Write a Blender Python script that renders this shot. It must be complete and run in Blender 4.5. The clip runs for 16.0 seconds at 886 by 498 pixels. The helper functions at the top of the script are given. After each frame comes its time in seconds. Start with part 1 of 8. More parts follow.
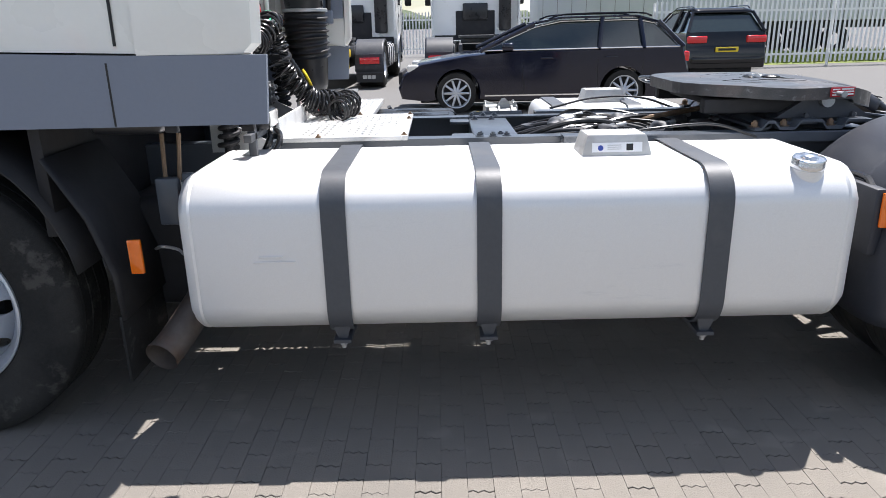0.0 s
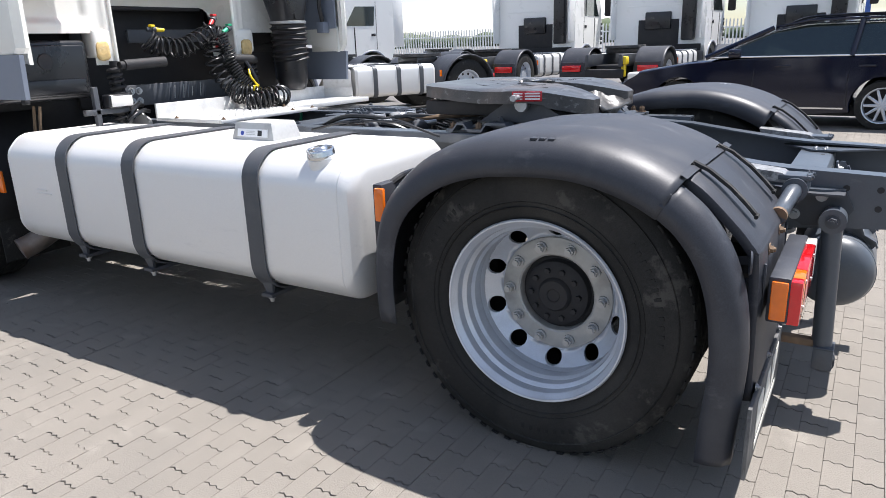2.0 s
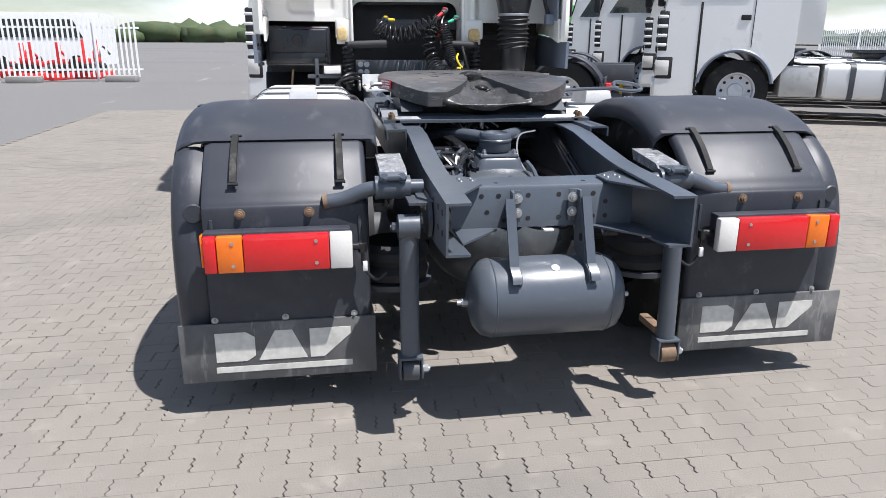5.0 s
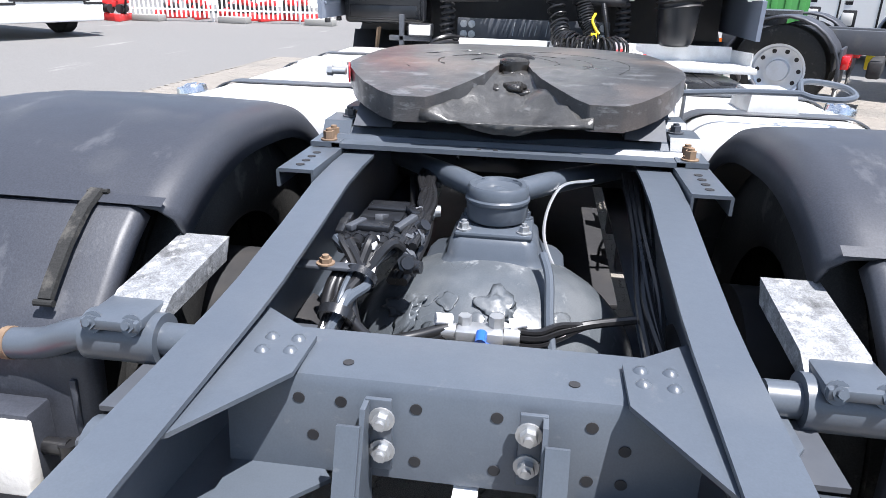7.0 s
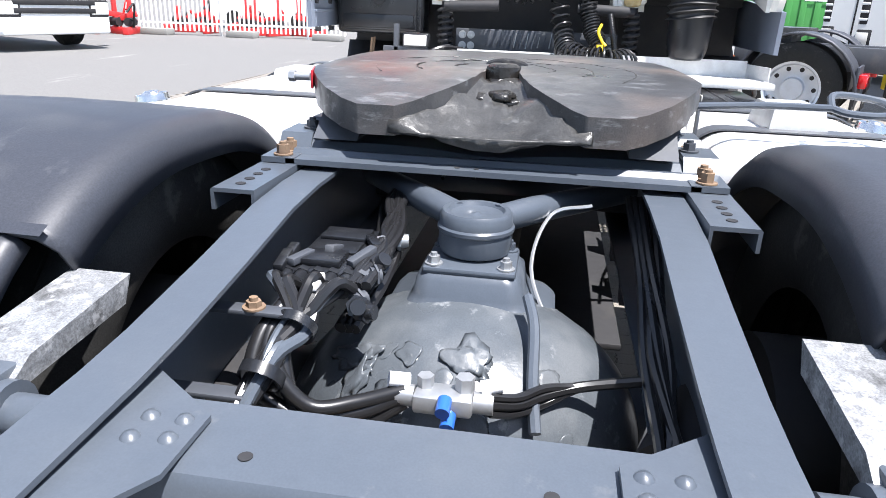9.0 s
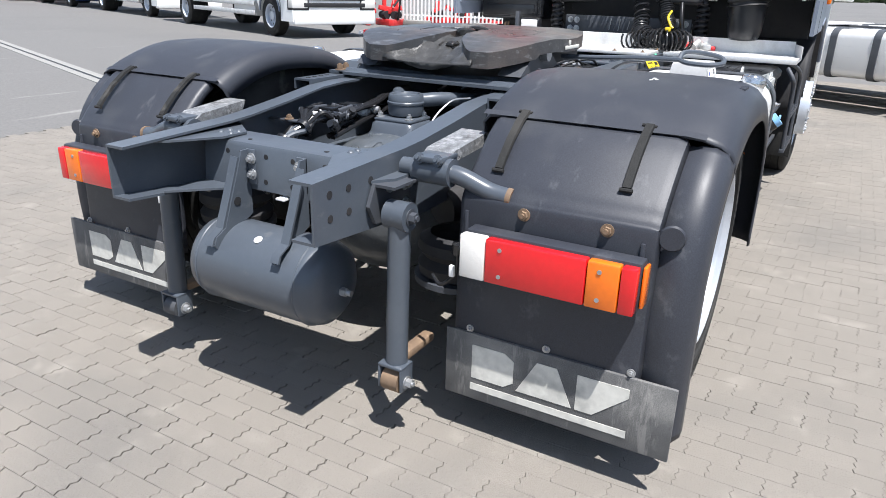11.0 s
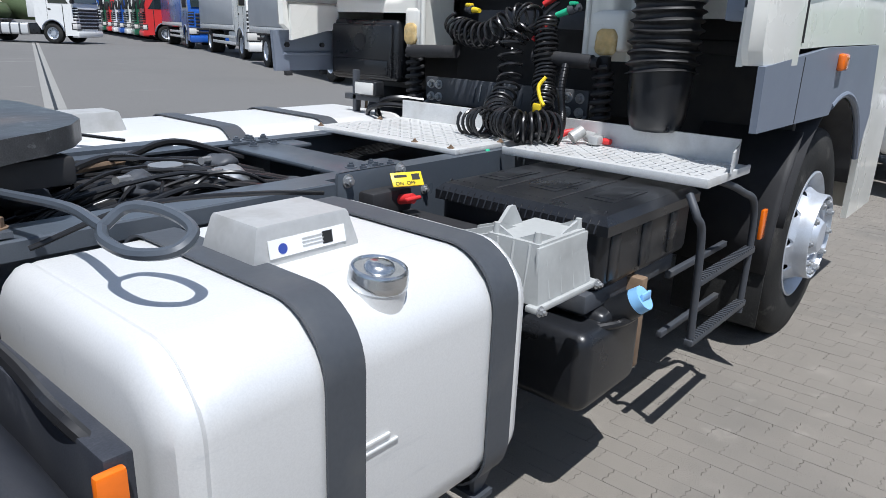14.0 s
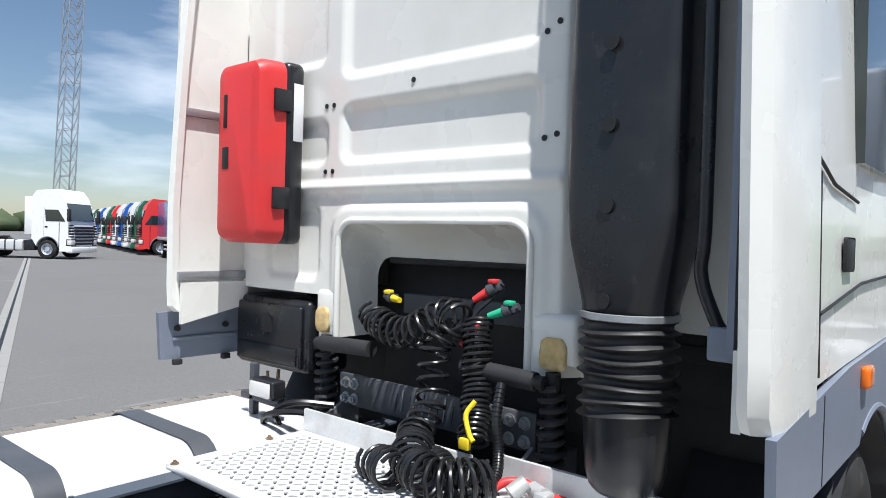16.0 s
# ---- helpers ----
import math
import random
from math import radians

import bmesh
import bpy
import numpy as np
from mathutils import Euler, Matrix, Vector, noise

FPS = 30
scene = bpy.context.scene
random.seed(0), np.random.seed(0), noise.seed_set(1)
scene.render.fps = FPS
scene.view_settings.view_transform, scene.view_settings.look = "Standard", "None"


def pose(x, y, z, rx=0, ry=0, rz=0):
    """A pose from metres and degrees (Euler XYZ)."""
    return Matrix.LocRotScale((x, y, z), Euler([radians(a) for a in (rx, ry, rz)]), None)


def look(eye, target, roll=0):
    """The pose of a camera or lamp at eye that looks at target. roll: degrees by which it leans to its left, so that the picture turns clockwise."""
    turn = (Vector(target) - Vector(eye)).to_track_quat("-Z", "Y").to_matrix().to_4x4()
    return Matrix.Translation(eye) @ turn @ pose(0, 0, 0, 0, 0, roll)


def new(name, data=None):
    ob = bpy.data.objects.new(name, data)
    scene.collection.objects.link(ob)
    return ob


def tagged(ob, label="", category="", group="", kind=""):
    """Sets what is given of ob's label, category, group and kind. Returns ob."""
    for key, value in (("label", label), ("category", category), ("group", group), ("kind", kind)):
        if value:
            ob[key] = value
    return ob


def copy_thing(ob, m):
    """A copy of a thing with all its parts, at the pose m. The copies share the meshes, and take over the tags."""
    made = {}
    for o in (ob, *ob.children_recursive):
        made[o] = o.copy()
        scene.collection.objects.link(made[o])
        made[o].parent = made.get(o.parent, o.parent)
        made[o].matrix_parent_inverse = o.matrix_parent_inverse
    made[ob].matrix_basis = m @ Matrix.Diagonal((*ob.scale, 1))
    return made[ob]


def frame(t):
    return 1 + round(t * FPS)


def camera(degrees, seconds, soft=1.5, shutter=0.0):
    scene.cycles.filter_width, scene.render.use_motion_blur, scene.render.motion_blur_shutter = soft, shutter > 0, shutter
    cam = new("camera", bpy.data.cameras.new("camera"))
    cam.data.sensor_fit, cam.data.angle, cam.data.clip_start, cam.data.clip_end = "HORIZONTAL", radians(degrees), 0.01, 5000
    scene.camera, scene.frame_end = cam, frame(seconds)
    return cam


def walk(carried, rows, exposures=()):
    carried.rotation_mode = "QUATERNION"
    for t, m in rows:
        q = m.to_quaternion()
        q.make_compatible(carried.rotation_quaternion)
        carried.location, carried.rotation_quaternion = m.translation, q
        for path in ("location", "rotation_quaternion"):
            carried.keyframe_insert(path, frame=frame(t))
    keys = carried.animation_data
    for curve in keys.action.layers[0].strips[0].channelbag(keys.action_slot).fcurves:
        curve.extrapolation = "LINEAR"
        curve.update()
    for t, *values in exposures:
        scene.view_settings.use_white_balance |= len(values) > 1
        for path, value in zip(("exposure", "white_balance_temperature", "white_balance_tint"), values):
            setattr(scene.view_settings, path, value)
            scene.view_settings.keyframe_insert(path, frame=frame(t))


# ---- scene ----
cam = camera(65.2, 16.0, soft=0.55)
PATH = [
    (0, (-2.08, -3.417, 1.404), (-2.075, -1.519, 0.788), -1.2),
    (0.5, (-1.232, -3.37, 1.311), (-1.585, -1.482, 0.752), -2.6),
    (1, (-0.447, -3.33, 1.308), (-1.029, -1.496, 0.76), -2.6),
    (1.5, (0.223, -3.163, 1.334), (-0.564, -1.421, 0.747), -2.9),
    (2, (0.845, -3.088, 1.317), (-0.167, -1.459, 0.748), -1.9),
    (2.5, (1.456, -2.815, 1.294), (0.187, -1.373, 0.737), -1.2),
    (3, (2.048, -2.502, 1.313), (0.612, -1.228, 0.752), -0.8),
    (3.5, (2.511, -2.083, 1.298), (0.859, -1.1, 0.745), -0.5),
    (3.7, (2.687, -1.921, 1.291), (0.983, -1.028, 0.743), -0.2),
    (4.75, (3.0, -1.0, 1.3), (1.15, -0.56, 0.72), 0.3),
    (5.8, (2.64, -0.05, 1.302), (0.732, -0.048, 0.703), 0.8),
    (6, (2.456, 0.034, 1.319), (0.557, -0.011, 0.69), 1.0),
    (6.5, (1.978, 0.09, 1.341), (0.107, -0.084, 0.658), 1.8),
    (7, (1.52, 0.081, 1.33), (-0.331, -0.167, 0.614), 1.6),
    (7.5, (1.135, 0.06, 1.324), (-0.713, -0.188, 0.599), 1.5),
    (8, (0.934, 0.017, 1.305), (-0.915, -0.227, 0.584), 1.7),
    (8.5, (1.007, 0.038, 1.297), (-0.851, -0.209, 0.6), 1.6),
    (9, (1.256, 0.122, 1.278), (-0.608, -0.152, 0.605), 2.1),
    (9.5, (1.662, 0.289, 1.291), (-0.181, -0.098, 0.617), 2.1),
    (9.7, (1.811, 0.405, 1.324), (-0.008, -0.058, 0.633), 2.2),
    (10.75, (2.32, 1.25, 1.31), (0.64, 0.43, 0.61), 1.6),
    (11.8, (2.146, 2.06, 1.285), (0.684, 0.9, 0.567), 0.9),
    (12, (1.954, 2.154, 1.303), (0.516, 0.959, 0.593), 0.7),
    (12.5, (1.376, 2.282, 1.341), (-0.043, 1.053, 0.651), 0.8),
    (13, (0.784, 2.228, 1.349), (-0.642, 0.991, 0.689), 1.3),
    (13.5, (0.192, 2.119, 1.348), (-1.25, 0.884, 0.72), 1.7),
    (14, (-0.301, 1.944, 1.36), (-1.756, 0.712, 0.757), 2.1),
    (14.5, (-0.731, 1.769, 1.389), (-2.201, 0.54, 0.814), 2.0),
    (15, (-0.994, 1.666, 1.43), (-2.471, 0.415, 0.929), 2.6),
    (15.5, (-1.101, 1.607, 1.59), (-2.609, 0.329, 1.284), 1.9),
    (16, (-1.106, 1.633, 1.688), (-2.633, 0.341, 1.654), 1.6),
]
walk(cam, [(t, look(eye, target, roll)) for t, eye, target, roll in PATH],
     exposures=[(0, 0.94, 6350, 13), (0.6, 0.86, 6350, 13), (1.5, 0.88, 6350, 13), (2.3, 0.98, 6330, 13), (3, 0.96, 6310, 13), (3.5, 0.80, 6300, 13), (5.8, 0.76, 6170, 13), (6.6, 1.29, 6130, 13), (7.4, 1.37, 6160, 13), (8.4, 1.44, 6160, 13), (9.2, 1.50, 6210, 13), (9.8, 1.36, 6230, 13), (12, 0.66, 6160, 10), (13.2, 0.61, 6050, 10), (14.2, 0.16, 5990, 10), (15, 0.30, 6050, 10), (15.4, 0.45, 6080, 10), (16, 0.50, 6120, 10)])

# ---- light ----
world = bpy.data.worlds.new("sky")
scene.world = world
world.use_nodes = True
_n = world.node_tree.nodes
_sky = _n.new("ShaderNodeTexSky")
_sky.sky_type, _sky.sun_disc = "NISHITA", False
SUN = Vector((0.24, 0.33, 1.0)).normalized()
_sky.sun_elevation = math.asin(SUN.z)
_sky.sun_rotation = math.atan2(SUN.x, SUN.y)
_sky.air_density, _sky.dust_density = 1.0, 0.5
# thin white clouds in the upper sky
_tc = _n.new("ShaderNodeTexCoord")
_mp = _n.new("ShaderNodeMapping")
_mp.inputs["Scale"].default_value = (1.2, 1.2, 5.0)
_nz = _n.new("ShaderNodeTexNoise")
_nz.inputs["Scale"].default_value, _nz.inputs["Detail"].default_value = 2.2, 7
_rp = _n.new("ShaderNodeValToRGB")
_rp.color_ramp.elements[0].position, _rp.color_ramp.elements[1].position = 0.47, 0.78
_rp.color_ramp.elements[1].color = (0.85, 0.85, 0.85, 1)
_mx = _n.new("ShaderNodeMix")
_mx.data_type = "RGBA"
_mx.inputs[7].default_value = (14.0, 14.6, 15.4, 1)
_l = world.node_tree.links
_l.new(_tc.outputs["Generated"], _mp.inputs["Vector"])
_l.new(_mp.outputs[0], _nz.inputs["Vector"])
_l.new(_nz.outputs["Fac"], _rp.inputs["Fac"])
_l.new(_rp.outputs["Color"], _mx.inputs[0])
_l.new(_sky.outputs[0], _mx.inputs[6])
_l.new(_mx.outputs[2], _n["Background"].inputs["Color"])
_n["Background"].inputs["Strength"].default_value = 0.072
sun = new("sun", bpy.data.lights.new("sun", "SUN"))
sun.data.energy, sun.data.angle, sun.data.color = 4.9, radians(0.53), (1.0, 0.965, 0.915)
sun.matrix_world = look(SUN * 60, (0, 0, 0))


# ---- materials ----
def material(name, colour, rough=0.5, metal=0.0, vary=0.12, grain=40.0, bump=0.0, stain=None, coat=0.0, patch=3.0, spots=0.0, rough_vary=0.12, island=0.0, emit=0.0, spec=0.5, grit=0.0, scuff=None, scuff_amount=0.5, scuff_at=0.62, stretch=(1, 1, 1), scuff_scale=9.0):
    """A surface with variation at two scales: fine grain and broad stains."""
    m = bpy.data.materials.new(name)
    m.use_nodes = True
    nt = m.node_tree
    b = nt.nodes["Principled BSDF"]
    tc = nt.nodes.new("ShaderNodeTexCoord")
    fine = nt.nodes.new("ShaderNodeTexNoise")
    fine.inputs["Scale"].default_value, fine.inputs["Detail"].default_value = grain, 6
    broad = nt.nodes.new("ShaderNodeTexNoise")
    broad.inputs["Scale"].default_value, broad.inputs["Detail"].default_value = patch, 5
    for n in (fine, broad):
        nt.links.new(tc.outputs["Object"], n.inputs["Vector"])
    mix = nt.nodes.new("ShaderNodeMix")
    mix.data_type = "RGBA"
    mix.inputs[6].default_value = (*[c * (1 - vary) for c in colour], 1)
    mix.inputs[7].default_value = (*[min(1, c * (1 + vary)) for c in colour], 1)
    nt.links.new(fine.outputs["Fac"], mix.inputs[0])
    last = mix.outputs[2]
    if island:
        # shade differs from piece to piece
        oi = nt.nodes.new("ShaderNodeObjectInfo")
        ge = nt.nodes.new("ShaderNodeNewGeometry")
        add = nt.nodes.new("ShaderNodeMath")
        add.operation = "ADD"
        fr = nt.nodes.new("ShaderNodeMath")
        fr.operation = "FRACT"
        nt.links.new(oi.outputs["Random"], add.inputs[0])
        nt.links.new(ge.outputs["Random Per Island"], add.inputs[1])
        nt.links.new(add.outputs[0], fr.inputs[0])
        rr = nt.nodes.new("ShaderNodeMapRange")
        rr.inputs["To Min"].default_value, rr.inputs["To Max"].default_value = 1 - island, 1 + island
        nt.links.new(fr.outputs[0], rr.inputs["Value"])
        mu = nt.nodes.new("ShaderNodeVectorMath")
        mu.operation = "SCALE"
        nt.links.new(last, mu.inputs[0])
        nt.links.new(rr.outputs[0], mu.inputs["Scale"])
        last = mu.outputs[0]
    if stain:
        ramp = nt.nodes.new("ShaderNodeValToRGB")
        ramp.color_ramp.elements[0].position, ramp.color_ramp.elements[1].position = 0.52, 0.72
        nt.links.new(broad.outputs["Fac"], ramp.inputs["Fac"])
        m2 = nt.nodes.new("ShaderNodeMix")
        m2.data_type = "RGBA"
        m2.inputs[7].default_value = (*stain, 1)
        sc = nt.nodes.new("ShaderNodeMath")
        sc.operation = "MULTIPLY"
        sc.inputs[1].default_value = spots or 0.5
        nt.links.new(ramp.outputs["Color"], sc.inputs[0])
        nt.links.new(sc.outputs[0], m2.inputs[0])
        nt.links.new(last, m2.inputs[6])
        last = m2.outputs[2]
    if grit:
        # tiny dark pits and pale specks
        sp = nt.nodes.new("ShaderNodeTexNoise")
        sp.inputs["Scale"].default_value, sp.inputs["Detail"].default_value = 330.0, 3
        nt.links.new(tc.outputs["Object"], sp.inputs["Vector"])
        gr = nt.nodes.new("ShaderNodeMapRange")
        gr.inputs["From Min"].default_value, gr.inputs["From Max"].default_value = 0.32, 0.68
        gr.inputs["To Min"].default_value, gr.inputs["To Max"].default_value = 1 - grit, 1 + grit
        nt.links.new(sp.outputs["Fac"], gr.inputs["Value"])
        gm = nt.nodes.new("ShaderNodeVectorMath")
        gm.operation = "SCALE"
        nt.links.new(last, gm.inputs[0])
        nt.links.new(gr.outputs[0], gm.inputs["Scale"])
        last = gm.outputs[0]
    if scuff:
        # worn streaks with ragged edges
        sm = nt.nodes.new("ShaderNodeMapping")
        sm.inputs["Scale"].default_value = stretch
        sn = nt.nodes.new("ShaderNodeTexNoise")
        sn.inputs["Scale"].default_value, sn.inputs["Detail"].default_value, sn.inputs["Roughness"].default_value = scuff_scale, 9, 0.68
        sr = nt.nodes.new("ShaderNodeMapRange")
        sr.inputs["From Min"].default_value, sr.inputs["From Max"].default_value = scuff_at, scuff_at + 0.07
        sr.inputs["To Max"].default_value = scuff_amount
        nt.links.new(tc.outputs["Object"], sm.inputs["Vector"])
        nt.links.new(sm.outputs[0], sn.inputs["Vector"])
        nt.links.new(sn.outputs["Fac"], sr.inputs["Value"])
        s2 = nt.nodes.new("ShaderNodeMix")
        s2.data_type = "RGBA"
        s2.inputs[7].default_value = (*scuff, 1)
        nt.links.new(sr.outputs[0], s2.inputs[0])
        nt.links.new(last, s2.inputs[6])
        last = s2.outputs[2]
    nt.links.new(last, b.inputs["Base Color"])
    mr = nt.nodes.new("ShaderNodeMapRange")
    mr.inputs["To Min"].default_value, mr.inputs["To Max"].default_value = max(0.02, rough - rough_vary), min(1, rough + rough_vary)
    nt.links.new(broad.outputs["Fac"], mr.inputs["Value"])
    nt.links.new(mr.outputs[0], b.inputs["Roughness"])
    b.inputs["Metallic"].default_value = metal
    b.inputs["Specular IOR Level"].default_value = spec
    b.inputs["Coat Weight"].default_value = coat
    b.inputs["Coat Roughness"].default_value = 0.05
    if bump:
        bp = nt.nodes.new("ShaderNodeBump")
        bp.inputs["Strength"].default_value, bp.inputs["Distance"].default_value = 1.0, bump
        nt.links.new(fine.outputs["Fac"], bp.inputs["Height"])
        nt.links.new(bp.outputs[0], b.inputs["Normal"])
    if emit:
        nt.links.new(last, b.inputs["Emission Color"])
        b.inputs["Emission Strength"].default_value = emit
    return m


WHITE = material("white_cab_paint", (0.78, 0.77, 0.71), 0.28, 0, 0.02, 60, 0, (0.6, 0.58, 0.52), 0.5, 2.5, 0.3)
WHITE_FAR = material("white_truck_paint", (0.84, 0.84, 0.82), 0.3, 0, 0.02, 30, 0, None, 0.3)
SKIRT = material("blue_grey_skirt_paint", (0.18, 0.205, 0.255), 0.45, 0, 0.04, 80, 0, (0.2, 0.22, 0.25), 0, 4, 0.4)
FRAME = material("grey_frame_paint", (0.067, 0.079, 0.096), 0.33, 0, 0.07, 50, 0.0003, (0.085, 0.096, 0.110), 0, 6, 0.5, grit=0.05, scuff=(0.20, 0.20, 0.195), scuff_amount=0.18, scuff_at=0.62, stretch=(1, 1, 2), scuff_scale=14)
FRAME_DARK = material("dark_grey_frame", (0.05, 0.055, 0.065), 0.55, 0, 0.15, 40, 0.0005, (0.10, 0.095, 0.085), 0, 5, 0.5)
# near-black for grimy parts, also painted in for shade in holes and voids
DARK = material("black_grime_and_shade", (0.016, 0.016, 0.018), 0.7, 0, 0.3, 30, 0.001, (0.05, 0.045, 0.04), 0, 6, 0.4)
PLASTIC = material("black_fender_plastic", (0.031, 0.034, 0.043), 0.49, 0, 0.16, 200, 0.00022, (0.058, 0.061, 0.067), 0, 6, 0.6, grit=0.18, spec=0.42, scuff=(0.26, 0.265, 0.275), scuff_amount=0.11, scuff_at=0.585, stretch=(0.6, 1.6, 1.2), scuff_scale=7)
PLASTIC_BOX = material("black_box_plastic", (0.013, 0.014, 0.0165), 0.30, 0, 0.14, 160, 0.0003, (0.026, 0.027, 0.029), 0, 7, 0.6, grit=0.12, scuff=(0.10, 0.10, 0.10), scuff_amount=0.14, scuff_at=0.60, scuff_scale=11)
RUBBER = material("tyre_rubber", (0.019, 0.019, 0.0185), 0.74, 0, 0.25, 70, 0.0010, (0.060, 0.057, 0.052), 0, 3, 0.6, grit=0.25, spec=0.25, scuff=(0.15, 0.14, 0.125), scuff_amount=0.3, scuff_at=0.57, scuff_scale=8)
HOSE = material("black_hose", (0.013, 0.013, 0.014), 0.30, 0, 0.1, 60)
RIM = material("silver_rim_paint", (0.56, 0.595, 0.65), 0.36, 0.45, 0.05, 80, 0.0002, (0.40, 0.41, 0.43), 0, 7, 0.5, grit=0.06)
NUT_RING = material("worn_wheel_ring", (0.40, 0.40, 0.385), 0.5, 0.25, 0.15, 60, 0.0004, (0.22, 0.21, 0.19), 0, 14, 0.6)
STEEL = material("galvanised_steel", (0.42, 0.43, 0.44), 0.45, 0.75, 0.12, 90, 0.0003, (0.3, 0.28, 0.25), 0, 12, 0.5)
ALU_TANK = material("brushed_aluminium_tank", (0.73, 0.73, 0.72), 0.42, 0.32, 0.04, 150, 0.0001, (0.70, 0.70, 0.70), 0, 2.2, 0.5, 0.06, grit=0.03, scuff=(0.55, 0.56, 0.57), scuff_amount=0.35, scuff_at=0.60, stretch=(0.35, 2.5, 2.5), scuff_scale=6)
ALU = material("chequer_aluminium", (0.66, 0.66, 0.65), 0.45, 0.3, 0.10, 60, 0.0003, (0.46, 0.44, 0.41), 0, 8, 0.6, grit=0.08)
CAP_CHROME = material("scratched_chrome", (0.62, 0.64, 0.66), 0.22, 0.95, 0.06, 120, 0.0001, (0.45, 0.45, 0.45), 0, 30, 0.5, 0.08)
CHROME = material("chrome", (0.75, 0.76, 0.78), 0.12, 1.0, 0.02, 60)
STRAP = material("grey_rubber_strap", (0.060, 0.066, 0.076), 0.5, 0, 0.12, 80, 0.0003, (0.11, 0.11, 0.11), 0, 8, 0.4)
RED = material("red_lens", (0.62, 0.008, 0.012), 0.12, 0, 0.1, 60, 0, None, 0.6)
ORANGE = material("orange_lens", (0.80, 0.16, 0.004), 0.14, 0, 0.12, 60, 0, None, 0.6)
CLEAR = material("white_lens", (0.72, 0.70, 0.66), 0.15, 0, 0.05, 90, 0.0008, None, 0.6)
RED_BOX = material("red_plastic", (0.66, 0.035, 0.035), 0.42, 0, 0.05, 60, 0, (0.5, 0.05, 0.05), 0, 5, 0.4)
GREASE = material("greasy_worn_steel_plate", (0.062, 0.063, 0.066), 0.34, 0.3, 0.35, 22, 0.002, (0.16, 0.125, 0.105), 0, 3.5, 0.7, 0.16, grit=0.2, scuff=(0.33, 0.34, 0.35), scuff_amount=0.30, scuff_at=0.57, stretch=(1.6, 0.5, 2), scuff_scale=20)
GREASE_RAMP = material("smeared_grease", (0.05, 0.049, 0.047), 0.34, 0.1, 0.5, 24, 0.004, (0.015, 0.014, 0.013), 0, 7, 0.9, 0.15, grit=0.3, scuff=(0.22, 0.22, 0.215), scuff_amount=0.35, scuff_at=0.56, scuff_scale=16)
GREASE_THICK = material("thick_black_grease", (0.013, 0.012, 0.011), 0.3, 0, 0.4, 28, 0.009, (0.04, 0.035, 0.03), 0, 14, 0.6, 0.15)
RUST = material("rusty_steel", (0.20, 0.135, 0.085), 0.8, 0.1, 0.4, 40, 0.001, (0.09, 0.06, 0.045), 0, 9, 0.7)
FOAM = material("yellow_rust_foam", (0.60, 0.43, 0.19), 0.85, 0, 0.35, 45, 0.003, (0.75, 0.65, 0.4), 0, 22, 0.7)
YELLOW = material("yellow_plastic", (0.80, 0.58, 0.02), 0.4, 0, 0.05, 50)
GREEN = material("green_plastic", (0.03, 0.42, 0.22), 0.4, 0, 0.05, 50)
BLUE_CAP = material("pale_blue_plastic", (0.25, 0.5, 0.8), 0.4, 0, 0.08, 50)
GREY_PLASTIC = material("light_grey_plastic", (0.40, 0.41, 0.40), 0.42, 0, 0.08, 70, 0.0003, (0.27, 0.27, 0.26), 0, 8, 0.5)
GREY_BOX = material("weathered_aluminium_box", (0.50, 0.50, 0.49), 0.5, 0.4, 0.1, 70, 0.0003, (0.36, 0.35, 0.33), 0, 9, 0.7)
FLAP = material("dusty_rubber_flap", (0.10, 0.10, 0.10), 0.75, 0, 0.3, 26, 0.0006, (0.24, 0.235, 0.22), 0, 5, 0.85, grit=0.3, scuff=(0.34, 0.33, 0.31), scuff_amount=0.4, scuff_at=0.58, stretch=(1, 3, 0.6), scuff_scale=8)
FLAP_PAINT = material("worn_white_print", (0.58, 0.57, 0.52), 0.75, 0, 0.25, 40, 0, (0.34, 0.335, 0.31), 0, 14, 0.8)
SILVER_SCALE = material("bare_scaly_aluminium", (0.24, 0.245, 0.25), 0.45, 0.3, 0.5, 60, 0.002, (0.07, 0.07, 0.07), 0, 24, 0.9, grit=0.3, scuff=(0.5, 0.5, 0.5), scuff_amount=0.6, scuff_at=0.55, scuff_scale=30)
PAVER = material("concrete_paver", (0.194, 0.176, 0.152), 0.9, 0, 0.30, 160, 0.0026, (0.136, 0.128, 0.116), 0, 1.1, 0.65, 0.05, 0.04, grit=0.45, scuff=(0.28, 0.26, 0.225), scuff_amount=0.4, scuff_at=0.57, scuff_scale=5)
JOINT = material("sand_joint", (0.12, 0.112, 0.10), 0.95, 0, 0.4, 60, 0.003, (0.13, 0.123, 0.11), 0, 2, 0.6)
GROUND = material("worn_yard_paving", (0.138, 0.134, 0.128), 0.92, 0, 0.3, 40, 0.004, (0.105, 0.102, 0.099), 0, 0.12, 0.7, 0.05, scuff=(0.33, 0.32, 0.30), scuff_amount=0.5, scuff_at=0.62, stretch=(0.25, 2.0, 1), scuff_scale=0.6)
CONCRETE = material("grey_concrete", (0.25, 0.245, 0.23), 0.9, 0, 0.15, 40, 0.002, (0.27, 0.26, 0.24), 0, 3, 0.6)
NAVY = material("dark_blue_car_paint", (0.005, 0.007, 0.020), 0.1, 0.0, 0.05, 300, 0, None, 0.0, 3, 0, 0.04)
BLACK_PAINT = material("black_car_paint", (0.006, 0.006, 0.008), 0.1, 0.0, 0.05, 300, 0, None, 0.0, 3, 0, 0.04)
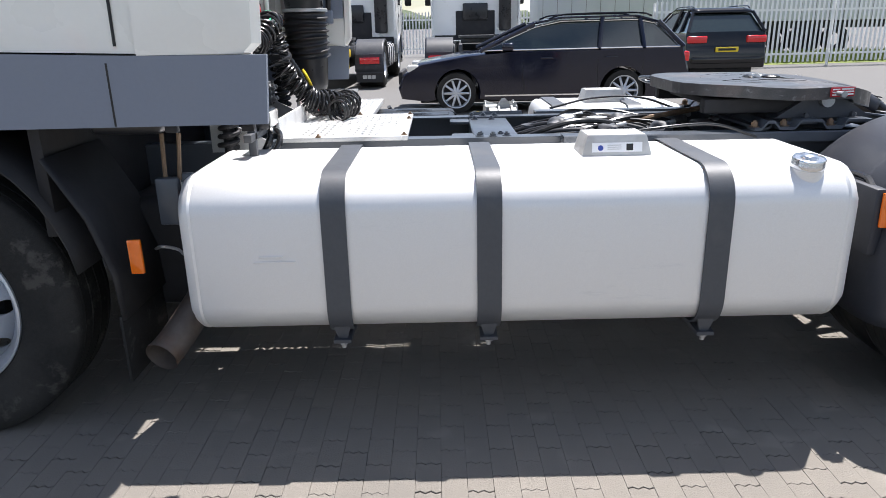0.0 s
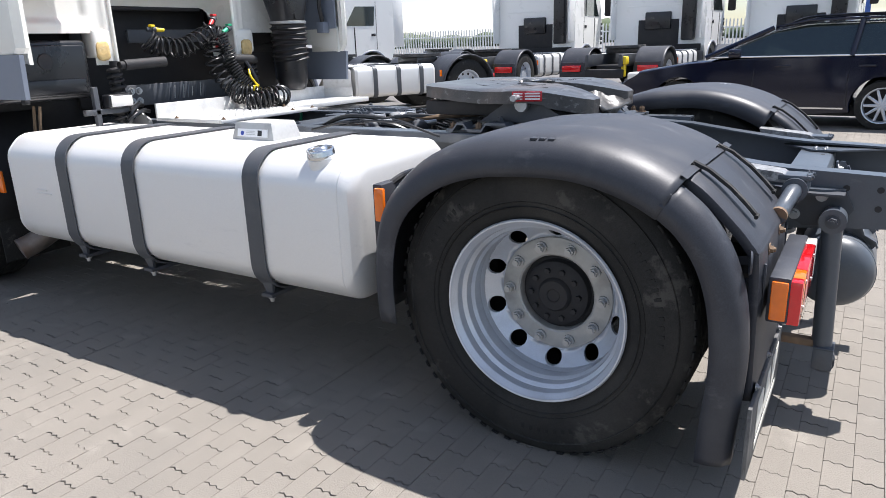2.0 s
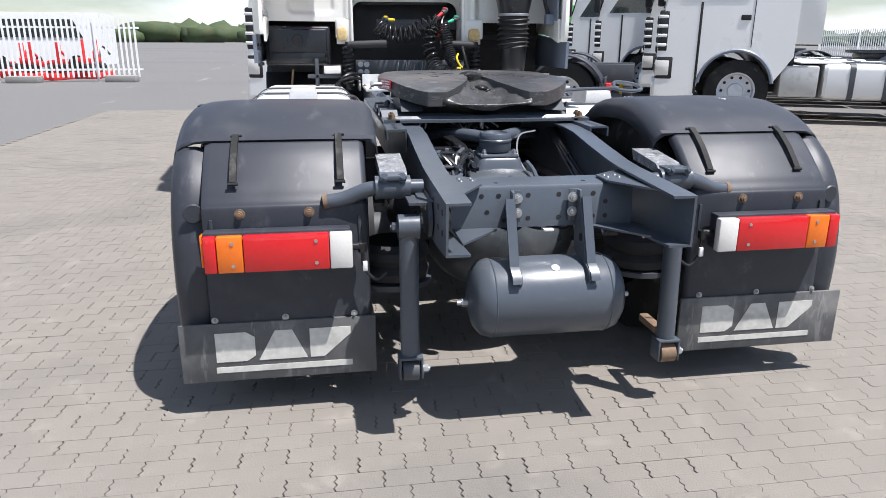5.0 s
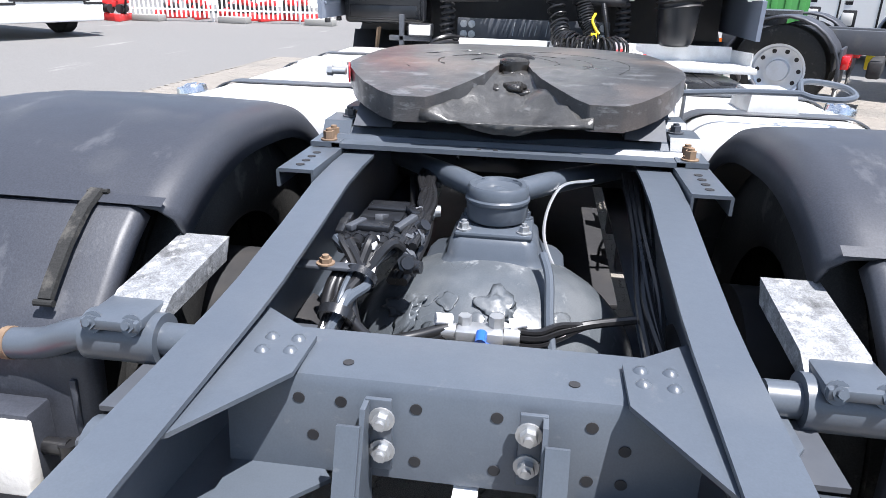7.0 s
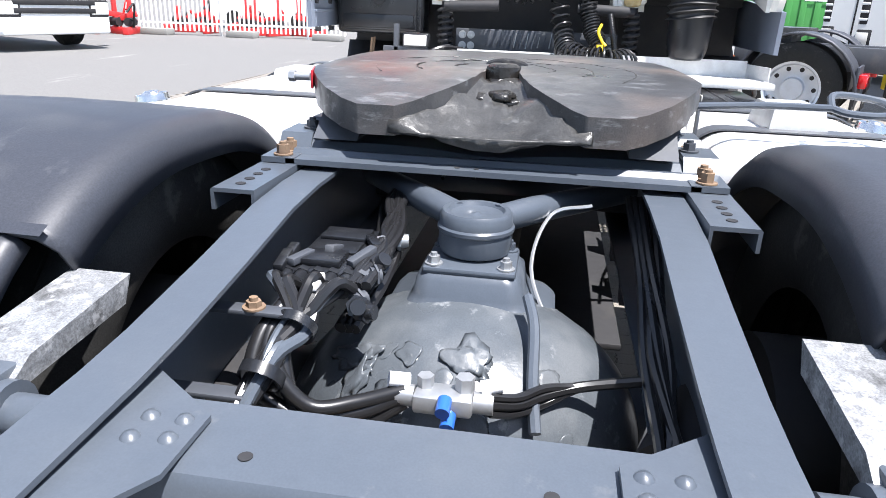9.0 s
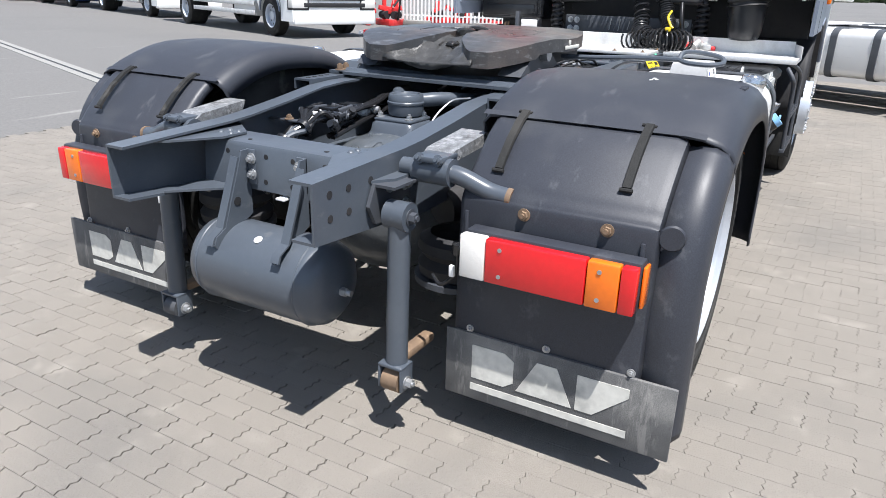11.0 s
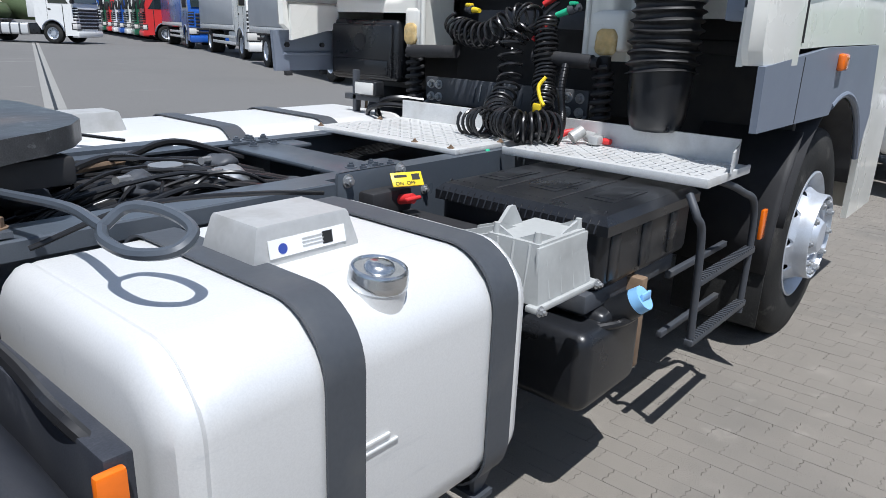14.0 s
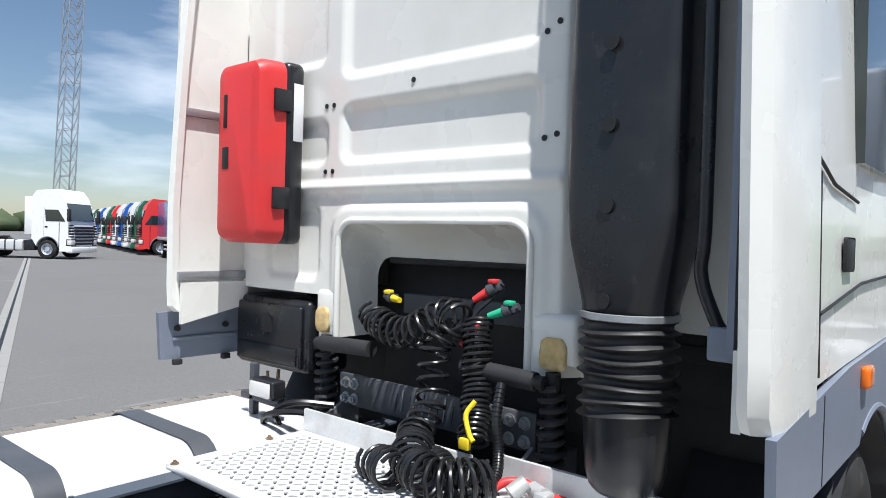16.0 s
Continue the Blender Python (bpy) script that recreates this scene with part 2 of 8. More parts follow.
GLASS = material("tinted_window_glass", (0.02, 0.03, 0.03), 0.05, 0, 0.02, 10, 0, None, 1.0, 3, 0, 0.02)
FENCE_WHITE = material("white_fence_paint", (0.80, 0.80, 0.78), 0.45, 0, 0.03, 30)
GRASS = material("grass", (0.13, 0.17, 0.035), 0.9, 0, 0.4, 12, 0.03, (0.26, 0.24, 0.06), 0, 0.5, 0.7)
LEAF = material("tree_leaves", (0.05, 0.075, 0.028), 0.8, 0, 0.4, 3, 0, (0.1, 0.1, 0.05), 0, 0.3, 0.6)
BARK = material("bark", (0.10, 0.08, 0.06), 0.9, 0, 0.3, 12, 0.01)
BLUE = material("blue_truck_paint", (0.02, 0.10, 0.42), 0.3, 0, 0.05, 20, 0, None, 0.5)
GREEN_BOX = material("green_container_paint", (0.06, 0.26, 0.06), 0.5, 0, 0.06, 20, 0, (0.09, 0.3, 0.09), 0, 1, 0.5)
DARK_GREEN = material("dark_green_truck_paint", (0.02, 0.13, 0.07), 0.3, 0, 0.05, 20, 0, None, 0.4)
TRAILER = material("grey_white_trailer_panel", (0.55, 0.56, 0.57), 0.5, 0, 0.04, 6, 0, (0.45, 0.46, 0.47), 0, 0.5, 0.5)
LETTER_BLUE = material("blue_lettering", (0.03, 0.06, 0.30), 0.5, 0, 0.05, 20)
STICKER = material("white_sticker", (0.78, 0.78, 0.78), 0.35, 0, 0.02, 40)
# black for print and seams, also painted in for dark holes, slots, recesses
BLACK_INK = material("black_ink_and_gaps", (0.01, 0.01, 0.01), 0.5, 0, 0.02, 40)
RED_PLATE = material("red_type_plate", (0.42, 0.02, 0.03), 0.3, 0.2, 0.1, 60)


# ---- mesh builders ----
class Mesh:
    """Collects vertices and faces of one part."""

    def __init__(self):
        self.v, self.f = [], []

    def add(self, verts, faces):
        n = len(self.v)
        self.v += [tuple(p) for p in verts]
        self.f += [tuple(i + n for i in f) for f in faces]
        return self

    def bm(self, bm):
        bm.verts.index_update()
        self.add([v.co[:] for v in bm.verts], [[v.index for v in f.verts] for f in bm.faces])
        bm.free()
        return self

    def box(self, x0, x1, y0, y1, z0, z1, bevel=0.0, seg=2, m=None):
        bm = bmesh.new()
        bmesh.ops.create_cube(bm, size=1)
        for v in bm.verts:
            v.co = ((x0 + x1) / 2 + v.co.x * (x1 - x0), (y0 + y1) / 2 + v.co.y * (y1 - y0), (z0 + z1) / 2 + v.co.z * (z1 - z0))
        if bevel:
            bmesh.ops.bevel(bm, geom=bm.edges[:], offset=bevel, segments=seg, affect="EDGES", profile=0.5)
        if m:
            bm.transform(m)
        return self.bm(bm)

    def cyl(self, a, b, r0, r1=None, seg=20, caps=True):
        a, b = Vector(a), Vector(b)
        r1 = r0 if r1 is None else r1
        d = (b - a).normalized()
        u = d.orthogonal().normalized()
        w = d.cross(u)
        vs, fs = [], []
        for p, r in ((a, r0), (b, r1)):
            for k in range(seg):
                t = 2 * math.pi * k / seg
                vs.append(p + r * (u * math.cos(t) + w * math.sin(t)))
        for k in range(seg):
            j = (k + 1) % seg
            fs.append((k, j, seg + j, seg + k))
        if caps:
            fs += [tuple(range(seg - 1, -1, -1)), tuple(range(seg, 2 * seg))]
        return self.add(vs, fs)

    def tube(self, pts, r, seg=8, caps=True):
        pts = [Vector(p) for p in pts]
        vs, fs = [], []
        d = (pts[1] - pts[0]).normalized()
        u = d.orthogonal().normalized()
        for i, p in enumerate(pts):
            q = pts[min(i + 1, len(pts) - 1)] - pts[max(i - 1, 0)]
            d = q.normalized()
            u = (u - d * u.dot(d)).normalized()
            w = d.cross(u)
            for k in range(seg):
                t = 2 * math.pi * k / seg
                vs.append(p + r * (u * math.cos(t) + w * math.sin(t)))
        for i in range(len(pts) - 1):
            for k in range(seg):
                j = (k + 1) % seg
                fs.append((i * seg + k, i * seg + j, (i + 1) * seg + j, (i + 1) * seg + k))
        if caps:
            n = (len(pts) - 1) * seg
            fs += [tuple(range(seg - 1, -1, -1)), tuple(range(n, n + seg))]
        return self.add(vs, fs)

    def prism(self, poly, axis, a, b):
        """Extrudes a plane polygon along an axis; poly holds the two other coordinates in x, y, z order."""
        def put(p, h):
            c = list(p)
            c.insert(axis, h)
            return c
        n = len(poly)
        vs = [put(p, a) for p in poly] + [put(p, b) for p in poly]
        fs = [(k, (k + 1) % n, n + (k + 1) % n, n + k) for k in range(n)]
        fs += [tuple(range(n - 1, -1, -1)), tuple(range(n, 2 * n))]
        return self.add(vs, fs)

    def lathe(self, prof, centre, seg=48, side=1):
        """Turns a profile of (radius, y) about an axis along y."""
        cx, cz = centre
        vs, fs = [], []
        for r, y in prof:
            for k in range(seg):
                t = 2 * math.pi * k / seg
                vs.append((cx + r * math.cos(t), side * y, cz + r * math.sin(t)))
        for i in range(len(prof) - 1):
            for k in range(seg):
                j = (k + 1) % seg
                fs.append((i * seg + k, i * seg + j, (i + 1) * seg + j, (i + 1) * seg + k))
        return self.add(vs, fs)

    def loft(self, rings, caps=True, close=True):
        n = len(rings[0])
        vs = [p for r in rings for p in r]
        fs = []
        for i in range(len(rings) - 1):
            for k in range(n if close else n - 1):
                j = (k + 1) % n
                fs.append((i * n + k, i * n + j, (i + 1) * n + j, (i + 1) * n + k))
        if caps and close:
            fs += [tuple(range(n - 1, -1, -1)), tuple(range((len(rings) - 1) * n, len(rings) * n))]
        return self.add(vs, fs)

    def move(self, m):
        self.v = [tuple(m @ Vector(p)) for p in self.v]
        return self

    def data(self, name, mat, sharp=38):
        me = bpy.data.meshes.new(name)
        me.from_pydata(self.v, [], self.f)
        bm = bmesh.new()
        bm.from_mesh(me)
        bmesh.ops.remove_doubles(bm, verts=bm.verts[:], dist=1e-5)
        bmesh.ops.recalc_face_normals(bm, faces=bm.faces[:])
        bm.to_mesh(me)
        bm.free()
        me.materials.append(mat)
        me.shade_smooth()
        me.set_sharp_from_angle(angle=radians(sharp))
        return me


def part(name, mesh, mat, parent=None, label="", sharp=38):
    ob = new(name, mesh if isinstance(mesh, bpy.types.Mesh) else mesh.data(name, mat, sharp))
    ob.parent = parent
    if label:
        ob["label"] = label
    return ob


def thing(name, label, category, group="", m=None, kind=""):
    ob = tagged(new(name), label, category, group, kind)
    if m is not None:
        ob.matrix_basis = m
    return ob


def thick(ob, t=0.006):
    md = ob.modifiers.new("shell", "SOLIDIFY")
    md.thickness, md.offset = t, 0
    return ob


def smooth_path(pts, n=8):
    """Catmull-Rom through the points."""
    p = [Vector(q) for q in pts]
    p = [p[0] * 2 - p[1]] + p + [p[-1] * 2 - p[-2]]
    out = []
    for i in range(1, len(p) - 2):
        for k in range(n):
            t = k / n
            out.append(0.5 * (2 * p[i] + (p[i + 1] - p[i - 1]) * t + (2 * p[i - 1] - 5 * p[i] + 4 * p[i + 1] - p[i + 2]) * t * t + (3 * p[i] - p[i - 1] - 3 * p[i + 1] + p[i + 2]) * t ** 3))
    return out + [p[-2]]


def coil_path(pts, turns, radius, per=12, squash=1.0):
    """A helix wound about a smooth line, with a slight sag from turn to turn."""
    line = smooth_path(pts, 12)
    out, u = [], None
    n = int(turns * per)
    for i in range(n + 1):
        s = i / n * (len(line) - 1)
        k = min(int(s), len(line) - 2)
        p = line[k].lerp(line[k + 1], s - k)
        d = (line[k + 1] - line[k]).normalized()
        u = d.orthogonal().normalized() if u is None else (u - d * u.dot(d)).normalized()
        w = d.cross(u)
        a = 2 * math.pi * i / per
        r = radius * (1 + 0.12 * math.sin(i * 0.37))
        out.append(p + r * (u * math.cos(a) + w * math.sin(a) * squash))
    return out


def hex_bolt(p, axis, r=0.011, h=0.012):
    """A bolt head with its washer."""
    d = Vector(axis).normalized()
    p = Vector(p)
    return Mesh().cyl(p, p + d * 0.003, r * 1.5, seg=14).cyl(p + d * 0.003, p + d * h, r, seg=6).cyl(p + d * h, p + d * (h + 0.006), r * 0.55, seg=10)


def rounded_rect(w, h, r, n=5):
    """A closed loop about the origin, counter-clockwise."""
    out = []
    for cx, cy, a0 in ((w / 2 - r, h / 2 - r, 0), (-w / 2 + r, h / 2 - r, 90), (-w / 2 + r, -h / 2 + r, 180), (w / 2 - r, -h / 2 + r, 270)):
        for k in range(n + 1):
            a = radians(a0 + 90 * k / n)
            out.append((cx + r * math.cos(a), cy + r * math.sin(a)))
    return out


def perforated(x0, x1, y0, y1, z, nx, ny):
    """A thin tread plate with a slanted slot cut in each cell."""
    ms = Mesh()
    dx, dy = (x1 - x0) / nx, (y1 - y0) / ny
    sq = ((1, 0), (1, 1), (0, 1), (-1, 1), (-1, 0), (-1, -1), (0, -1), (1, -1))
    for i in range(nx):
        for j in range(ny):
            cx, cy = x0 + (i + 0.5) * dx, y0 + (j + 0.5) * dy
            big = 0 < i < nx - 1 and 0 < j < ny - 1
            vs = [(cx + sx * dx / 2, cy + sy * dy / 2, z) for sx, sy in sq]
            if not big:
                ms.add(vs, [tuple(range(8))])
                continue
            turn = math.pi / 4 if (i + j) % 2 else -math.pi / 4
            def slot(k, grow):
                u, v = math.cos(k * math.pi / 4 - turn) * 0.0165 * grow, math.sin(k * math.pi / 4 - turn) * 0.0068 * grow
                return cx + u * math.cos(turn) - v * math.sin(turn), cy + u * math.sin(turn) + v * math.cos(turn)
            rim = [(*slot(k, 0.86), z + 0.0012) for k in range(8)]
            low = [(*slot(k, 0.80), z - 0.004) for k in range(8)]
            fs = [(k, (k + 1) % 8, 8 + (k + 1) % 8, 8 + k) for k in range(8)] + [(8 + k, 8 + (k + 1) % 8, 16 + (k + 1) % 8, 16 + k) for k in range(8)]
            ms.add(vs + rim + low, fs)
    return ms


# ---- ground ----
def sheet():
    ms = Mesh()
    xs = [-900, -300, -100, -40, -12, -4, 0, 4, 12, 40, 100, 300, 900]
    n = len(xs)
    ms.add([(x, y, -0.014) for y in xs for x in xs], [(j * n + i, j * n + i + 1, (j + 1) * n + i + 1, (j + 1) * n + i) for j in range(n - 1) for i in range(n - 1)])
    return ms


ground = tagged(part("ground", sheet(), GROUND), "grey worn yard paving under the trucks", "ground", kind="structure")

# ---- the tractor unit ----
truck = thing("tractor_truck", "white used tractor truck with bare chassis, aluminium tanks and black fenders", "truck")
AXLE, FRONT = 0.49, -3.85


def strip(poly_top, poly_bot, y0, y1):
    """A plate standing along x, between a top and a bottom line of (x, z)."""
    return Mesh().prism(poly_top + poly_bot[::-1], 1, y0, y1)


RAIL_TOP = [(-4.9, 0.93), (-0.02, 0.93), (0.12, 0.922), (0.32, 0.892), (0.52, 0.866), (0.62, 0.858), (1.045, 0.842)]
RAIL_BOT = [(-4.9, 0.66), (-0.02, 0.66), (0.12, 0.655), (0.32, 0.635), (0.52, 0.630), (0.72, 0.652), (1.045, 0.676)]


def frame_rail(s):
    ms = Mesh()
    web_in, web_out = s * 0.387, s * 0.395
    ms.add(*(lambda m: (m.v, m.f))(strip(RAIL_TOP, RAIL_BOT, web_in, web_out)))
    for line, dz in ((RAIL_TOP, -0.008), (RAIL_BOT, 0.008)):
        low = [(x, z + dz) for x, z in line]
        ms.add(*(lambda m: (m.v, m.f))(strip(line, low, s * 0.318, s * 0.387)))
    rail = part("frame_rail", ms, FRAME, truck, "blue-grey painted steel frame rail")
    for x, z in ((0.98, 0.80), (0.98, 0.735), (0.90, 0.80), (0.90, 0.735), (0.80, 0.80)):
        part("rail_hole_rim", Mesh().cyl((x, s * 0.3952, z), (x, s * 0.3962, z), 0.011, seg=12), DARK, rail)
    k = 0
    for x in [-0.9 - 0.16 * i for i in range(9)]:
        part("bolt", hex_bolt((x, s * 0.395, 0.84 if k % 2 else 0.80), (0, s, 0), 0.012), STEEL, rail)
        k += 1
    for dx, dy in ((-1.78, 0.35), (-1.84, 0.345), (-1.90, 0.35), (-1.84, 0.37)):
        part("bolt", hex_bolt((dx, s * dy, 0.931), (0, 0, 1), 0.013), FRAME, rail)
    # mounting angle with slots beside the rail
    prof = [(0.40, 0.852), (0.406, 0.852), (0.406, 0.934), (0.478, 0.934), (0.478, 0.900), (0.485, 0.900), (0.485, 0.938), (0.481, 0.942), (0.40, 0.942)]
    part("mounting_angle", Mesh().prism([(s * y, z) for y, z in prof], 0, -1.55, 0.10), FRAME, rail)
    for x in (0.06, 0.02, -0.02, -0.06):
        part("slot", Mesh().cyl((x, s * 0.443, 0.9425), (x, s * 0.443, 0.9435), 0.010, seg=12), DARK, rail)
    return rail


for s in (-1, 1):
    frame_rail(s)


def crossmember():
    ms = Mesh()
    # folded channel: top plate, rear face with an edge radius
    prof = [(0.60, 0.838), (0.705, 0.836), (0.722, 0.832), (0.730, 0.82), (0.742, 0.69), (0.735, 0.689), (0.722, 0.815), (0.715, 0.825), (0.703, 0.829), (0.60, 0.830)]
    n = len(prof)
    vs = [(x, y, z) for y in (-0.325, 0.325) for x, z in prof]
    ms.add(vs, [(k, (k + 1) % n, n + (k + 1) % n, n + k) for k in range(n)] + [tuple(range(n)), tuple(range(2 * n - 1, n - 1, -1))])
    cm = part("rear_crossmember", ms, FRAME, truck, "blue-grey steel crossmember with bolt holes")
    for y, z in ((-0.22, 0.80), (-0.20, 0.745), (-0.16, 0.80), (-0.055, 0.80), (-0.055, 0.72), (0.055, 0.80), (0.055, 0.72), (0.18, 0.80), (0.18, 0.72), (0.225, 0.77), (0.225, 0.72), (-0.14, 0.715)):
        x = 0.730 + (0.82 - z) * 0.0923
        part("bolt_hole", Mesh().cyl((x + 0.0005, y, z), (x + 0.0016, y, z), 0.0085, seg=12), DARK, cm)
    for y in (-0.16, 0.155):
        part("bolt_hole", Mesh().cyl((0.69, y, 0.8368), (0.69, y, 0.8378), 0.008, seg=12), DARK, cm)
    for s in (-1, 1):
        # triangular gusset on top and below, with dome rivets
        part("gusset_plate", Mesh().prism([(x, s * y) for x, y in ((0.52, 0.380), (0.93, 0.380), (0.90, 0.318), (0.745, 0.222), (0.64, 0.222))], 2, 0.840, 0.847), FRAME, cm)
        part("gusset_plate", Mesh().prism([(x, s * y) for x, y in ((0.60, 0.318), (0.92, 0.318), (0.76, 0.17), (0.72, 0.20))], 2, 0.684, 0.691), FRAME, cm)
        for x, y in ((0.655, 0.245), (0.69, 0.245), (0.655, 0.285), (0.695, 0.285)):
            part("rivet", Mesh().lathe([(0.0001, 0.007), (0.007, 0.005), (0.011, 0.0)], (0, 0), 14).move(Matrix.Translation((x, s * y, 0.847)) @ Matrix.Rotation(radians(90), 4, "X")), FRAME, cm)
        # bracket outside the rail
        part("outer_bracket", Mesh().prism([(x, s * y) for x, y in ((0.54, 0.397), (0.80, 0.397), (0.74, 0.44), (0.60, 0.44))], 2, 0.80, 0.808), FRAME, cm)
    cm.location.z = -0.010


crossmember()


def air_tank():
    prof = [(0.0001, -0.275), (0.05, -0.272), (0.10, -0.258), (0.128, -0.235), (0.138, -0.205), (0.138, 0.205), (0.128, 0.235), (0.10, 0.258), (0.05, 0.272), (0.0001, 0.275)]
    tank = part("air_tank", Mesh().lathe(prof, (0.79, 0.445), 40), FRAME, truck, "blue-grey cylindrical compressed air tank")
    for y in (-0.20, 0.20):
        part("weld_seam", Mesh().lathe([(0.137, y - 0.004), (0.1405, y), (0.137, y + 0.004)], (0.79, 0.445), 40), FRAME, tank)
    for s in (-1, 1):
        part("drain_plug", Mesh().cyl((0.79, s * 0.272, 0.43), (0.79, s * 0.295, 0.43), 0.014, seg=6).cyl((0.79, s * 0.295, 0.43), (0.79, s * 0.312, 0.43), 0.009, seg=10), STEEL, tank)
        poly = [(0.745, 0.81), (0.775, 0.81), (0.79, 0.77), (0.865, 0.58), (0.905, 0.56), (0.915, 0.535), (0.89, 0.50), (0.85, 0.545), (0.745, 0.60)]
        br = part("tank_hanger", Mesh().prism(poly, 1, s * 0.115, s * 0.122).box(0.744, 0.752, min(s * 0.085, s * 0.122), max(s * 0.085, s * 0.122), 0.70, 0.812, 0.002), FRAME, tank)
        edge = [(0.783, 0.79), (0.793, 0.765), (0.83, 0.67), (0.868, 0.578), (0.907, 0.556), (0.917, 0.533)]
        part("hanger_flange", Mesh().loft([[(x, s * 0.119, z), (x, s * 0.150, z), (x + 0.007, s * 0.150, z + 0.002), (x + 0.007, s * 0.119, z + 0.002)] for x, z in edge]), FRAME, br)
        part("hanger_hole", Mesh().cyl((0.81, s * 0.1125, 0.655), (0.81, s * 0.1145, 0.655), 0.014, seg=16), DARK, br)
        for z in (0.783, 0.733):
            part("bolt", hex_bolt((0.752, s * 0.098, z), (1, 0, 0), 0.012, 0.014), STEEL, br)
    d = Vector((0.5, 0, 0.866))
    c = Vector((0.79, 0.013, 0.445)) + d * 0.1382
    part("round_sticker", Mesh().cyl(c, c + d * 0.002, 0.014, seg=20), STICKER, tank, "round white sticker")


air_tank()


# fifth wheel
def fifth_wheel():
    st = [(-1.00, 0.0, 0.16), (-0.985, 0.0, 0.24), (-0.93, 0.0, 0.33), (-0.85, 0.0, 0.40), (-0.72, 0.0, 0.447), (-0.60, 0.0, 0.466), (-0.56, 0.035, 0.467), (-0.50, 0.042, 0.465), (-0.44, 0.040, 0.458), (-0.38, 0.050, 0.444), (-0.32, 0.068, 0.425), (-0.27, 0.092, 0.40), (-0.22, 0.125, 0.365), (-0.17, 0.165, 0.315), (-0.145, 0.195, 0.275)]
    st = [tuple(p + (q - p) * k / 4 for p, q in zip(a, b)) for a, b in zip(st, st[1:]) for k in range(4)] + [st[-1]]
    ms = Mesh()
    N = 24
    def height(x, y):
        z = 1.128 + 0.012 * (-0.5 - x)
        if x > -0.40:
            z -= 0.050 * ((x + 0.40) / 0.255) ** 1.4
        e = max(0, abs(y) - 0.40) / 0.07
        worn = max(0.0, 1 - (math.hypot(x + 0.52, y) / 0.40) ** 4)
        z += worn * (0.005 * noise.noise(Vector((x * 11, y * 11, 0))) + 0.003 * noise.noise(Vector((x * 34, y * 34, 2))))
        return z - 0.012 * min(1, e) ** 2
    for s in (-1, 1):
        top, bot = [], []
        for x, yi, yo in st:
            row = [yi + (yo - yi) * k / N for k in range(N + 1)]
            top.append([(x, s * y, height(x, y)) for y in row])
            bot.append([(x, s * y, height(x, y) - (0.05 if x < -0.3 else 0.062)) for y in row])
        rows = len(st)
        vs = [p for r in top for p in r] + [p for r in bot for p in r]
        o, fs = rows * (N + 1), []
        for i in range(rows - 1):
            for k in range(N):
                a = i * (N + 1) + k
                fs += [(a, a + 1, a + N + 2, a + N + 1), (o + a, o + a + N + 1, o + a + N + 2, o + a + 1)]
            for k in (0, N):
                a = i * (N + 1) + k
                if k == N or st[i][1] > 0 or st[i + 1][1] > 0:
                    fs.append((a, a + N + 1, o + a + N + 1, o + a))
        for i in (0, rows - 1):
            for k in range(N):
                a = i * (N + 1) + k
                fs.append((a, a + 1, o + a + 1, o + a))
        ms.add(vs, fs)
    fw = part("fifth_wheel", ms, GREASE, truck, "greasy black fifth wheel coupling plate with a notch", 50)
    # grease ridges worn into the plate
    for r, c in ((0.12, -0.50), (0.205, -0.50), (0.30, -0.50)):
        pts = [(c + r * math.cos(a), r * 1.05 * math.sin(a), 0) for a in [radians(60 + 240 * k / 40) for k in range(41)]]
        part("wear_groove", Mesh().tube([(x, y, height(x, y) - 0.0008) for x, y, _ in pts], 0.0018, 6), GREASE_THICK, fw)
    # grease clods about the throat
    rnd = random.Random(4)
    for k in range(16):
        x = rnd.uniform(-0.47, -0.33)
        y = rnd.uniform(-0.055, 0.055)
        bm = bmesh.new()
        bmesh.ops.create_icosphere(bm, subdivisions=2, radius=rnd.uniform(0.014, 0.036))
        for v in bm.verts:
            v.co = v.co * (1 + 0.7 * noise.noise(v.co * 45 + Vector((k, 0, 0))))
            v.co.z *= 0.38
        bm.transform(Matrix.Translation((x, y, height(x, abs(y)) - 0.030 - 0.12 * (x + 0.47) + rnd.uniform(-0.012, 0.008))))
        part("grease_clod", Mesh().bm(bm), GREASE_THICK, fw, "", 180)
    part("throat_lip", Mesh().tube([(-0.585 + 0.0 * k, 0.045 * math.cos(a), 1.12 + 0.012 * math.sin(a)) for k, a in enumerate([radians(180 * i / 12) for i in range(13)])], 0.014, 8), GREASE_THICK, fw)
    part("jaw", Mesh().box(-0.60, -0.42, -0.045, 0.045, 1.03, 1.062, 0.01), GREASE_THICK, fw)
    # ribs and body under the plate
    part("under_body", Mesh().box(-0.92, -0.28, -0.36, -0.30, 1.005, 1.07, 0.012).box(-0.92, -0.28, 0.30, 0.36, 1.005, 1.07, 0.012).box(-0.86, -0.30, -0.30, 0.30, 1.03, 1.06, 0.01), DARK, fw)
    rows_g, cols = [], 18
    for x, yi, _ in [row for row in st if row[0] > -0.445][::2]:
        t = (x + 0.44) / 0.295
        ring = []
        for k in range(cols + 1):
            u = -1 + 2 * k / cols
            y = u * (yi + 0.012)
            lump = 0.016 * noise.noise(Vector((x * 14, y * 14, 3.0))) + 0.008 * noise.noise(Vector((x * 40, y * 40, 1.0)))
            trough = 0.046 * (1 - abs(u) ** 1.6) * min(1, 0.25 + t)
            ring.append((x + 0.01 * noise.noise(Vector((y * 30, 0, 5))), y, height(x, abs(y)) - 0.012 - 0.020 * t - trough + lump))
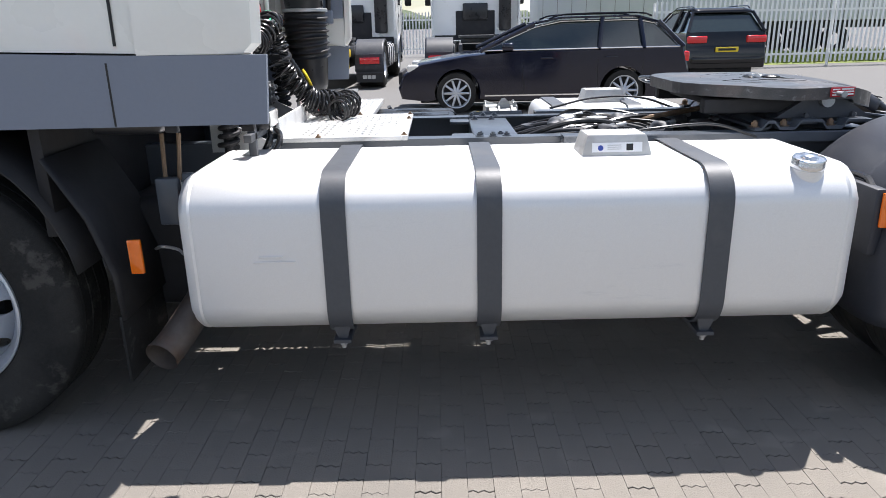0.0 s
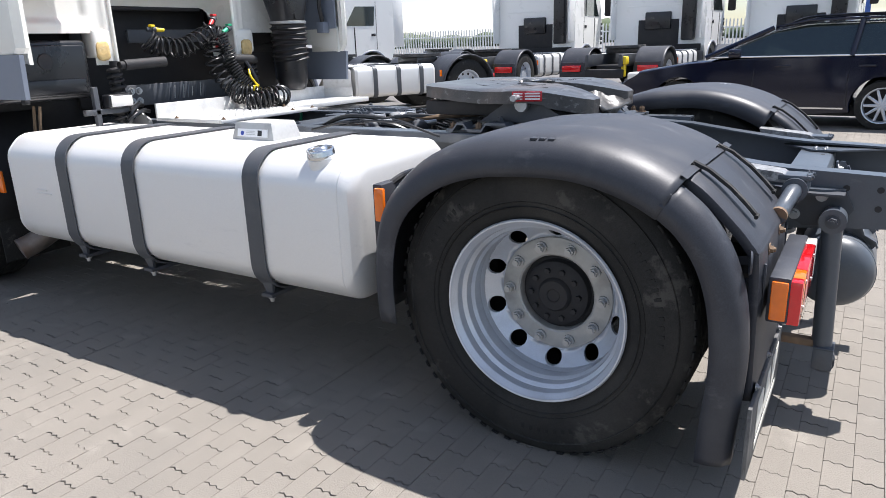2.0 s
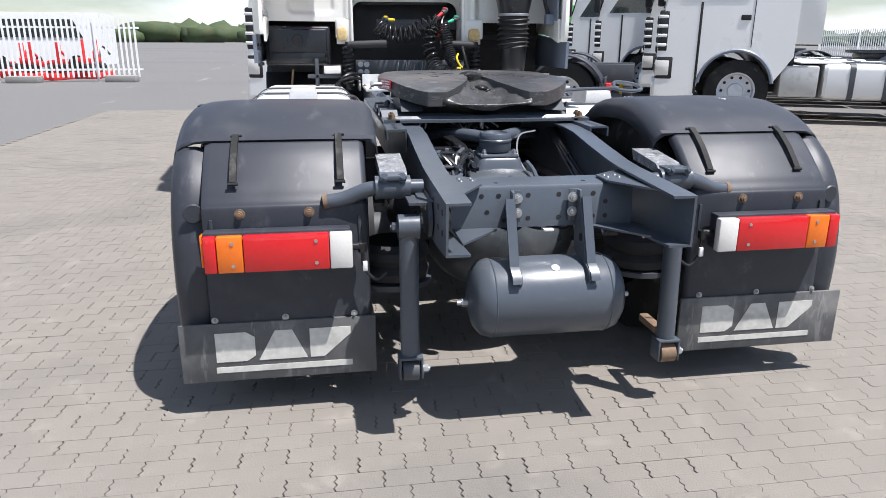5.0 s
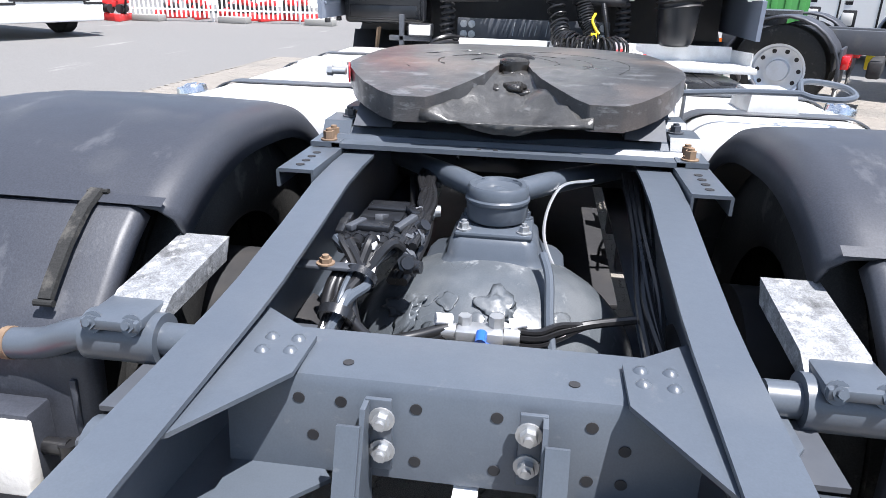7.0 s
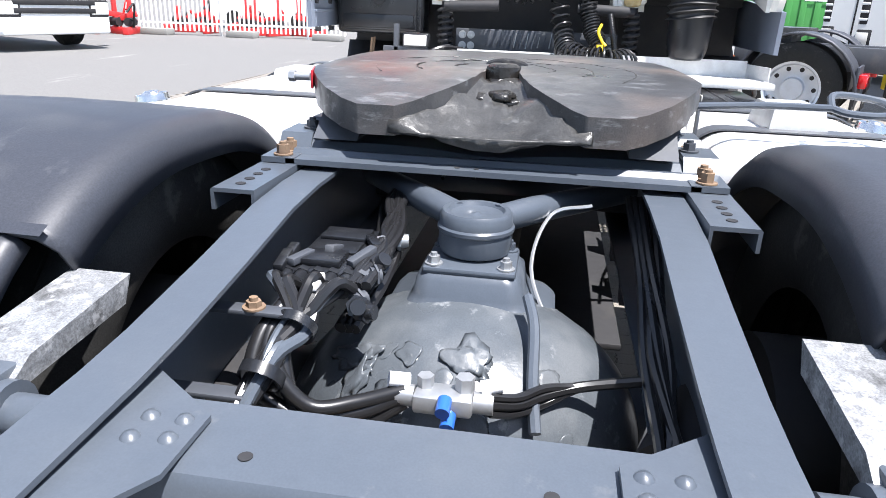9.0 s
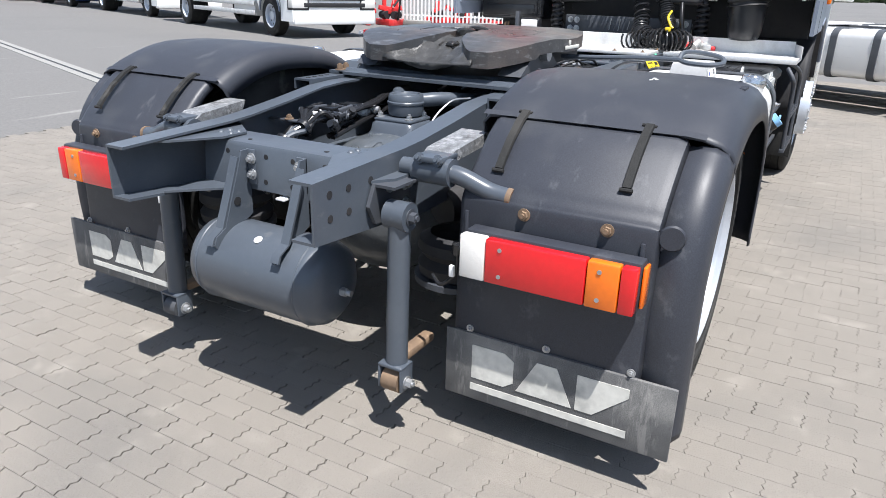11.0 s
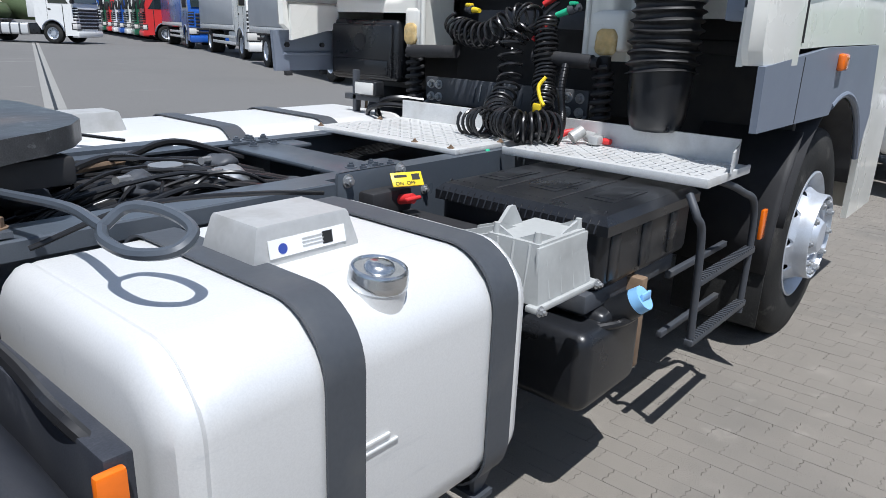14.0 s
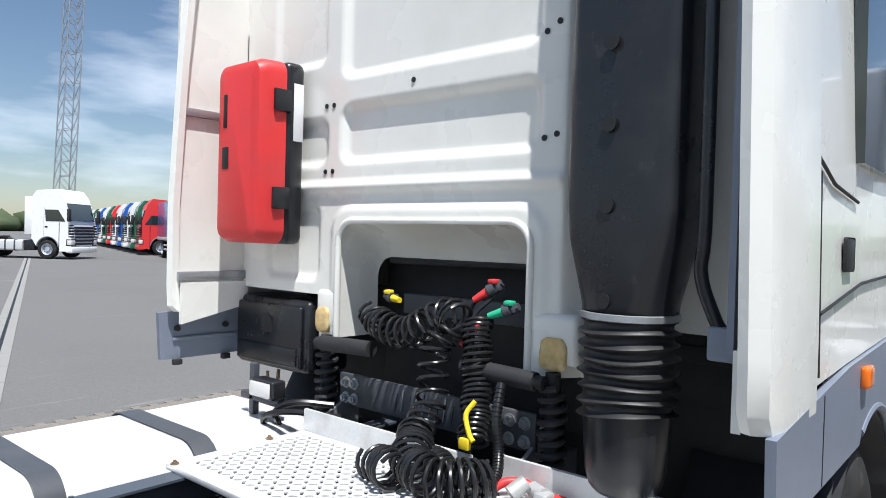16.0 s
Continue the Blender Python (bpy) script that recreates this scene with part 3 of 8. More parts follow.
        rows_g.append(ring)
    rows_g.append([(x + 0.012, y, 1.020) for x, y, _ in rows_g[-1]])
    thick(part("grease_ramp", Mesh().loft(rows_g, caps=False, close=False), GREASE_RAMP, fw, "smeared grease packed in the notch", 60), 0.008)
    part("throat_plug", Mesh().lathe([(0.0001, 0.006), (0.030, 0.004), (0.041, -0.002), (0.043, -0.03)], (0, 0), 24).move(Matrix.Translation((-0.475, 0, 1.137)) @ Matrix.Rotation(radians(90), 4, "X")), GREASE_THICK, fw)
    for s in (-1, 1):
        ped = Mesh().prism([(x, z) for x, z in ((-0.62, 0.985), (-0.20, 0.985), (-0.30, 1.05), (-0.36, 1.09), (-0.46, 1.09), (-0.52, 1.05))], 1, s * 0.29, s * 0.39)
        p = part("pedestal", ped, FRAME_DARK, fw)
        part("pivot_pin", Mesh().cyl((-0.41, s * 0.28, 1.06), (-0.41, s * 0.42, 1.06), 0.028, seg=18), STEEL, p)
        for x in (-0.50, -0.30):
            part("bolt", hex_bolt((x, s * 0.425, 0.990), (0, 0, 1), 0.014, 0.018), FRAME_DARK, p)
    part("grease_nipple", Mesh().cyl((-0.40, -0.462, 1.095), (-0.40, -0.50, 1.095), 0.010, seg=10).cyl((-0.40, -0.50, 1.095), (-0.40, -0.515, 1.095), 0.014, seg=6), STEEL, fw)
    # red type plate with unreadable lines
    at = Matrix.Translation((-0.37, -0.4435, 1.098)) @ Matrix.Rotation(math.atan(0.275), 4, "Z")
    tp = part("type_plate", Mesh().box(-0.062, 0.062, -0.003, 0.002, -0.020, 0.020, 0.001).move(at), RED_PLATE, fw, "small red metal type plate")
    for k in range(3):
        part("text_bar", Mesh().box(-0.055, -0.018, -0.0045, -0.003, -0.013 + 0.011 * k, -0.008 + 0.011 * k).move(at), STICKER, tp)
        part("text_bar", Mesh().box(-0.008, 0.054, -0.0045, -0.003, -0.013 + 0.011 * k, -0.007 + 0.011 * k).move(at), STICKER, tp)
    # worn white sticker on the other flank
    part("worn_sticker", Mesh().box(-0.62, -0.46, 0.4655, 0.4685, 1.078, 1.092, 0.001).box(-0.52, -0.495, 0.4655, 0.4685, 1.095, 1.112, 0.001), FLAP_PAINT, fw)
    # release handle: a bar with a loop
    pts = smooth_path([(-0.70, 0.30, 1.03), (-0.74, 0.46, 1.03), (-0.77, 0.68, 1.04), (-0.75, 0.86, 1.045)], 6)
    loop = smooth_path([(x + 0.11, y + 0.14, z + 0.005) for x, y, z in ((-0.86, 0.72, 1.04), (-0.90, 0.73, 1.068), (-0.93, 0.79, 1.068), (-0.93, 0.87, 1.055), (-0.89, 0.89, 1.035), (-0.85, 0.84, 1.027), (-0.845, 0.76, 1.03), (-0.86, 0.72, 1.04))], 6)
    part("release_handle", Mesh().tube(pts, 0.010, 8).tube(loop, 0.010, 8), FRAME, fw)
    return fw


fifth_wheel()


def mounting_plate():
    """The wide folded plate that carries the fifth wheel."""
    ms = Mesh()
    xs = [(-0.70, 0.952), (-0.66, 0.952), (-0.63, 0.975), (-0.27, 0.975), (-0.245, 0.972), (-0.225, 0.957), (-0.205, 0.955), (-0.190, 0.966), (-0.175, 0.966), (-0.165, 0.955), (-0.12, 0.954)]
    ny = 40
    vs, fs = [], []
    for lay in (0, -0.012):
        for x, z in xs:
            for j in range(ny + 1):
                y = -0.425 + 0.85 * j / ny
                wave = 0.02 * math.exp(-(y / 0.11) ** 2) if -0.30 < x < -0.2 else 0.0
                vs.append((x + wave * 1.2, y, z + lay - wave * 0.4))
    rows = len(xs)
    o = rows * (ny + 1)
    for i in range(rows - 1):
        for j in range(ny):
            a = i * (ny + 1) + j
            fs += [(a, a + 1, a + ny + 2, a + ny + 1), (o + a, o + a + ny + 1, o + a + ny + 2, o + a + 1)]
    for i in range(rows - 1):
        for j in (0, ny):
            a = i * (ny + 1) + j
            fs.append((a, a + ny + 1, o + a + ny + 1, o + a))
    for i in (0, rows - 1):
        for j in range(ny):
            a = i * (ny + 1) + j
            fs.append((a, a + 1, o + a + 1, o + a))
    ms.add(vs, fs)
    pl = part("coupling_base_plate", ms, FRAME, truck, "folded blue-grey steel base plate under the fifth wheel", 30)
    for s in (-1, 1):
        wave = [(-0.74, 0.958), (-0.71, 0.958), (-0.685, 0.988), (-0.655, 0.988), (-0.632, 0.960), (-0.568, 0.960), (-0.545, 0.990), (-0.455, 0.990), (-0.432, 0.960), (-0.368, 0.960), (-0.345, 0.990), (-0.245, 0.988), (-0.222, 0.958), (-0.12, 0.956)]
        fl = part("mounting_flange", strip(wave, [(x, z - 0.012) for x, z in wave], s * 0.405, s * 0.478), FRAME, pl, "corrugated steel flange with rusty bolts", 20)
        for x, z in ((-0.145, 0.957), (-0.188, 0.957), (-0.40, 0.960), (-0.60, 0.960), (-0.725, 0.958)):
            part("bolt", hex_bolt((x, s * 0.438, z), (0, 0, 1), 0.014, 0.022), RUST, fl)
    for y in (-0.06, -0.02):
        part("hole", Mesh().cyl((-0.14, y, 0.9545), (-0.14, y, 0.9555), 0.006, seg=10), DARK, pl)


mounting_plate()


def axle():
    ax = part("drive_axle", Mesh().cyl((0, -0.62, AXLE), (0, 0.62, AXLE), 0.085, seg=24), FRAME_DARK, truck, "grey painted drive axle with a bulging differential housing")
    bm = bmesh.new()
    bmesh.ops.create_uvsphere(bm, u_segments=48, v_segments=28, radius=1)
    for v in bm.verts:
        n = noise.noise(v.co * 7) * 0.006 + noise.noise(v.co * 22) * 0.003
        v.co = Vector((v.co.x * 0.29, v.co.y * 0.335, v.co.z * 0.268)) * (1 + n)
    bm.transform(Matrix.Translation((0.10, 0, AXLE + 0.015)))
    part("differential", Mesh().bm(bm), DIFF, ax, "lumpy grey-painted differential housing with peeling sealant", 60)
    # sealant streaks
    rnd = random.Random(9)
    for k in range(14):
        a, b = rnd.uniform(-0.9, 0.9), rnd.uniform(0.45, 1.2)
        d = Vector((math.sin(b) * math.cos(a), math.sin(b) * math.sin(a), math.cos(b)))
        p = Vector((0.10 + d.x * 0.29, d.y * 0.335, AXLE + 0.015 + d.z * 0.268))
        b2 = bmesh.new()
        bmesh.ops.create_icosphere(b2, subdivisions=3, radius=rnd.uniform(0.015, 0.05))
        stretch_k, turn_k = rnd.uniform(0.3, 1.0), rnd.uniform(0, 3.1)
        for v in b2.verts:
            v.co *= 1 + 0.9 * noise.noise(v.co * 38 + Vector((k, 2, 0)))
            v.co.x *= stretch_k
            v.co.z *= 0.10
        bmesh.ops.rotate(b2, verts=b2.verts[:], matrix=Matrix.Rotation(turn_k, 3, "Z"))
        b2.transform(Matrix.Translation(p) @ d.to_track_quat("Z", "Y").to_matrix().to_4x4())
        part("sealant_blob", Mesh().bm(b2), DIFF, ax, "", 180)
    # mount with cup for the link
    base = Mesh().loft([[(0.03 + x * k, y * k, z) for x, y in rounded_rect(0.18, 0.20, 0.03, 4)] for k, z in ((1.62, 0.722), (1.48, 0.738), (1.16, 0.752), (1.02, 0.775), (0.96, 0.803), (0.86, 0.813))])
    mt = part("link_mount", base, FRAME, ax)
    part("flange", Mesh().box(-0.045, 0.105, -0.085, 0.085, 0.812, 0.826, 0.006), FRAME, mt)
    cup = [(0.052, 0.826), (0.066, 0.832), (0.070, 0.845), (0.070, 0.872), (0.0735, 0.876), (0.0735, 0.882), (0.070, 0.886), (0.069, 0.905), (0.064, 0.912), (0.054, 0.912), (0.050, 0.905), (0.035, 0.900), (0.012, 0.903), (0.0001, 0.907)]
    part("link_cup", Mesh().lathe([(r, h) for r, h in cup], (0, 0), 36).move(Matrix.Translation((0.005, 0, 0)) @ Matrix.Rotation(radians(90), 4, "X")), FRAME, mt)
    for s in (-1, 1):
        part("link_arm", Mesh().tube(smooth_path([(-0.03, s * 0.04, 0.885), (-0.14, s * 0.13, 0.885), (-0.5, s * 0.33, 0.84)], 5), 0.028, 14), FRAME, ax)
        for x in (0.085, -0.02):
            part("bolt", hex_bolt((x, s * 0.066, 0.826), (0, 0, 1), 0.011, 0.016), STEEL if x > 0 else FRAME, mt)
    for s in (-1, 1):
        # spring seat, bellows and damper beside the wheel
        part("spring_bellows", Mesh().lathe([(0.10, 0), (0.135, 0.02), (0.14, 0.05), (0.12, 0.075), (0.14, 0.10), (0.135, 0.13), (0.10, 0.15)], (0, 0), 30).move(Matrix.Translation((0.45, s * 0.50, 0.42)) @ Matrix.Rotation(radians(90), 4, "X")), DARK, ax, "black rubber air spring")
        part("spring_seat", Mesh().cyl((0.45, s * 0.50, 0.41), (0.45, s * 0.50, 0.43), 0.15, seg=30), FRAME_DARK, ax)
        part("brake_chamber", Mesh().cyl((0.18, s * 0.43, 0.62), (0.34, s * 0.36, 0.60), 0.075, seg=24), DARK, ax)


DIFF = material("grey_painted_casting", (0.070, 0.079, 0.088), 0.3, 0, 0.15, 14, 0.003, (0.12, 0.128, 0.135), 0, 9, 0.7, grit=0.1, scuff=(0.26, 0.27, 0.275), scuff_amount=0.5, scuff_at=0.60, scuff_scale=20)
axle()


# wheels
def tyre_profile(w, r0=0.298, r1=0.503):
    """(radius, y) across one tyre from its inner to its outer bead; w is half the width."""
    h = r1 - r0
    p = [(r0, -w * 0.86), (r0 + h * 0.12, -w * 0.97), (r0 + h * 0.4, -w * 1.04), (r0 + h * 0.66, -w), (r0 + h * 0.80, -w * 0.94), (r0 + h * 0.94, -w * 0.86), (r1 - 0.003, -w * 0.78)]
    tread = []
    for y in (-0.62, -0.58, -0.56, -0.24, -0.22, -0.18, 0.18, 0.22, 0.24, 0.56, 0.58, 0.62):
        groove = abs(y) in (0.58,) or abs(y) == 0.22
        tread.append((r1 - (0.011 if groove else 0), w * y))
    side = [(r, -y) for r, y in p[::-1]]
    # raised rings on the outer wall
    fine = []
    for r, y in side:
        fine.append((r, y))
    return p + tread + fine


def disc_with_holes(r_in, r_out, y_in, y_out, n=10, rh=0.026, phase=0.0, cx=0.0, cz=0.0):
    ms = Mesh()
    sq = [(1, t) for t in (-0.5, 0, 0.5)] + [(1, 1)] + [(t, 1) for t in (0.5, 0, -0.5)] + [(-1, 1)] + [(-1, t) for t in (0.5, 0, -0.5)] + [(-1, -1)] + [(t, -1) for t in (-0.5, 0, 0.5)] + [(1, -1)]
    rm = (r_in + r_out) / 2
    half = math.pi / n
    for i in range(n):
        a0 = 2 * math.pi * i / n + phase
        outer, rim, low = [], [], []
        for u, v in sq:
            r, a = rm + u * (r_out - r_in) / 2, a0 + v * half
            y = y_in + (y_out - y_in) * (r - r_in) / (r_out - r_in)
            outer.append((cx + r * math.cos(a), y, cz + r * math.sin(a)))
            t = math.atan2(v, u)
            r2, a2 = rm + rh * math.cos(t), a0 + rh * 1.15 * math.sin(t) / rm
            y2 = y_in + (y_out - y_in) * (r2 - r_in) / (r_out - r_in)
            rim.append((cx + r2 * math.cos(a2), y2, cz + r2 * math.sin(a2)))
            low.append((cx + r2 * math.cos(a2), y2 - 0.014, cz + r2 * math.sin(a2)))
        k = len(sq)
        fs = [(j, (j + 1) % k, k + (j + 1) % k, k + j) for j in range(k)] + [(k + j, k + (j + 1) % k, 2 * k + (j + 1) % k, 2 * k + j) for j in range(k)]
        ms.add(outer + rim + low, fs)
    return ms


def wheel_nuts(parent, r, y, n=10, phase=0.0, mat=None):
    one = Mesh().cyl((0, 0, 0), (0, 0.008, 0), 0.020, seg=14).cyl((0, 0.008, 0), (0, 0.026, 0), 0.0155, seg=6).cyl((0, 0.026, 0), (0, 0.034, 0), 0.010, seg=10).data("wheel_nut", mat or STEEL)
    for i in range(n):
        a = 2 * math.pi * i / n + phase
        ob = part("wheel_nut", one, None, parent)
        ob.location = (r * math.cos(a), y, r * math.sin(a))


def drive_wheel(name="drive_wheel", parent=None):
    """Twin tyres and a deep-dished rim; the wheel's outer side is +y, its centre the origin."""
    w = new(name)
    w.parent = parent
    for c in (1.07, 0.74):
        part("tyre", Mesh().lathe([(r, y + c) for r, y in tyre_profile(0.142)], (0, 0), 72), RUBBER, w, "black dusty road tyre")
    for rr in (0.345, 0.36, 0.455):
        part("sidewall_ring", Mesh().lathe([(rr - 0.003, 1.2115 if rr < 0.4 else 1.206), (rr, 1.217 if rr < 0.4 else 1.211), (rr + 0.003, 1.2115 if rr < 0.4 else 1.206)], (0, 0), 72), RUBBER, w)
    mark = Mesh().box(-0.006, 0.006, 0, 0.003, -0.011, 0.011, 0.001, 1).data("moulded_mark", RUBBER)
    for a in [radians(20 + 4 * k) for k in range(9)] + [radians(140 + 4 * k) for k in range(12)] + [radians(250 + 4 * k) for k in range(7)]:
        ob = part("moulded_mark", mark, None, w)
        ob.matrix_basis = Matrix.Rotation(-a, 4, "Y") @ Matrix.Translation((0.405, 1.213, 0)) @ Matrix.Rotation(radians(90), 4, "Y")
    lug = Mesh().box(-0.012, 0.012, -0.016, 0.016, -0.004, 0.0025, 0.001, 1).data("tread_lug", RUBBER)
    for i in range(64):
        a = 2 * math.pi * i / 64
        ob = part("tread_lug", lug, None, w)
        ob.matrix_basis = Matrix.Rotation(-a, 4, "Y") @ Matrix.Translation((0.4962, 1.07 + 0.112, 0)) @ Matrix.Rotation(radians(90), 4, "Y")
    rim = [(0.294, 1.195), (0.303, 1.200), (0.306, 1.208), (0.302, 1.214), (0.297, 1.213), (0.293, 1.206), (0.286, 1.200), (0.281, 1.193), (0.279, 1.178), (0.278, 1.166), (0.266, 1.156), (0.265, 1.150), (0.264, 1.128), (0.256, 1.116), (0.2545, 1.092), (0.2545, 1.086), (0.262, 1.078), (0.263, 1.062), (0.258, 1.050), (0.256, 1.044)]
    r = part("rim", Mesh().lathe(rim, (0, 0), 72), RIM, w, "silver painted steel rim", 24)
    part("disc", disc_with_holes(0.203, 0.256, 1.000, 1.044, rh=0.0262, phase=math.pi / 10).lathe([(0.203, 1.000), (0.199, 1.004)], (0, 0), 60), RIM, w, "silver painted dished wheel disc")
    part("nut_ring", Mesh().lathe([(0.199, 1.004), (0.197, 1.011), (0.192, 1.013), (0.140, 1.013), (0.134, 1.008), (0.130, 0.98)], (0, 0), 60), NUT_RING, w, "worn pale clamping ring")
    wheel_nuts(r, 0.1675, 1.013, phase=0.0)
    hub = [(0.0001, 1.032), (0.020, 1.032), (0.024, 1.036), (0.050, 1.036), (0.056, 1.030), (0.060, 1.020), (0.098, 1.016), (0.112, 1.006), (0.118, 0.985), (0.132, 0.978), (0.132, 0.93)]
    h = part("hub", Mesh().lathe(hub, (0, 0), 40), DARK, w, "greasy black axle hub")
    for i in range(10):
        a = 2 * math.pi * i / 10
        part("hub_bolt", Mesh().cyl((0.085 * math.cos(a), 1.016, 0.085 * math.sin(a)), (0.085 * math.cos(a), 1.030, 0.085 * math.sin(a)), 0.010, seg=6), DARK, h)
    part("brake_drum", Mesh().cyl((0, 0.55, 0), (0, 0.93, 0), 0.205, seg=40), DARK, w)
    return w


def steer_wheel(name="steer_wheel", parent=None):
    w = new(name)
    w.parent = parent
    part("tyre", Mesh().lathe([(r, y + 1.05) for r, y in tyre_profile(0.15)], (0, 0), 64), RUBBER, w, "black dusty road tyre")
    rim = [(0.294, 1.175), (0.304, 1.182), (0.304, 1.192), (0.296, 1.195), (0.288, 1.185), (0.270, 1.165), (0.262, 1.14), (0.256, 1.12)]
    r = part("rim", Mesh().lathe(rim, (0, 0), 64), RIM, w, "silver painted steel rim")
    part("disc", disc_with_holes(0.206, 0.256, 1.205, 1.12, rh=0.023).lathe([(0.206, 1.205), (0.203, 1.222), (0.202, 1.256), (0.199, 1.262), (0.193, 1.262), (0.189, 1.242), (0.138, 1.240), (0.130, 1.238), (0.128, 1.225)], (0, 0), 60), RIM, w, "silver wheel disc standing proud of the tyre", 30)
    wheel_nuts(r, 0.1675, 1.241)
    part("hub", Mesh().lathe([(0.0001, 1.272), (0.04, 1.272), (0.070, 1.268), (0.082, 1.255), (0.092, 1.235), (0.128, 1.225)], (0, 0), 36), RIM, w)
    part("brake_drum", Mesh().cyl((0, 0.90, 0), (0, 1.10, 0), 0.20, seg=36), DARK, w)
    return w


for s in (-1, 1):
    for fn, x in ((drive_wheel, 0.0), (steer_wheel, FRONT)):
        w = fn(parent=truck)
        w.matrix_basis = Matrix.Translation((x, 0, AXLE)) @ Matrix.Rotation(0 if s > 0 else math.pi, 4, "Z")
        w["label"] = "truck wheel with black tyre and silver rim"


# rear fenders
def crown(z):
    """Flattens the fender's crown above the tail-lamp panel."""
    return z if z < 0.735 else 0.735 + (z - 0.735) * 0.893


ARC = [(-0.60, 0.38), (-0.605, 0.55), (-0.585, 0.70), (-0.535, 0.83), (-0.45, 0.935), (-0.33, 1.02), (-0.18, 1.072), (0.0, 1.09), (0.14, 1.088), (0.26, 1.062), (0.36, 1.022), (0.44, 0.975)]
SLOPE = [(0.44, 0.975), (0.50, 0.925), (0.585, 0.83), (0.615, 0.79), (0.632, 0.765), (0.64, 0.735), (0.648, 0.60), (0.652, 0.45), (0.655, 0.32)]
LIP = [(0.44, 0.975), (0.52, 0.90), (0.59, 0.79), (0.635, 0.66), (0.655, 0.52), (0.655, 0.40), (0.645, 0.26), (0.64, 0.15)]

ARC, SLOPE, LIP = ([(x, crown(z)) for x, z in line] for line in (ARC, SLOPE, LIP))


def fender_skin(line, cross, s):
    n = len(line)
    nor = []
    for i in range(n):
        a, b = Vector(line[max(i - 1, 0)]), Vector(line[min(i + 1, n - 1)])
        t = (b - a).normalized()
        nor.append(Vector((-t.y, t.x)))
    rings = [[(line[i][0] + nor[i].x * d, s * y, line[i][1] + nor[i].y * d) for y, d in cross] for i in range(n)]
    return Mesh().loft(rings, caps=False, close=False)


def fine_line(line, n=4):
    return [(p.x, p.y) for p in smooth_path([(x, z, 0) for x, z in line], n)]


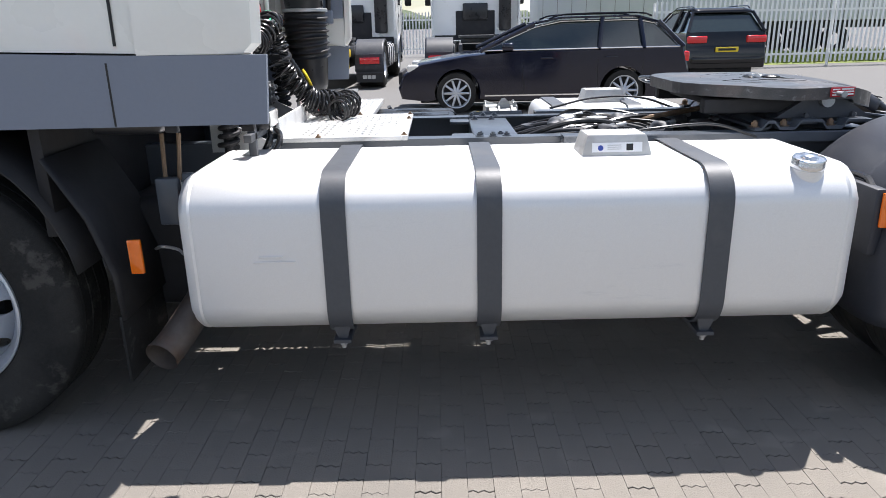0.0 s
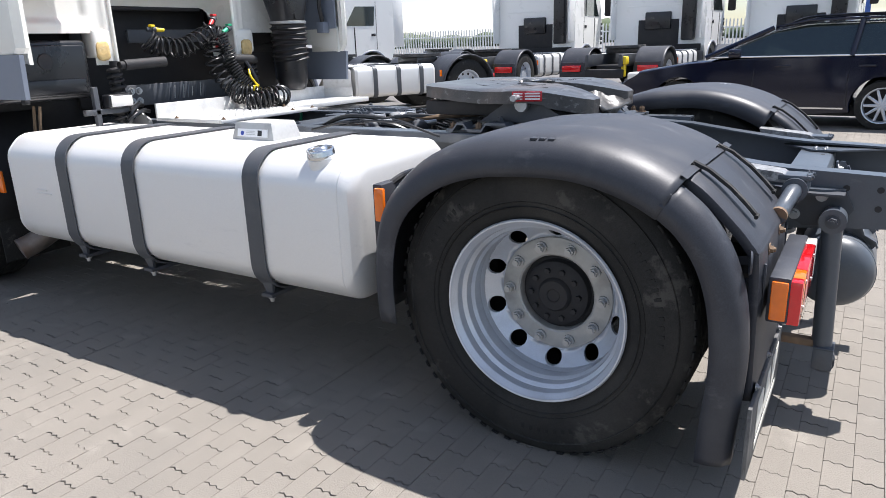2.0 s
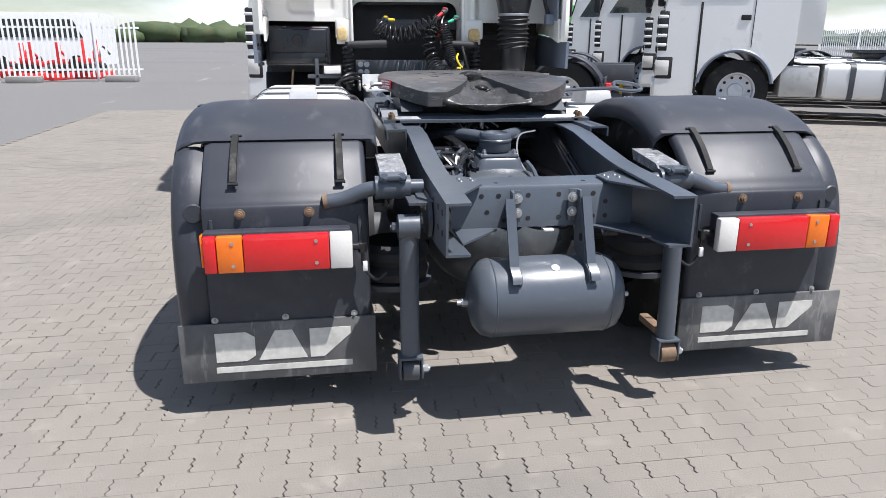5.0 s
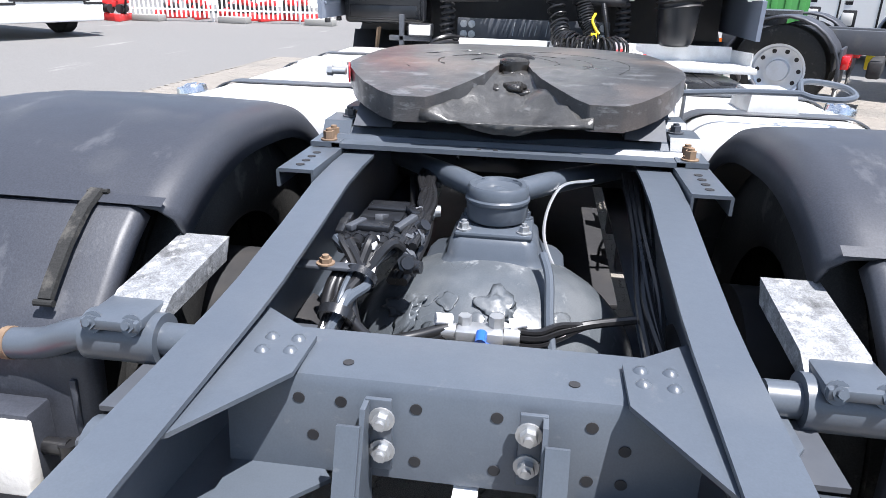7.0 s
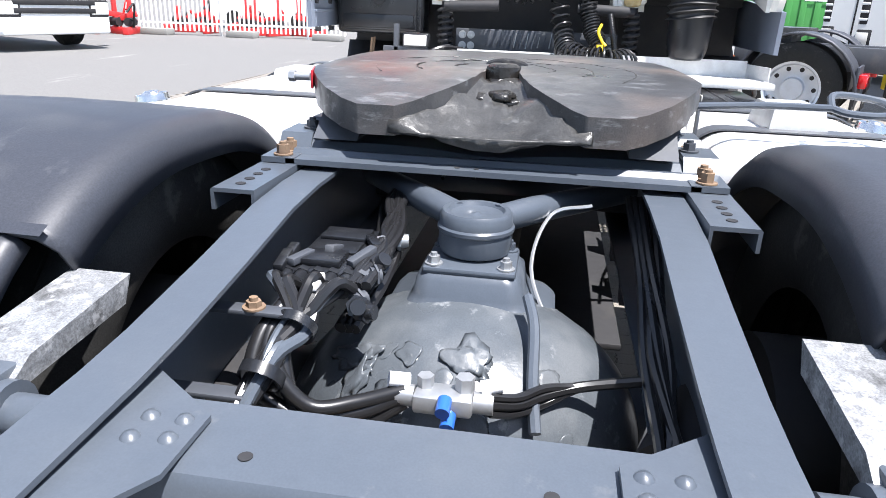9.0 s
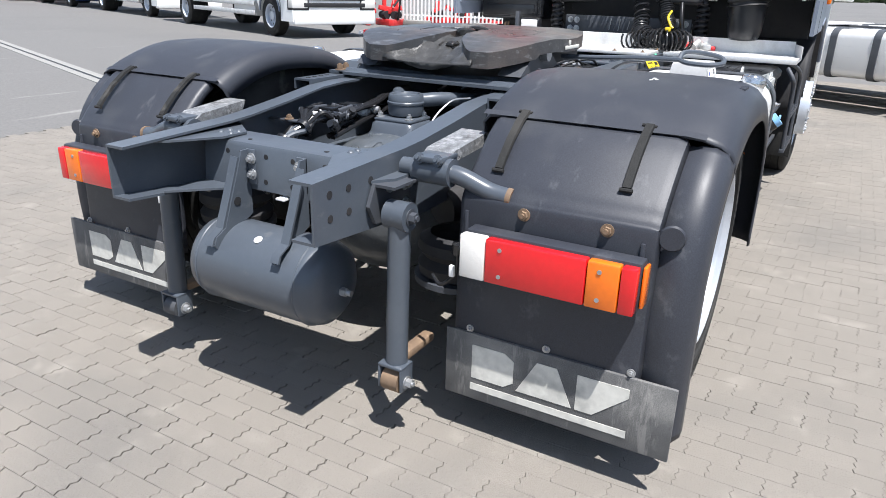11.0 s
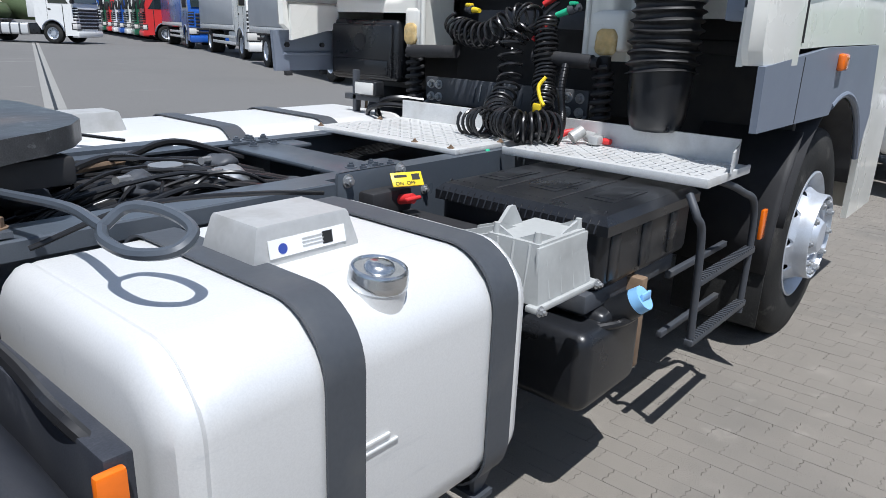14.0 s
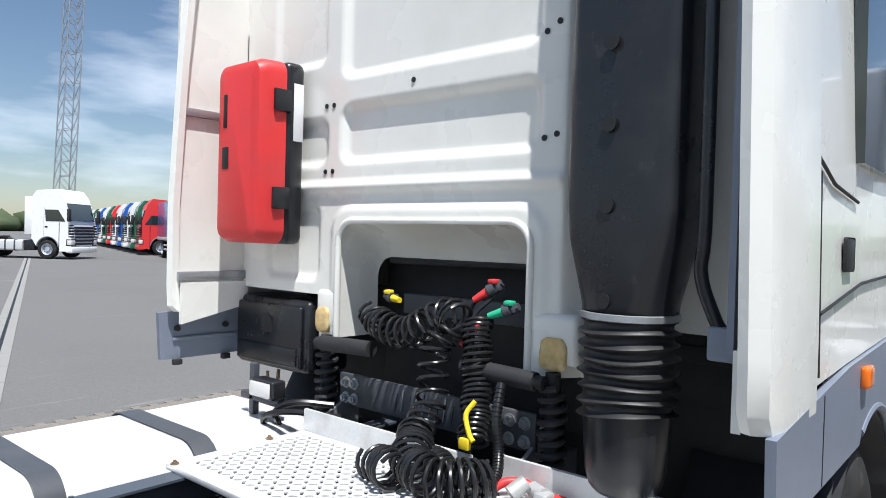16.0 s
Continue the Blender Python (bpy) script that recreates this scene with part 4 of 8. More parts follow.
def fender(s):
    f = new("fender")
    f.parent = truck
    f["label"] = "black plastic rear wheel fender, scuffed and dusty"
    drop = 0.018 if s > 0 else 0.0
    cross = [(0.545, -0.085), (0.552, -0.03), (0.575, -0.006), (0.61, 0.0), (0.75, 0.004), (0.95, 0.006), (1.12, 0.003), (1.19, -0.004), (1.235, -0.02), (1.262, -0.048), (1.272, -0.085), (1.270, -0.115)]
    thick(part("arch_shell", fender_skin(fine_line(ARC), cross, s), PLASTIC, f, "", 50))
    back = [(0.60, -0.03), (0.606, -0.008), (0.62, 0.0), (0.9, 0.0), (1.13, 0.0), (1.152, -0.008), (1.158, -0.03)]
    thick(part("rear_panel", fender_skin(fine_line([(x + drop * min(1, (x - 0.44) / 0.15), z) for x, z in SLOPE], 5), back, s), PLASTIC, f, "", 50))
    lip = [(1.12, -0.045), (1.15, -0.035), (1.19, -0.022), (1.225, -0.022), (1.255, -0.04), (1.270, -0.075), (1.270, -0.11)]
    thick(part("rear_lip", fender_skin(fine_line([(x + drop * min(1, (x - 0.44) / 0.15), z) for x, z in LIP], 5), lip, s), PLASTIC, f, "", 50))
    # seam flange between the two shells
    part("seam_flange", fender_skin([(0.425, crown(0.986)), (0.445, crown(0.974))], [(0.56, 0.006), (0.8, 0.0095), (1.15, 0.008), (1.2, 0.002)], s), PLASTIC, f)
    # rubber hold-down straps
    for y in (0.69, 1.05):
        pts = [(0.425, crown(0.995)), (0.47, crown(0.972)), (0.53, crown(0.922)), (0.575, crown(0.873)), (0.60, crown(0.842))]
        m2 = Mesh().loft([[(x, s * (y - 0.013), z + 0.001), (x, s * (y + 0.013), z + 0.001), (x + 0.005, s * (y + 0.011), z + 0.008), (x + 0.005, s * (y - 0.011), z + 0.008)] for x, z in pts])
        st = part("rubber_strap", m2, RUBBER, f)
        part("strap_pull", Mesh().tube([(0.606, s * (y - 0.017), crown(0.842)), (0.606, s * (y + 0.017), crown(0.842))], 0.006, 8), RUBBER, st)
        part("strap_hook", Mesh().tube([(0.428, s * (y - 0.022), crown(0.997)), (0.428, s * (y + 0.018), crown(0.994))], 0.005, 8), RUBBER, st)
    for y in (0.80, 1.03):
        part("rusty_bolt", hex_bolt((0.643, s * y, 0.735), (1, 0, 0), 0.012, 0.012), RUST, f)
    c = Mesh().lathe([(0.0001, 0.006), (0.030, 0.006), (0.034, 0.0)], (0, 0), 28)
    part("round_cap", c.move(Matrix.Translation((0.615, s * 1.185, 0.735)) @ Matrix.Rotation(radians(-78), 4, "Z")), PLASTIC, f)
    # moulded mark on the flank: plain raised bars
    for k in range(3):
        part("moulded_mark", Mesh().box(0.0 + 0.028 * k, 0.02 + 0.028 * k, min(s * 1.2, s * 1.23), max(s * 1.2, s * 1.23), crown(1.074), crown(1.083), 0.002), PLASTIC, f)
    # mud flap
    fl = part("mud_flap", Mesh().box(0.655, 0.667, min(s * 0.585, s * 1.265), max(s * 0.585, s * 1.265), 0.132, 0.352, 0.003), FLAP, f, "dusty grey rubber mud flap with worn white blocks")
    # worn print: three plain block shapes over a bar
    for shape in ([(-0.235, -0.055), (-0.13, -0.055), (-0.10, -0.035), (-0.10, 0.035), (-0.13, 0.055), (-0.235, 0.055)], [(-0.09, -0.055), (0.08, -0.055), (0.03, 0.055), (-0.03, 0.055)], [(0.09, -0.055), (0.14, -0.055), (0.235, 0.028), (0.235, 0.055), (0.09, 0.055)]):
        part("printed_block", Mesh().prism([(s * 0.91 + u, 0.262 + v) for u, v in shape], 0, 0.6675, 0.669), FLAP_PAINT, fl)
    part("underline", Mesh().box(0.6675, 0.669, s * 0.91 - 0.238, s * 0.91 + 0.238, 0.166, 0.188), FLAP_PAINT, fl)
    for y in (0.66, 0.90, 1.14):
        part("flap_bolt", hex_bolt((0.657, s * y, 0.362), (1, 0, 0), 0.008, 0.008), STEEL, fl)
    # fender pole with clamp on the frame
    pole = smooth_path([(0.655, s * 0.41, 0.815), (0.655, s * 0.53, 0.815), (0.65, s * 0.60, 0.808), (0.635, s * 0.68, 0.775), (0.63, s * 0.75, 0.765)], 6)
    pl = part("support_pole", Mesh().tube(pole, 0.026, 16), FRAME, f)
    part("clamp", Mesh().tube([(0.655, s * 0.455, 0.815), (0.655, s * 0.575, 0.815)], 0.040, 20).box(0.60, 0.70, min(s * 0.47, s * 0.56), max(s * 0.47, s * 0.56), 0.845, 0.862, 0.004), FRAME, pl)
    part("rust_ring", Mesh().tube([(0.631, s * 0.735, 0.767), (0.63, s * 0.75, 0.765)], 0.0275, 16), RUST, pl)
    for y in (0.485, 0.545):
        part("bolt", hex_bolt((0.69, s * y, 0.853), (1, 0, 0.4), 0.011), FRAME, pl)
    wedge = Mesh().prism([(x, z) for x, z in ((0.40, 0.89), (0.61, 0.868), (0.64, 0.85), (0.62, 0.835), (0.42, 0.85))], 1, s * 0.462, s * 0.555)
    part("pole_bracket", wedge, SILVER_SCALE, pl, "flaking bare aluminium bracket")
    if s > 0:
        # faint chalk scrawl and a split in the skin
        for k in range(5):
            u = 0.17 - 0.022 * k
            part("chalk_mark", Mesh().tube([(u + 0.007 * math.cos(a), 0.97 + 0.009 * math.sin(a) + 0.012 * (k % 2), crown(1.0985 - 0.012 * max(0, u - 0.12))) for a in [radians(60 * j) for j in range(6 if k % 2 else 4)]], 0.0012, 5), STICKER, f)
        part("skin_split", Mesh().tube(smooth_path([(-0.05, 1.19, crown(1.087)), (-0.11, 1.192, crown(1.084)), (-0.17, 1.186, crown(1.0725))], 5), 0.0018, 5), BLACK_INK, f)
    # moulded ribs beside the tail lamp
    for y in (0.63, 1.125):
        part("moulded_rib", Mesh().box(0.644, 0.652, s * y - 0.006, s * y + 0.006, 0.38, 0.72, 0.003), PLASTIC, f)
    # side marker on the front edge
    mk = part("marker_bracket", Mesh().box(-0.625, -0.585, min(s * 0.56, s * 1.180), max(s * 0.56, s * 1.180), 0.62, 0.852, 0.006), PLASTIC, f)
    part("side_marker", Mesh().box(-0.608, -0.568, min(s * 1.181, s * 1.197), max(s * 1.181, s * 1.197), 0.722, 0.842, 0.005), ORANGE, mk, "orange side marker lamp")
    part("marker_cable", Mesh().tube(smooth_path([(-0.60, s * 1.12, 0.838), (-0.585, s * 1.03, 0.865), (-0.60, s * 0.85, 0.855), (-0.61, s * 0.62, 0.84)], 6), 0.012, 8), HOSE, mk)
    # tail lamp
    x0 = 0.662
    lamp = part("tail_lamp", Mesh().box(x0, x0 + 0.055, min(s * 0.665, s * 1.145), max(s * 0.665, s * 1.145), 0.562, 0.692, 0.006), PLASTIC, f, "rectangular tail lamp with red, orange and white lenses")
    def lens(nm, a, b, mat):
        part(nm, Mesh().box(x0 + 0.05, x0 + 0.083, min(s * a, s * b), max(s * a, s * b), 0.560, 0.684, 0.005), mat, lamp)
    lens("white_lens", 0.660, 0.735, CLEAR)
    lens("red_lens", 0.737, 1.015, RED)
    lens("orange_lens", 1.017, 1.10, ORANGE)
    lens("red_end_lens", 1.102, 1.142, RED)
    part("side_lens", Mesh().box(x0 + 0.008, x0 + 0.05, min(s * 1.146, s * 1.156), max(s * 1.146, s * 1.156), 0.572, 0.682, 0.004), ORANGE, lamp)
    for y, z in ((0.78, 0.585), (0.78, 0.66), (1.05, 0.585), (1.05, 0.66)):
        part("screw", Mesh().cyl((x0 + 0.083, s * y, z), (x0 + 0.0855, s * y, z), 0.006, seg=10), STEEL, lamp)
    part("lamp_plug", Mesh().cyl((0.69, s * 0.665, 0.62), (0.69, s * 0.625, 0.62), 0.014, seg=12).cyl((0.69, s * 0.625, 0.63), (0.69, s * 0.625, 0.60), 0.016, seg=12).tube(smooth_path([(0.69, s * 0.625, 0.60), (0.69, s * 0.62, 0.54), (0.70, s * 0.58, 0.50), (0.69, s * 0.545, 0.52)], 6), 0.006, 8), HOSE, lamp)
    part("cable_tag", Mesh().box(0.70, 0.712, s * 0.618 - 0.008, s * 0.618 + 0.008, 0.535, 0.57, 0.003), STICKER, lamp)
    # the right panel hangs a little further back
    for ob in f.children:
        if ob.name.split(".")[0] in ("rusty_bolt", "round_cap", "moulded_rib", "mud_flap", "tail_lamp"):
            ob.location.x += drop
    return f


for s in (-1, 1):
    fender(s)


def stabiliser(s):
    """Hanging damper-like strut with a roller at its foot, left and right of the tank."""
    st = part("hanging_strut", Mesh().cyl((0.775, s * 0.475, 0.70), (0.79, s * 0.475, 0.245), 0.033, seg=20), FRAME, truck, "grey hanging strut with a roller at its foot")
    part("strut_eye", Mesh().cyl((0.775, s * 0.44, 0.705), (0.775, s * 0.51, 0.705), 0.042, seg=22), FRAME, st)
    part("bolt", hex_bolt((0.775, s * 0.51, 0.705), (0, s, 0), 0.016, 0.02), FRAME_DARK, st)
    part("upper_bracket", Mesh().prism([(x, z) for x, z in ((0.62, 0.79), (0.80, 0.79), (0.83, 0.73), (0.80, 0.675), (0.68, 0.66), (0.62, 0.70))], 1, s * 0.400, s * 0.412).prism([(x, z) for x, z in ((0.62, 0.79), (0.80, 0.79), (0.80, 0.782), (0.62, 0.782))], 1, s * 0.412, s * 0.475), FRAME_DARK, st)
    for x, z in ((0.65, 0.76), (0.65, 0.70), (0.73, 0.77)):
        part("bolt", hex_bolt((x, s * 0.412, z), (0, s, 0), 0.013, 0.016), STEEL, st)
    part("fork", Mesh().box(0.765, 0.83, s * 0.475 - 0.042, s * 0.475 - 0.034, 0.17, 0.25, 0.003).box(0.765, 0.83, s * 0.475 + 0.034, s * 0.475 + 0.042, 0.17, 0.25, 0.003).box(0.765, 0.83, s * 0.475 - 0.042, s * 0.475 + 0.042, 0.242, 0.252, 0.003), FRAME, st)
    part("roller", Mesh().cyl((0.80, s * 0.475 - 0.028, 0.195), (0.80, s * 0.475 + 0.028, 0.195), 0.037, seg=22), RUST if s > 0 else FRAME_DARK, st, "worn roller")
    part("roller_bolt", hex_bolt((0.80, s * 0.475 + 0.042, 0.195), (0, 1, 0), 0.014, 0.02), STEEL, st)
    part("lever", Mesh().box(0.60, 0.77, s * 0.475 - 0.02, s * 0.475 + 0.02, 0.24, 0.27, 0.008, m=Matrix.Translation((0, 0, 0))), RUST, st)


for s in (-1, 1):
    stabiliser(s)


# fuel tanks
def fuel_tank(x0, x1, s, straps, cap_x, box_x, name):
    z0, z1, yi, yo = 0.388, 0.935, 0.535, 1.228 if s < 0 else 1.185
    cy, cz = (yi + yo) / 2, (z0 + z1) / 2
    w, h = yo - yi, z1 - z0
    rings = []
    prof = [(0.0, 0.055), (0.006, 0.035), (0.018, 0.016), (0.035, 0.004), (0.05, 0.0), (0.058, 0.003), (0.07, 0.0)]
    def ring(x, inset):
        pts = []
        for y, z in rounded_rect(w - 2 * inset, h - 2 * inset, 0.115 - inset * 0.6, 8):
            bulge = 0.012 * (1 - (z / (h / 2)) ** 2) if y > 0 and abs(y) > w / 2 - 0.02 else 0.0
            crown = 0.010 * (1 - (y / (w / 2)) ** 2) if z > h / 2 - 0.02 else 0.0
            pts.append((x, s * (cy + y + bulge), cz + z + crown))
        return pts
    for d, i in prof:
        rings.append(ring(x0 + d, i))
    for k in range(1, 12):
        rings.append(ring(x0 + 0.07 + (x1 - x0 - 0.14) * k / 12, 0))
    for d, i in prof[::-1]:
        rings.append(ring(x1 - d, i))
    tk = part("fuel_tank", Mesh().loft(rings), ALU_TANK, truck, "large bare aluminium fuel tank with dark straps", 30)
    for x in straps:
        sect = []
        for dx in (-0.041, 0.041):
            sect.append([(x + dx, s * (cy + y), cz + z) for y, z in [(a * 1.0, b) for a, b in rounded_rect(w + 0.034, h + 0.030, 0.125, 8)]])
        inner = [[(px, s * (cy + (s * py - cy) * 0.985), cz + (pz - cz) * 0.985) for px, py, pz in r] for r in sect]
        n = len(sect[0])
        vs = sect[0] + sect[1] + inner[0] + inner[1]
        fs = []
        for k in range(n):
            j = (k + 1) % n
            fs += [(k, j, n + j, n + k), (2 * n + k, 3 * n + k, 3 * n + j, 2 * n + j), (k, 2 * n + k, 2 * n + j, j), (n + k, n + j, 3 * n + j, 3 * n + k)]
        st = part("tank_strap", Mesh().add(vs, fs), STRAP, tk, "dark grey rubber-lined steel strap")
        ey = s * (yo - 0.02)
        part("strap_end", Mesh().loft([[(x - 0.035, ey + 0.006 * s, 0.43), (x + 0.035, ey + 0.006 * s, 0.43), (x + 0.035, ey - 0.01 * s, 0.43), (x - 0.035, ey - 0.01 * s, 0.43)], [(x - 0.012, ey - 0.01 * s, 0.352), (x + 0.012, ey - 0.01 * s, 0.352), (x + 0.012, ey - 0.022 * s, 0.352), (x - 0.012, ey - 0.022 * s, 0.352)]]), STRAP, st)
        part("strap_bolt", Mesh().cyl((x, ey - 0.018 * s, 0.36), (x, ey - 0.018 * s, 0.325), 0.009, seg=8).cyl((x, ey - 0.018 * s, 0.352), (x, ey - 0.018 * s, 0.338), 0.015, seg=6), STEEL, st)
        part("tank_console", Mesh().prism([(s * a, b) for a, b in ((0.40, 0.62), (0.40, 0.345), (yo - 0.01, 0.352), (yo - 0.01, 0.365), (0.54, 0.392), (0.525, 0.62))], 0, x - 0.03, x + 0.03), FRAME_DARK, st)
    # filler neck and cap on the curved shoulder
    cyc = s * (yo - 0.075)
    nk = part("filler_neck", Mesh().lathe([(0.062, 0.0), (0.056, 0.012), (0.052, 0.03), (0.052, 0.06)], (0, 0), 36).move(Matrix.Translation((cap_x, cyc, 0.872)) @ Matrix.Rotation(radians(-9 * s), 4, "X") @ Matrix.Rotation(radians(90), 4, "X")), ALU_TANK, tk)
    cap = [(0.048, 0.0), (0.052, 0.002), (0.054, 0.006), (0.0535, 0.018), (0.0525, 0.020), (0.0525, 0.031), (0.050, 0.036), (0.046, 0.0375), (0.044, 0.034), (0.028, 0.034), (0.025, 0.041), (0.018, 0.045), (0.0001, 0.046)]
    cp = part("filler_cap", Mesh().lathe(cap, (0, 0), 40).move(Matrix.Translation((cap_x, cyc + s * 0.009, 0.928)) @ Matrix.Rotation(radians(-9 * s), 4, "X") @ Matrix.Rotation(radians(90), 4, "X")), CAP_CHROME, nk, "silver filler cap with a stepped lid")
    # sender box with a sticker
    bx, by = box_x, s * 0.86
    def q(z, k):
        return [(bx - 0.125 * k, by - 0.085 * k, z), (bx + 0.125 * k, by - 0.085 * k, z), (bx + 0.125 * k, by + 0.085 * k, z), (bx - 0.125 * k, by + 0.085 * k, z)]
    bt = part("sender_box", Mesh().loft([q(0.928, 1.0), q(0.948, 0.99), q(1.008, 0.86), q(1.014, 0.83)]), GREY_BOX, tk, "weathered grey metal sender cover with a sticker")
    tilt = math.atan2(0.02 * 0.55, 0.06)
    m = Matrix.Translation((bx, by + s * 0.0825, 0.971)) @ Matrix.Rotation(s * 0.19, 4, "X")
    stick = part("sticker", Mesh().box(-0.09, 0.09, -0.001, 0.001, -0.017, 0.017).move(m), STICKER, bt, "small white sticker")
    part("sticker_logo", Mesh().cyl((0.06 * s, s * 0.001, -0.002), (0.06 * s, s * 0.002, -0.002), 0.010, seg=16).move(m), LETTER_BLUE, stick)
    part("sticker_square", Mesh().box(-0.045 * s - 0.012, -0.045 * s + 0.012, min(0, s * 0.002), max(0, s * 0.002), -0.012, 0.012).move(m), BLACK_INK, stick)
    for k in range(3):
        part("text_bar", Mesh().box(-0.02 - 0.015, 0.015, min(0, s * 0.002), max(0, s * 0.002), -0.008 + 0.007 * k, -0.005 + 0.007 * k).move(m), GREY_BOX, stick)
    # embossed mark: plain bars
    mark_x = x0 + 0.25 if s < 0 else x1 - 0.42
    part("embossed_mark", Mesh().box(mark_x, mark_x + 0.14, min(s * (yo + 0.005), s * (yo + 0.0125)), max(s * (yo + 0.005), s * (yo + 0.0125)), 0.66, 0.666, 0.002).box(mark_x + 0.02, mark_x + 0.10, min(s * (yo + 0.005), s * (yo + 0.0125)), max(s * (yo + 0.005), s * (yo + 0.0125)), 0.676, 0.684, 0.002), ALU_TANK, tk)
    return tk


fuel_tank(-2.955, -0.69, -1, (-2.43, -1.92, -1.165), -0.862, -1.44, "left")
fuel_tank(-1.50, -0.66, 1, (-0.955, -1.385), -1.10, -1.09, "right")


EXHAUST_STEEL = material("stained_exhaust_steel", (0.20, 0.17, 0.15), 0.5, 0.6, 0.3, 30, 0.0006, (0.16, 0.09, 0.05), 0, 7, 0.7)

ORANGE_FOAM = material("orange_foam", (0.6, 0.28, 0.06), 0.85, 0, 0.3, 40, 0.002)

# exhaust outlet beside the left tank
EXHAUST = [(-2.95, -0.75, 0.52), (-3.0, -0.95, 0.42), (-3.05, -1.10, 0.335), (-3.08, -1.18, 0.30)]
ex = part("exhaust_pipe", Mesh().tube(smooth_path(EXHAUST, 6), 0.06, 24, caps=False), EXHAUST_STEEL, truck, "rust-stained steel exhaust outlet pipe")
part("pipe_lip", Mesh().tube(smooth_path(EXHAUST, 6), 0.0555, 24, caps=False).tube([(-3.078, -1.172, 0.303), (-3.082, -1.185, 0.298)], 0.062, 24, caps=False), EXHAUST_STEEL, ex)
# dark disc inside the pipe paints the shade of its open mouth
part("soot", Mesh().cyl((-3.0, -0.95, 0.42), (-3.01, -0.98, 0.40), 0.054, seg=24), DARK, ex)
br = part("hanging_bracket", Mesh().box(-3.08, -3.0, -1.03, -0.99, 0.74, 0.91, 0.008).box(-3.0, -2.955, -1.0, -0.97, 0.78, 0.92, 0.006), FRAME, truck, "grey bracket with hanging rods beside the exhaust")
part("hanging_rod", Mesh().cyl((-3.05, -1.0, 0.9), (-3.05, -0.98, 1.06), 0.008, seg=8).cyl((-3.0, -1.0, 0.9), (-2.99, -0.98, 1.06), 0.008, seg=8), RUST, br)
part("pale_cylinder", Mesh().cyl((-2.96, -1.06, 0.80), (-2.955, -1.06, 0.90), 0.02, seg=14), GREY_PLASTIC, br)
part("orange_rag", Mesh().loft([[(-3.0 + w * x, -1.0 + 0.01 * y, z) for x, y in ((-1, 0), (0, 1), (1, 0), (0, -1))] for z, w in ((0.56, 0.004), (0.60, 0.022), (0.66, 0.018), (0.72, 0.012), (0.76, 0.004))]), ORANGE_FOAM, br, "torn orange insulation")
part("cable_loop", Mesh().tube(smooth_path([(-3.10, -1.05, 0.66), (-3.06, -1.09, 0.68), (-3.02, -1.06, 0.66), (-2.99, -1.08, 0.645)], 6), 0.006, 6), STEEL, br)
part("silencer", Mesh().box(-3.30, -2.96, -0.86, -0.42, 0.36, 0.80, 0.05, 4), DARK, truck)


# catwalk plates behind the cab
def catwalk():
    dk = part("deck_plate", perforated(-2.76, -2.24, -0.41, 0.345, 0.948, 16, 24), ALU, truck, "perforated aluminium catwalk plate", 20)
    part("deck_rim", Mesh().box(-2.24, -2.215, -0.43, 0.365, 0.93, 0.950, 0.003).box(-2.76, -2.24, -0.43, -0.41, 0.93, 0.950, 0.003).box(-2.76, -2.24, 0.345, 0.365, 0.93, 0.950, 0.003).box(-2.775, -2.76, -0.43, 0.365, 0.93, 1.03, 0.003), ALU, dk)
    for x, y in ((-2.23, -0.40), (-2.23, 0.15), (-2.23, 0.33), (-2.5, 0.355), (-2.7, 0.355), (-2.6, -0.42)):
        part("bolt", hex_bolt((x, y, 0.950), (0, 0, 1), 0.009, 0.007), RUST, dk)
    sh = part("side_step_plate", perforated(-2.83, -2.445, 0.43, 1.19, 0.944, 12, 24), ALU, truck, "perforated aluminium side step with raised edges", 20)
    part("step_rim", Mesh().box(-2.445, -2.437, 0.41, 1.20, 0.918, 0.948, 0.002).box(-2.83, -2.445, 1.19, 1.20, 0.918, 0.948, 0.002).prism([(-2.83, 0.93), (-2.845, 0.93), (-2.845, 1.03), (-2.83, 1.03)], 1, 0.41, 1.15).prism([(-2.83, 1.15), (-2.845, 1.15), (-2.60, 1.212), (-2.60, 1.206)], 2, 0.945, 1.015), ALU, sh)
    # grip tubes and steps on the right side
    lad = part("access_ladder", Mesh().tube(smooth_path([(-2.40, 1.16, 0.90), (-2.38, 1.20, 0.84), (-2.42, 1.21, 0.76), (-2.46, 1.21, 0.40)], 6), 0.013, 10).tube(smooth_path([(-2.62, 1.14, 0.92), (-2.78, 1.20, 0.86), (-2.93, 1.21, 0.76), (-2.95, 1.21, 0.36)], 6), 0.013, 10), FRAME_DARK, truck, "black tubular access ladder with grip steps")
    for z in (0.60, 0.385):
        st = part("step", Mesh().box(-2.97, -2.44, 1.195, 1.225, z, z + 0.022, 0.003).box(-2.97, -2.44, 1.10, 1.12, z, z + 0.022, 0.003), FRAME_DARK, lad)
        for k in range(26):
            part("grip_tooth", Mesh().box(-2.96 + 0.02 * k, -2.95 + 0.02 * k, 1.195, 1.225, z + 0.022, z + 0.028), FRAME_DARK, st)


catwalk()


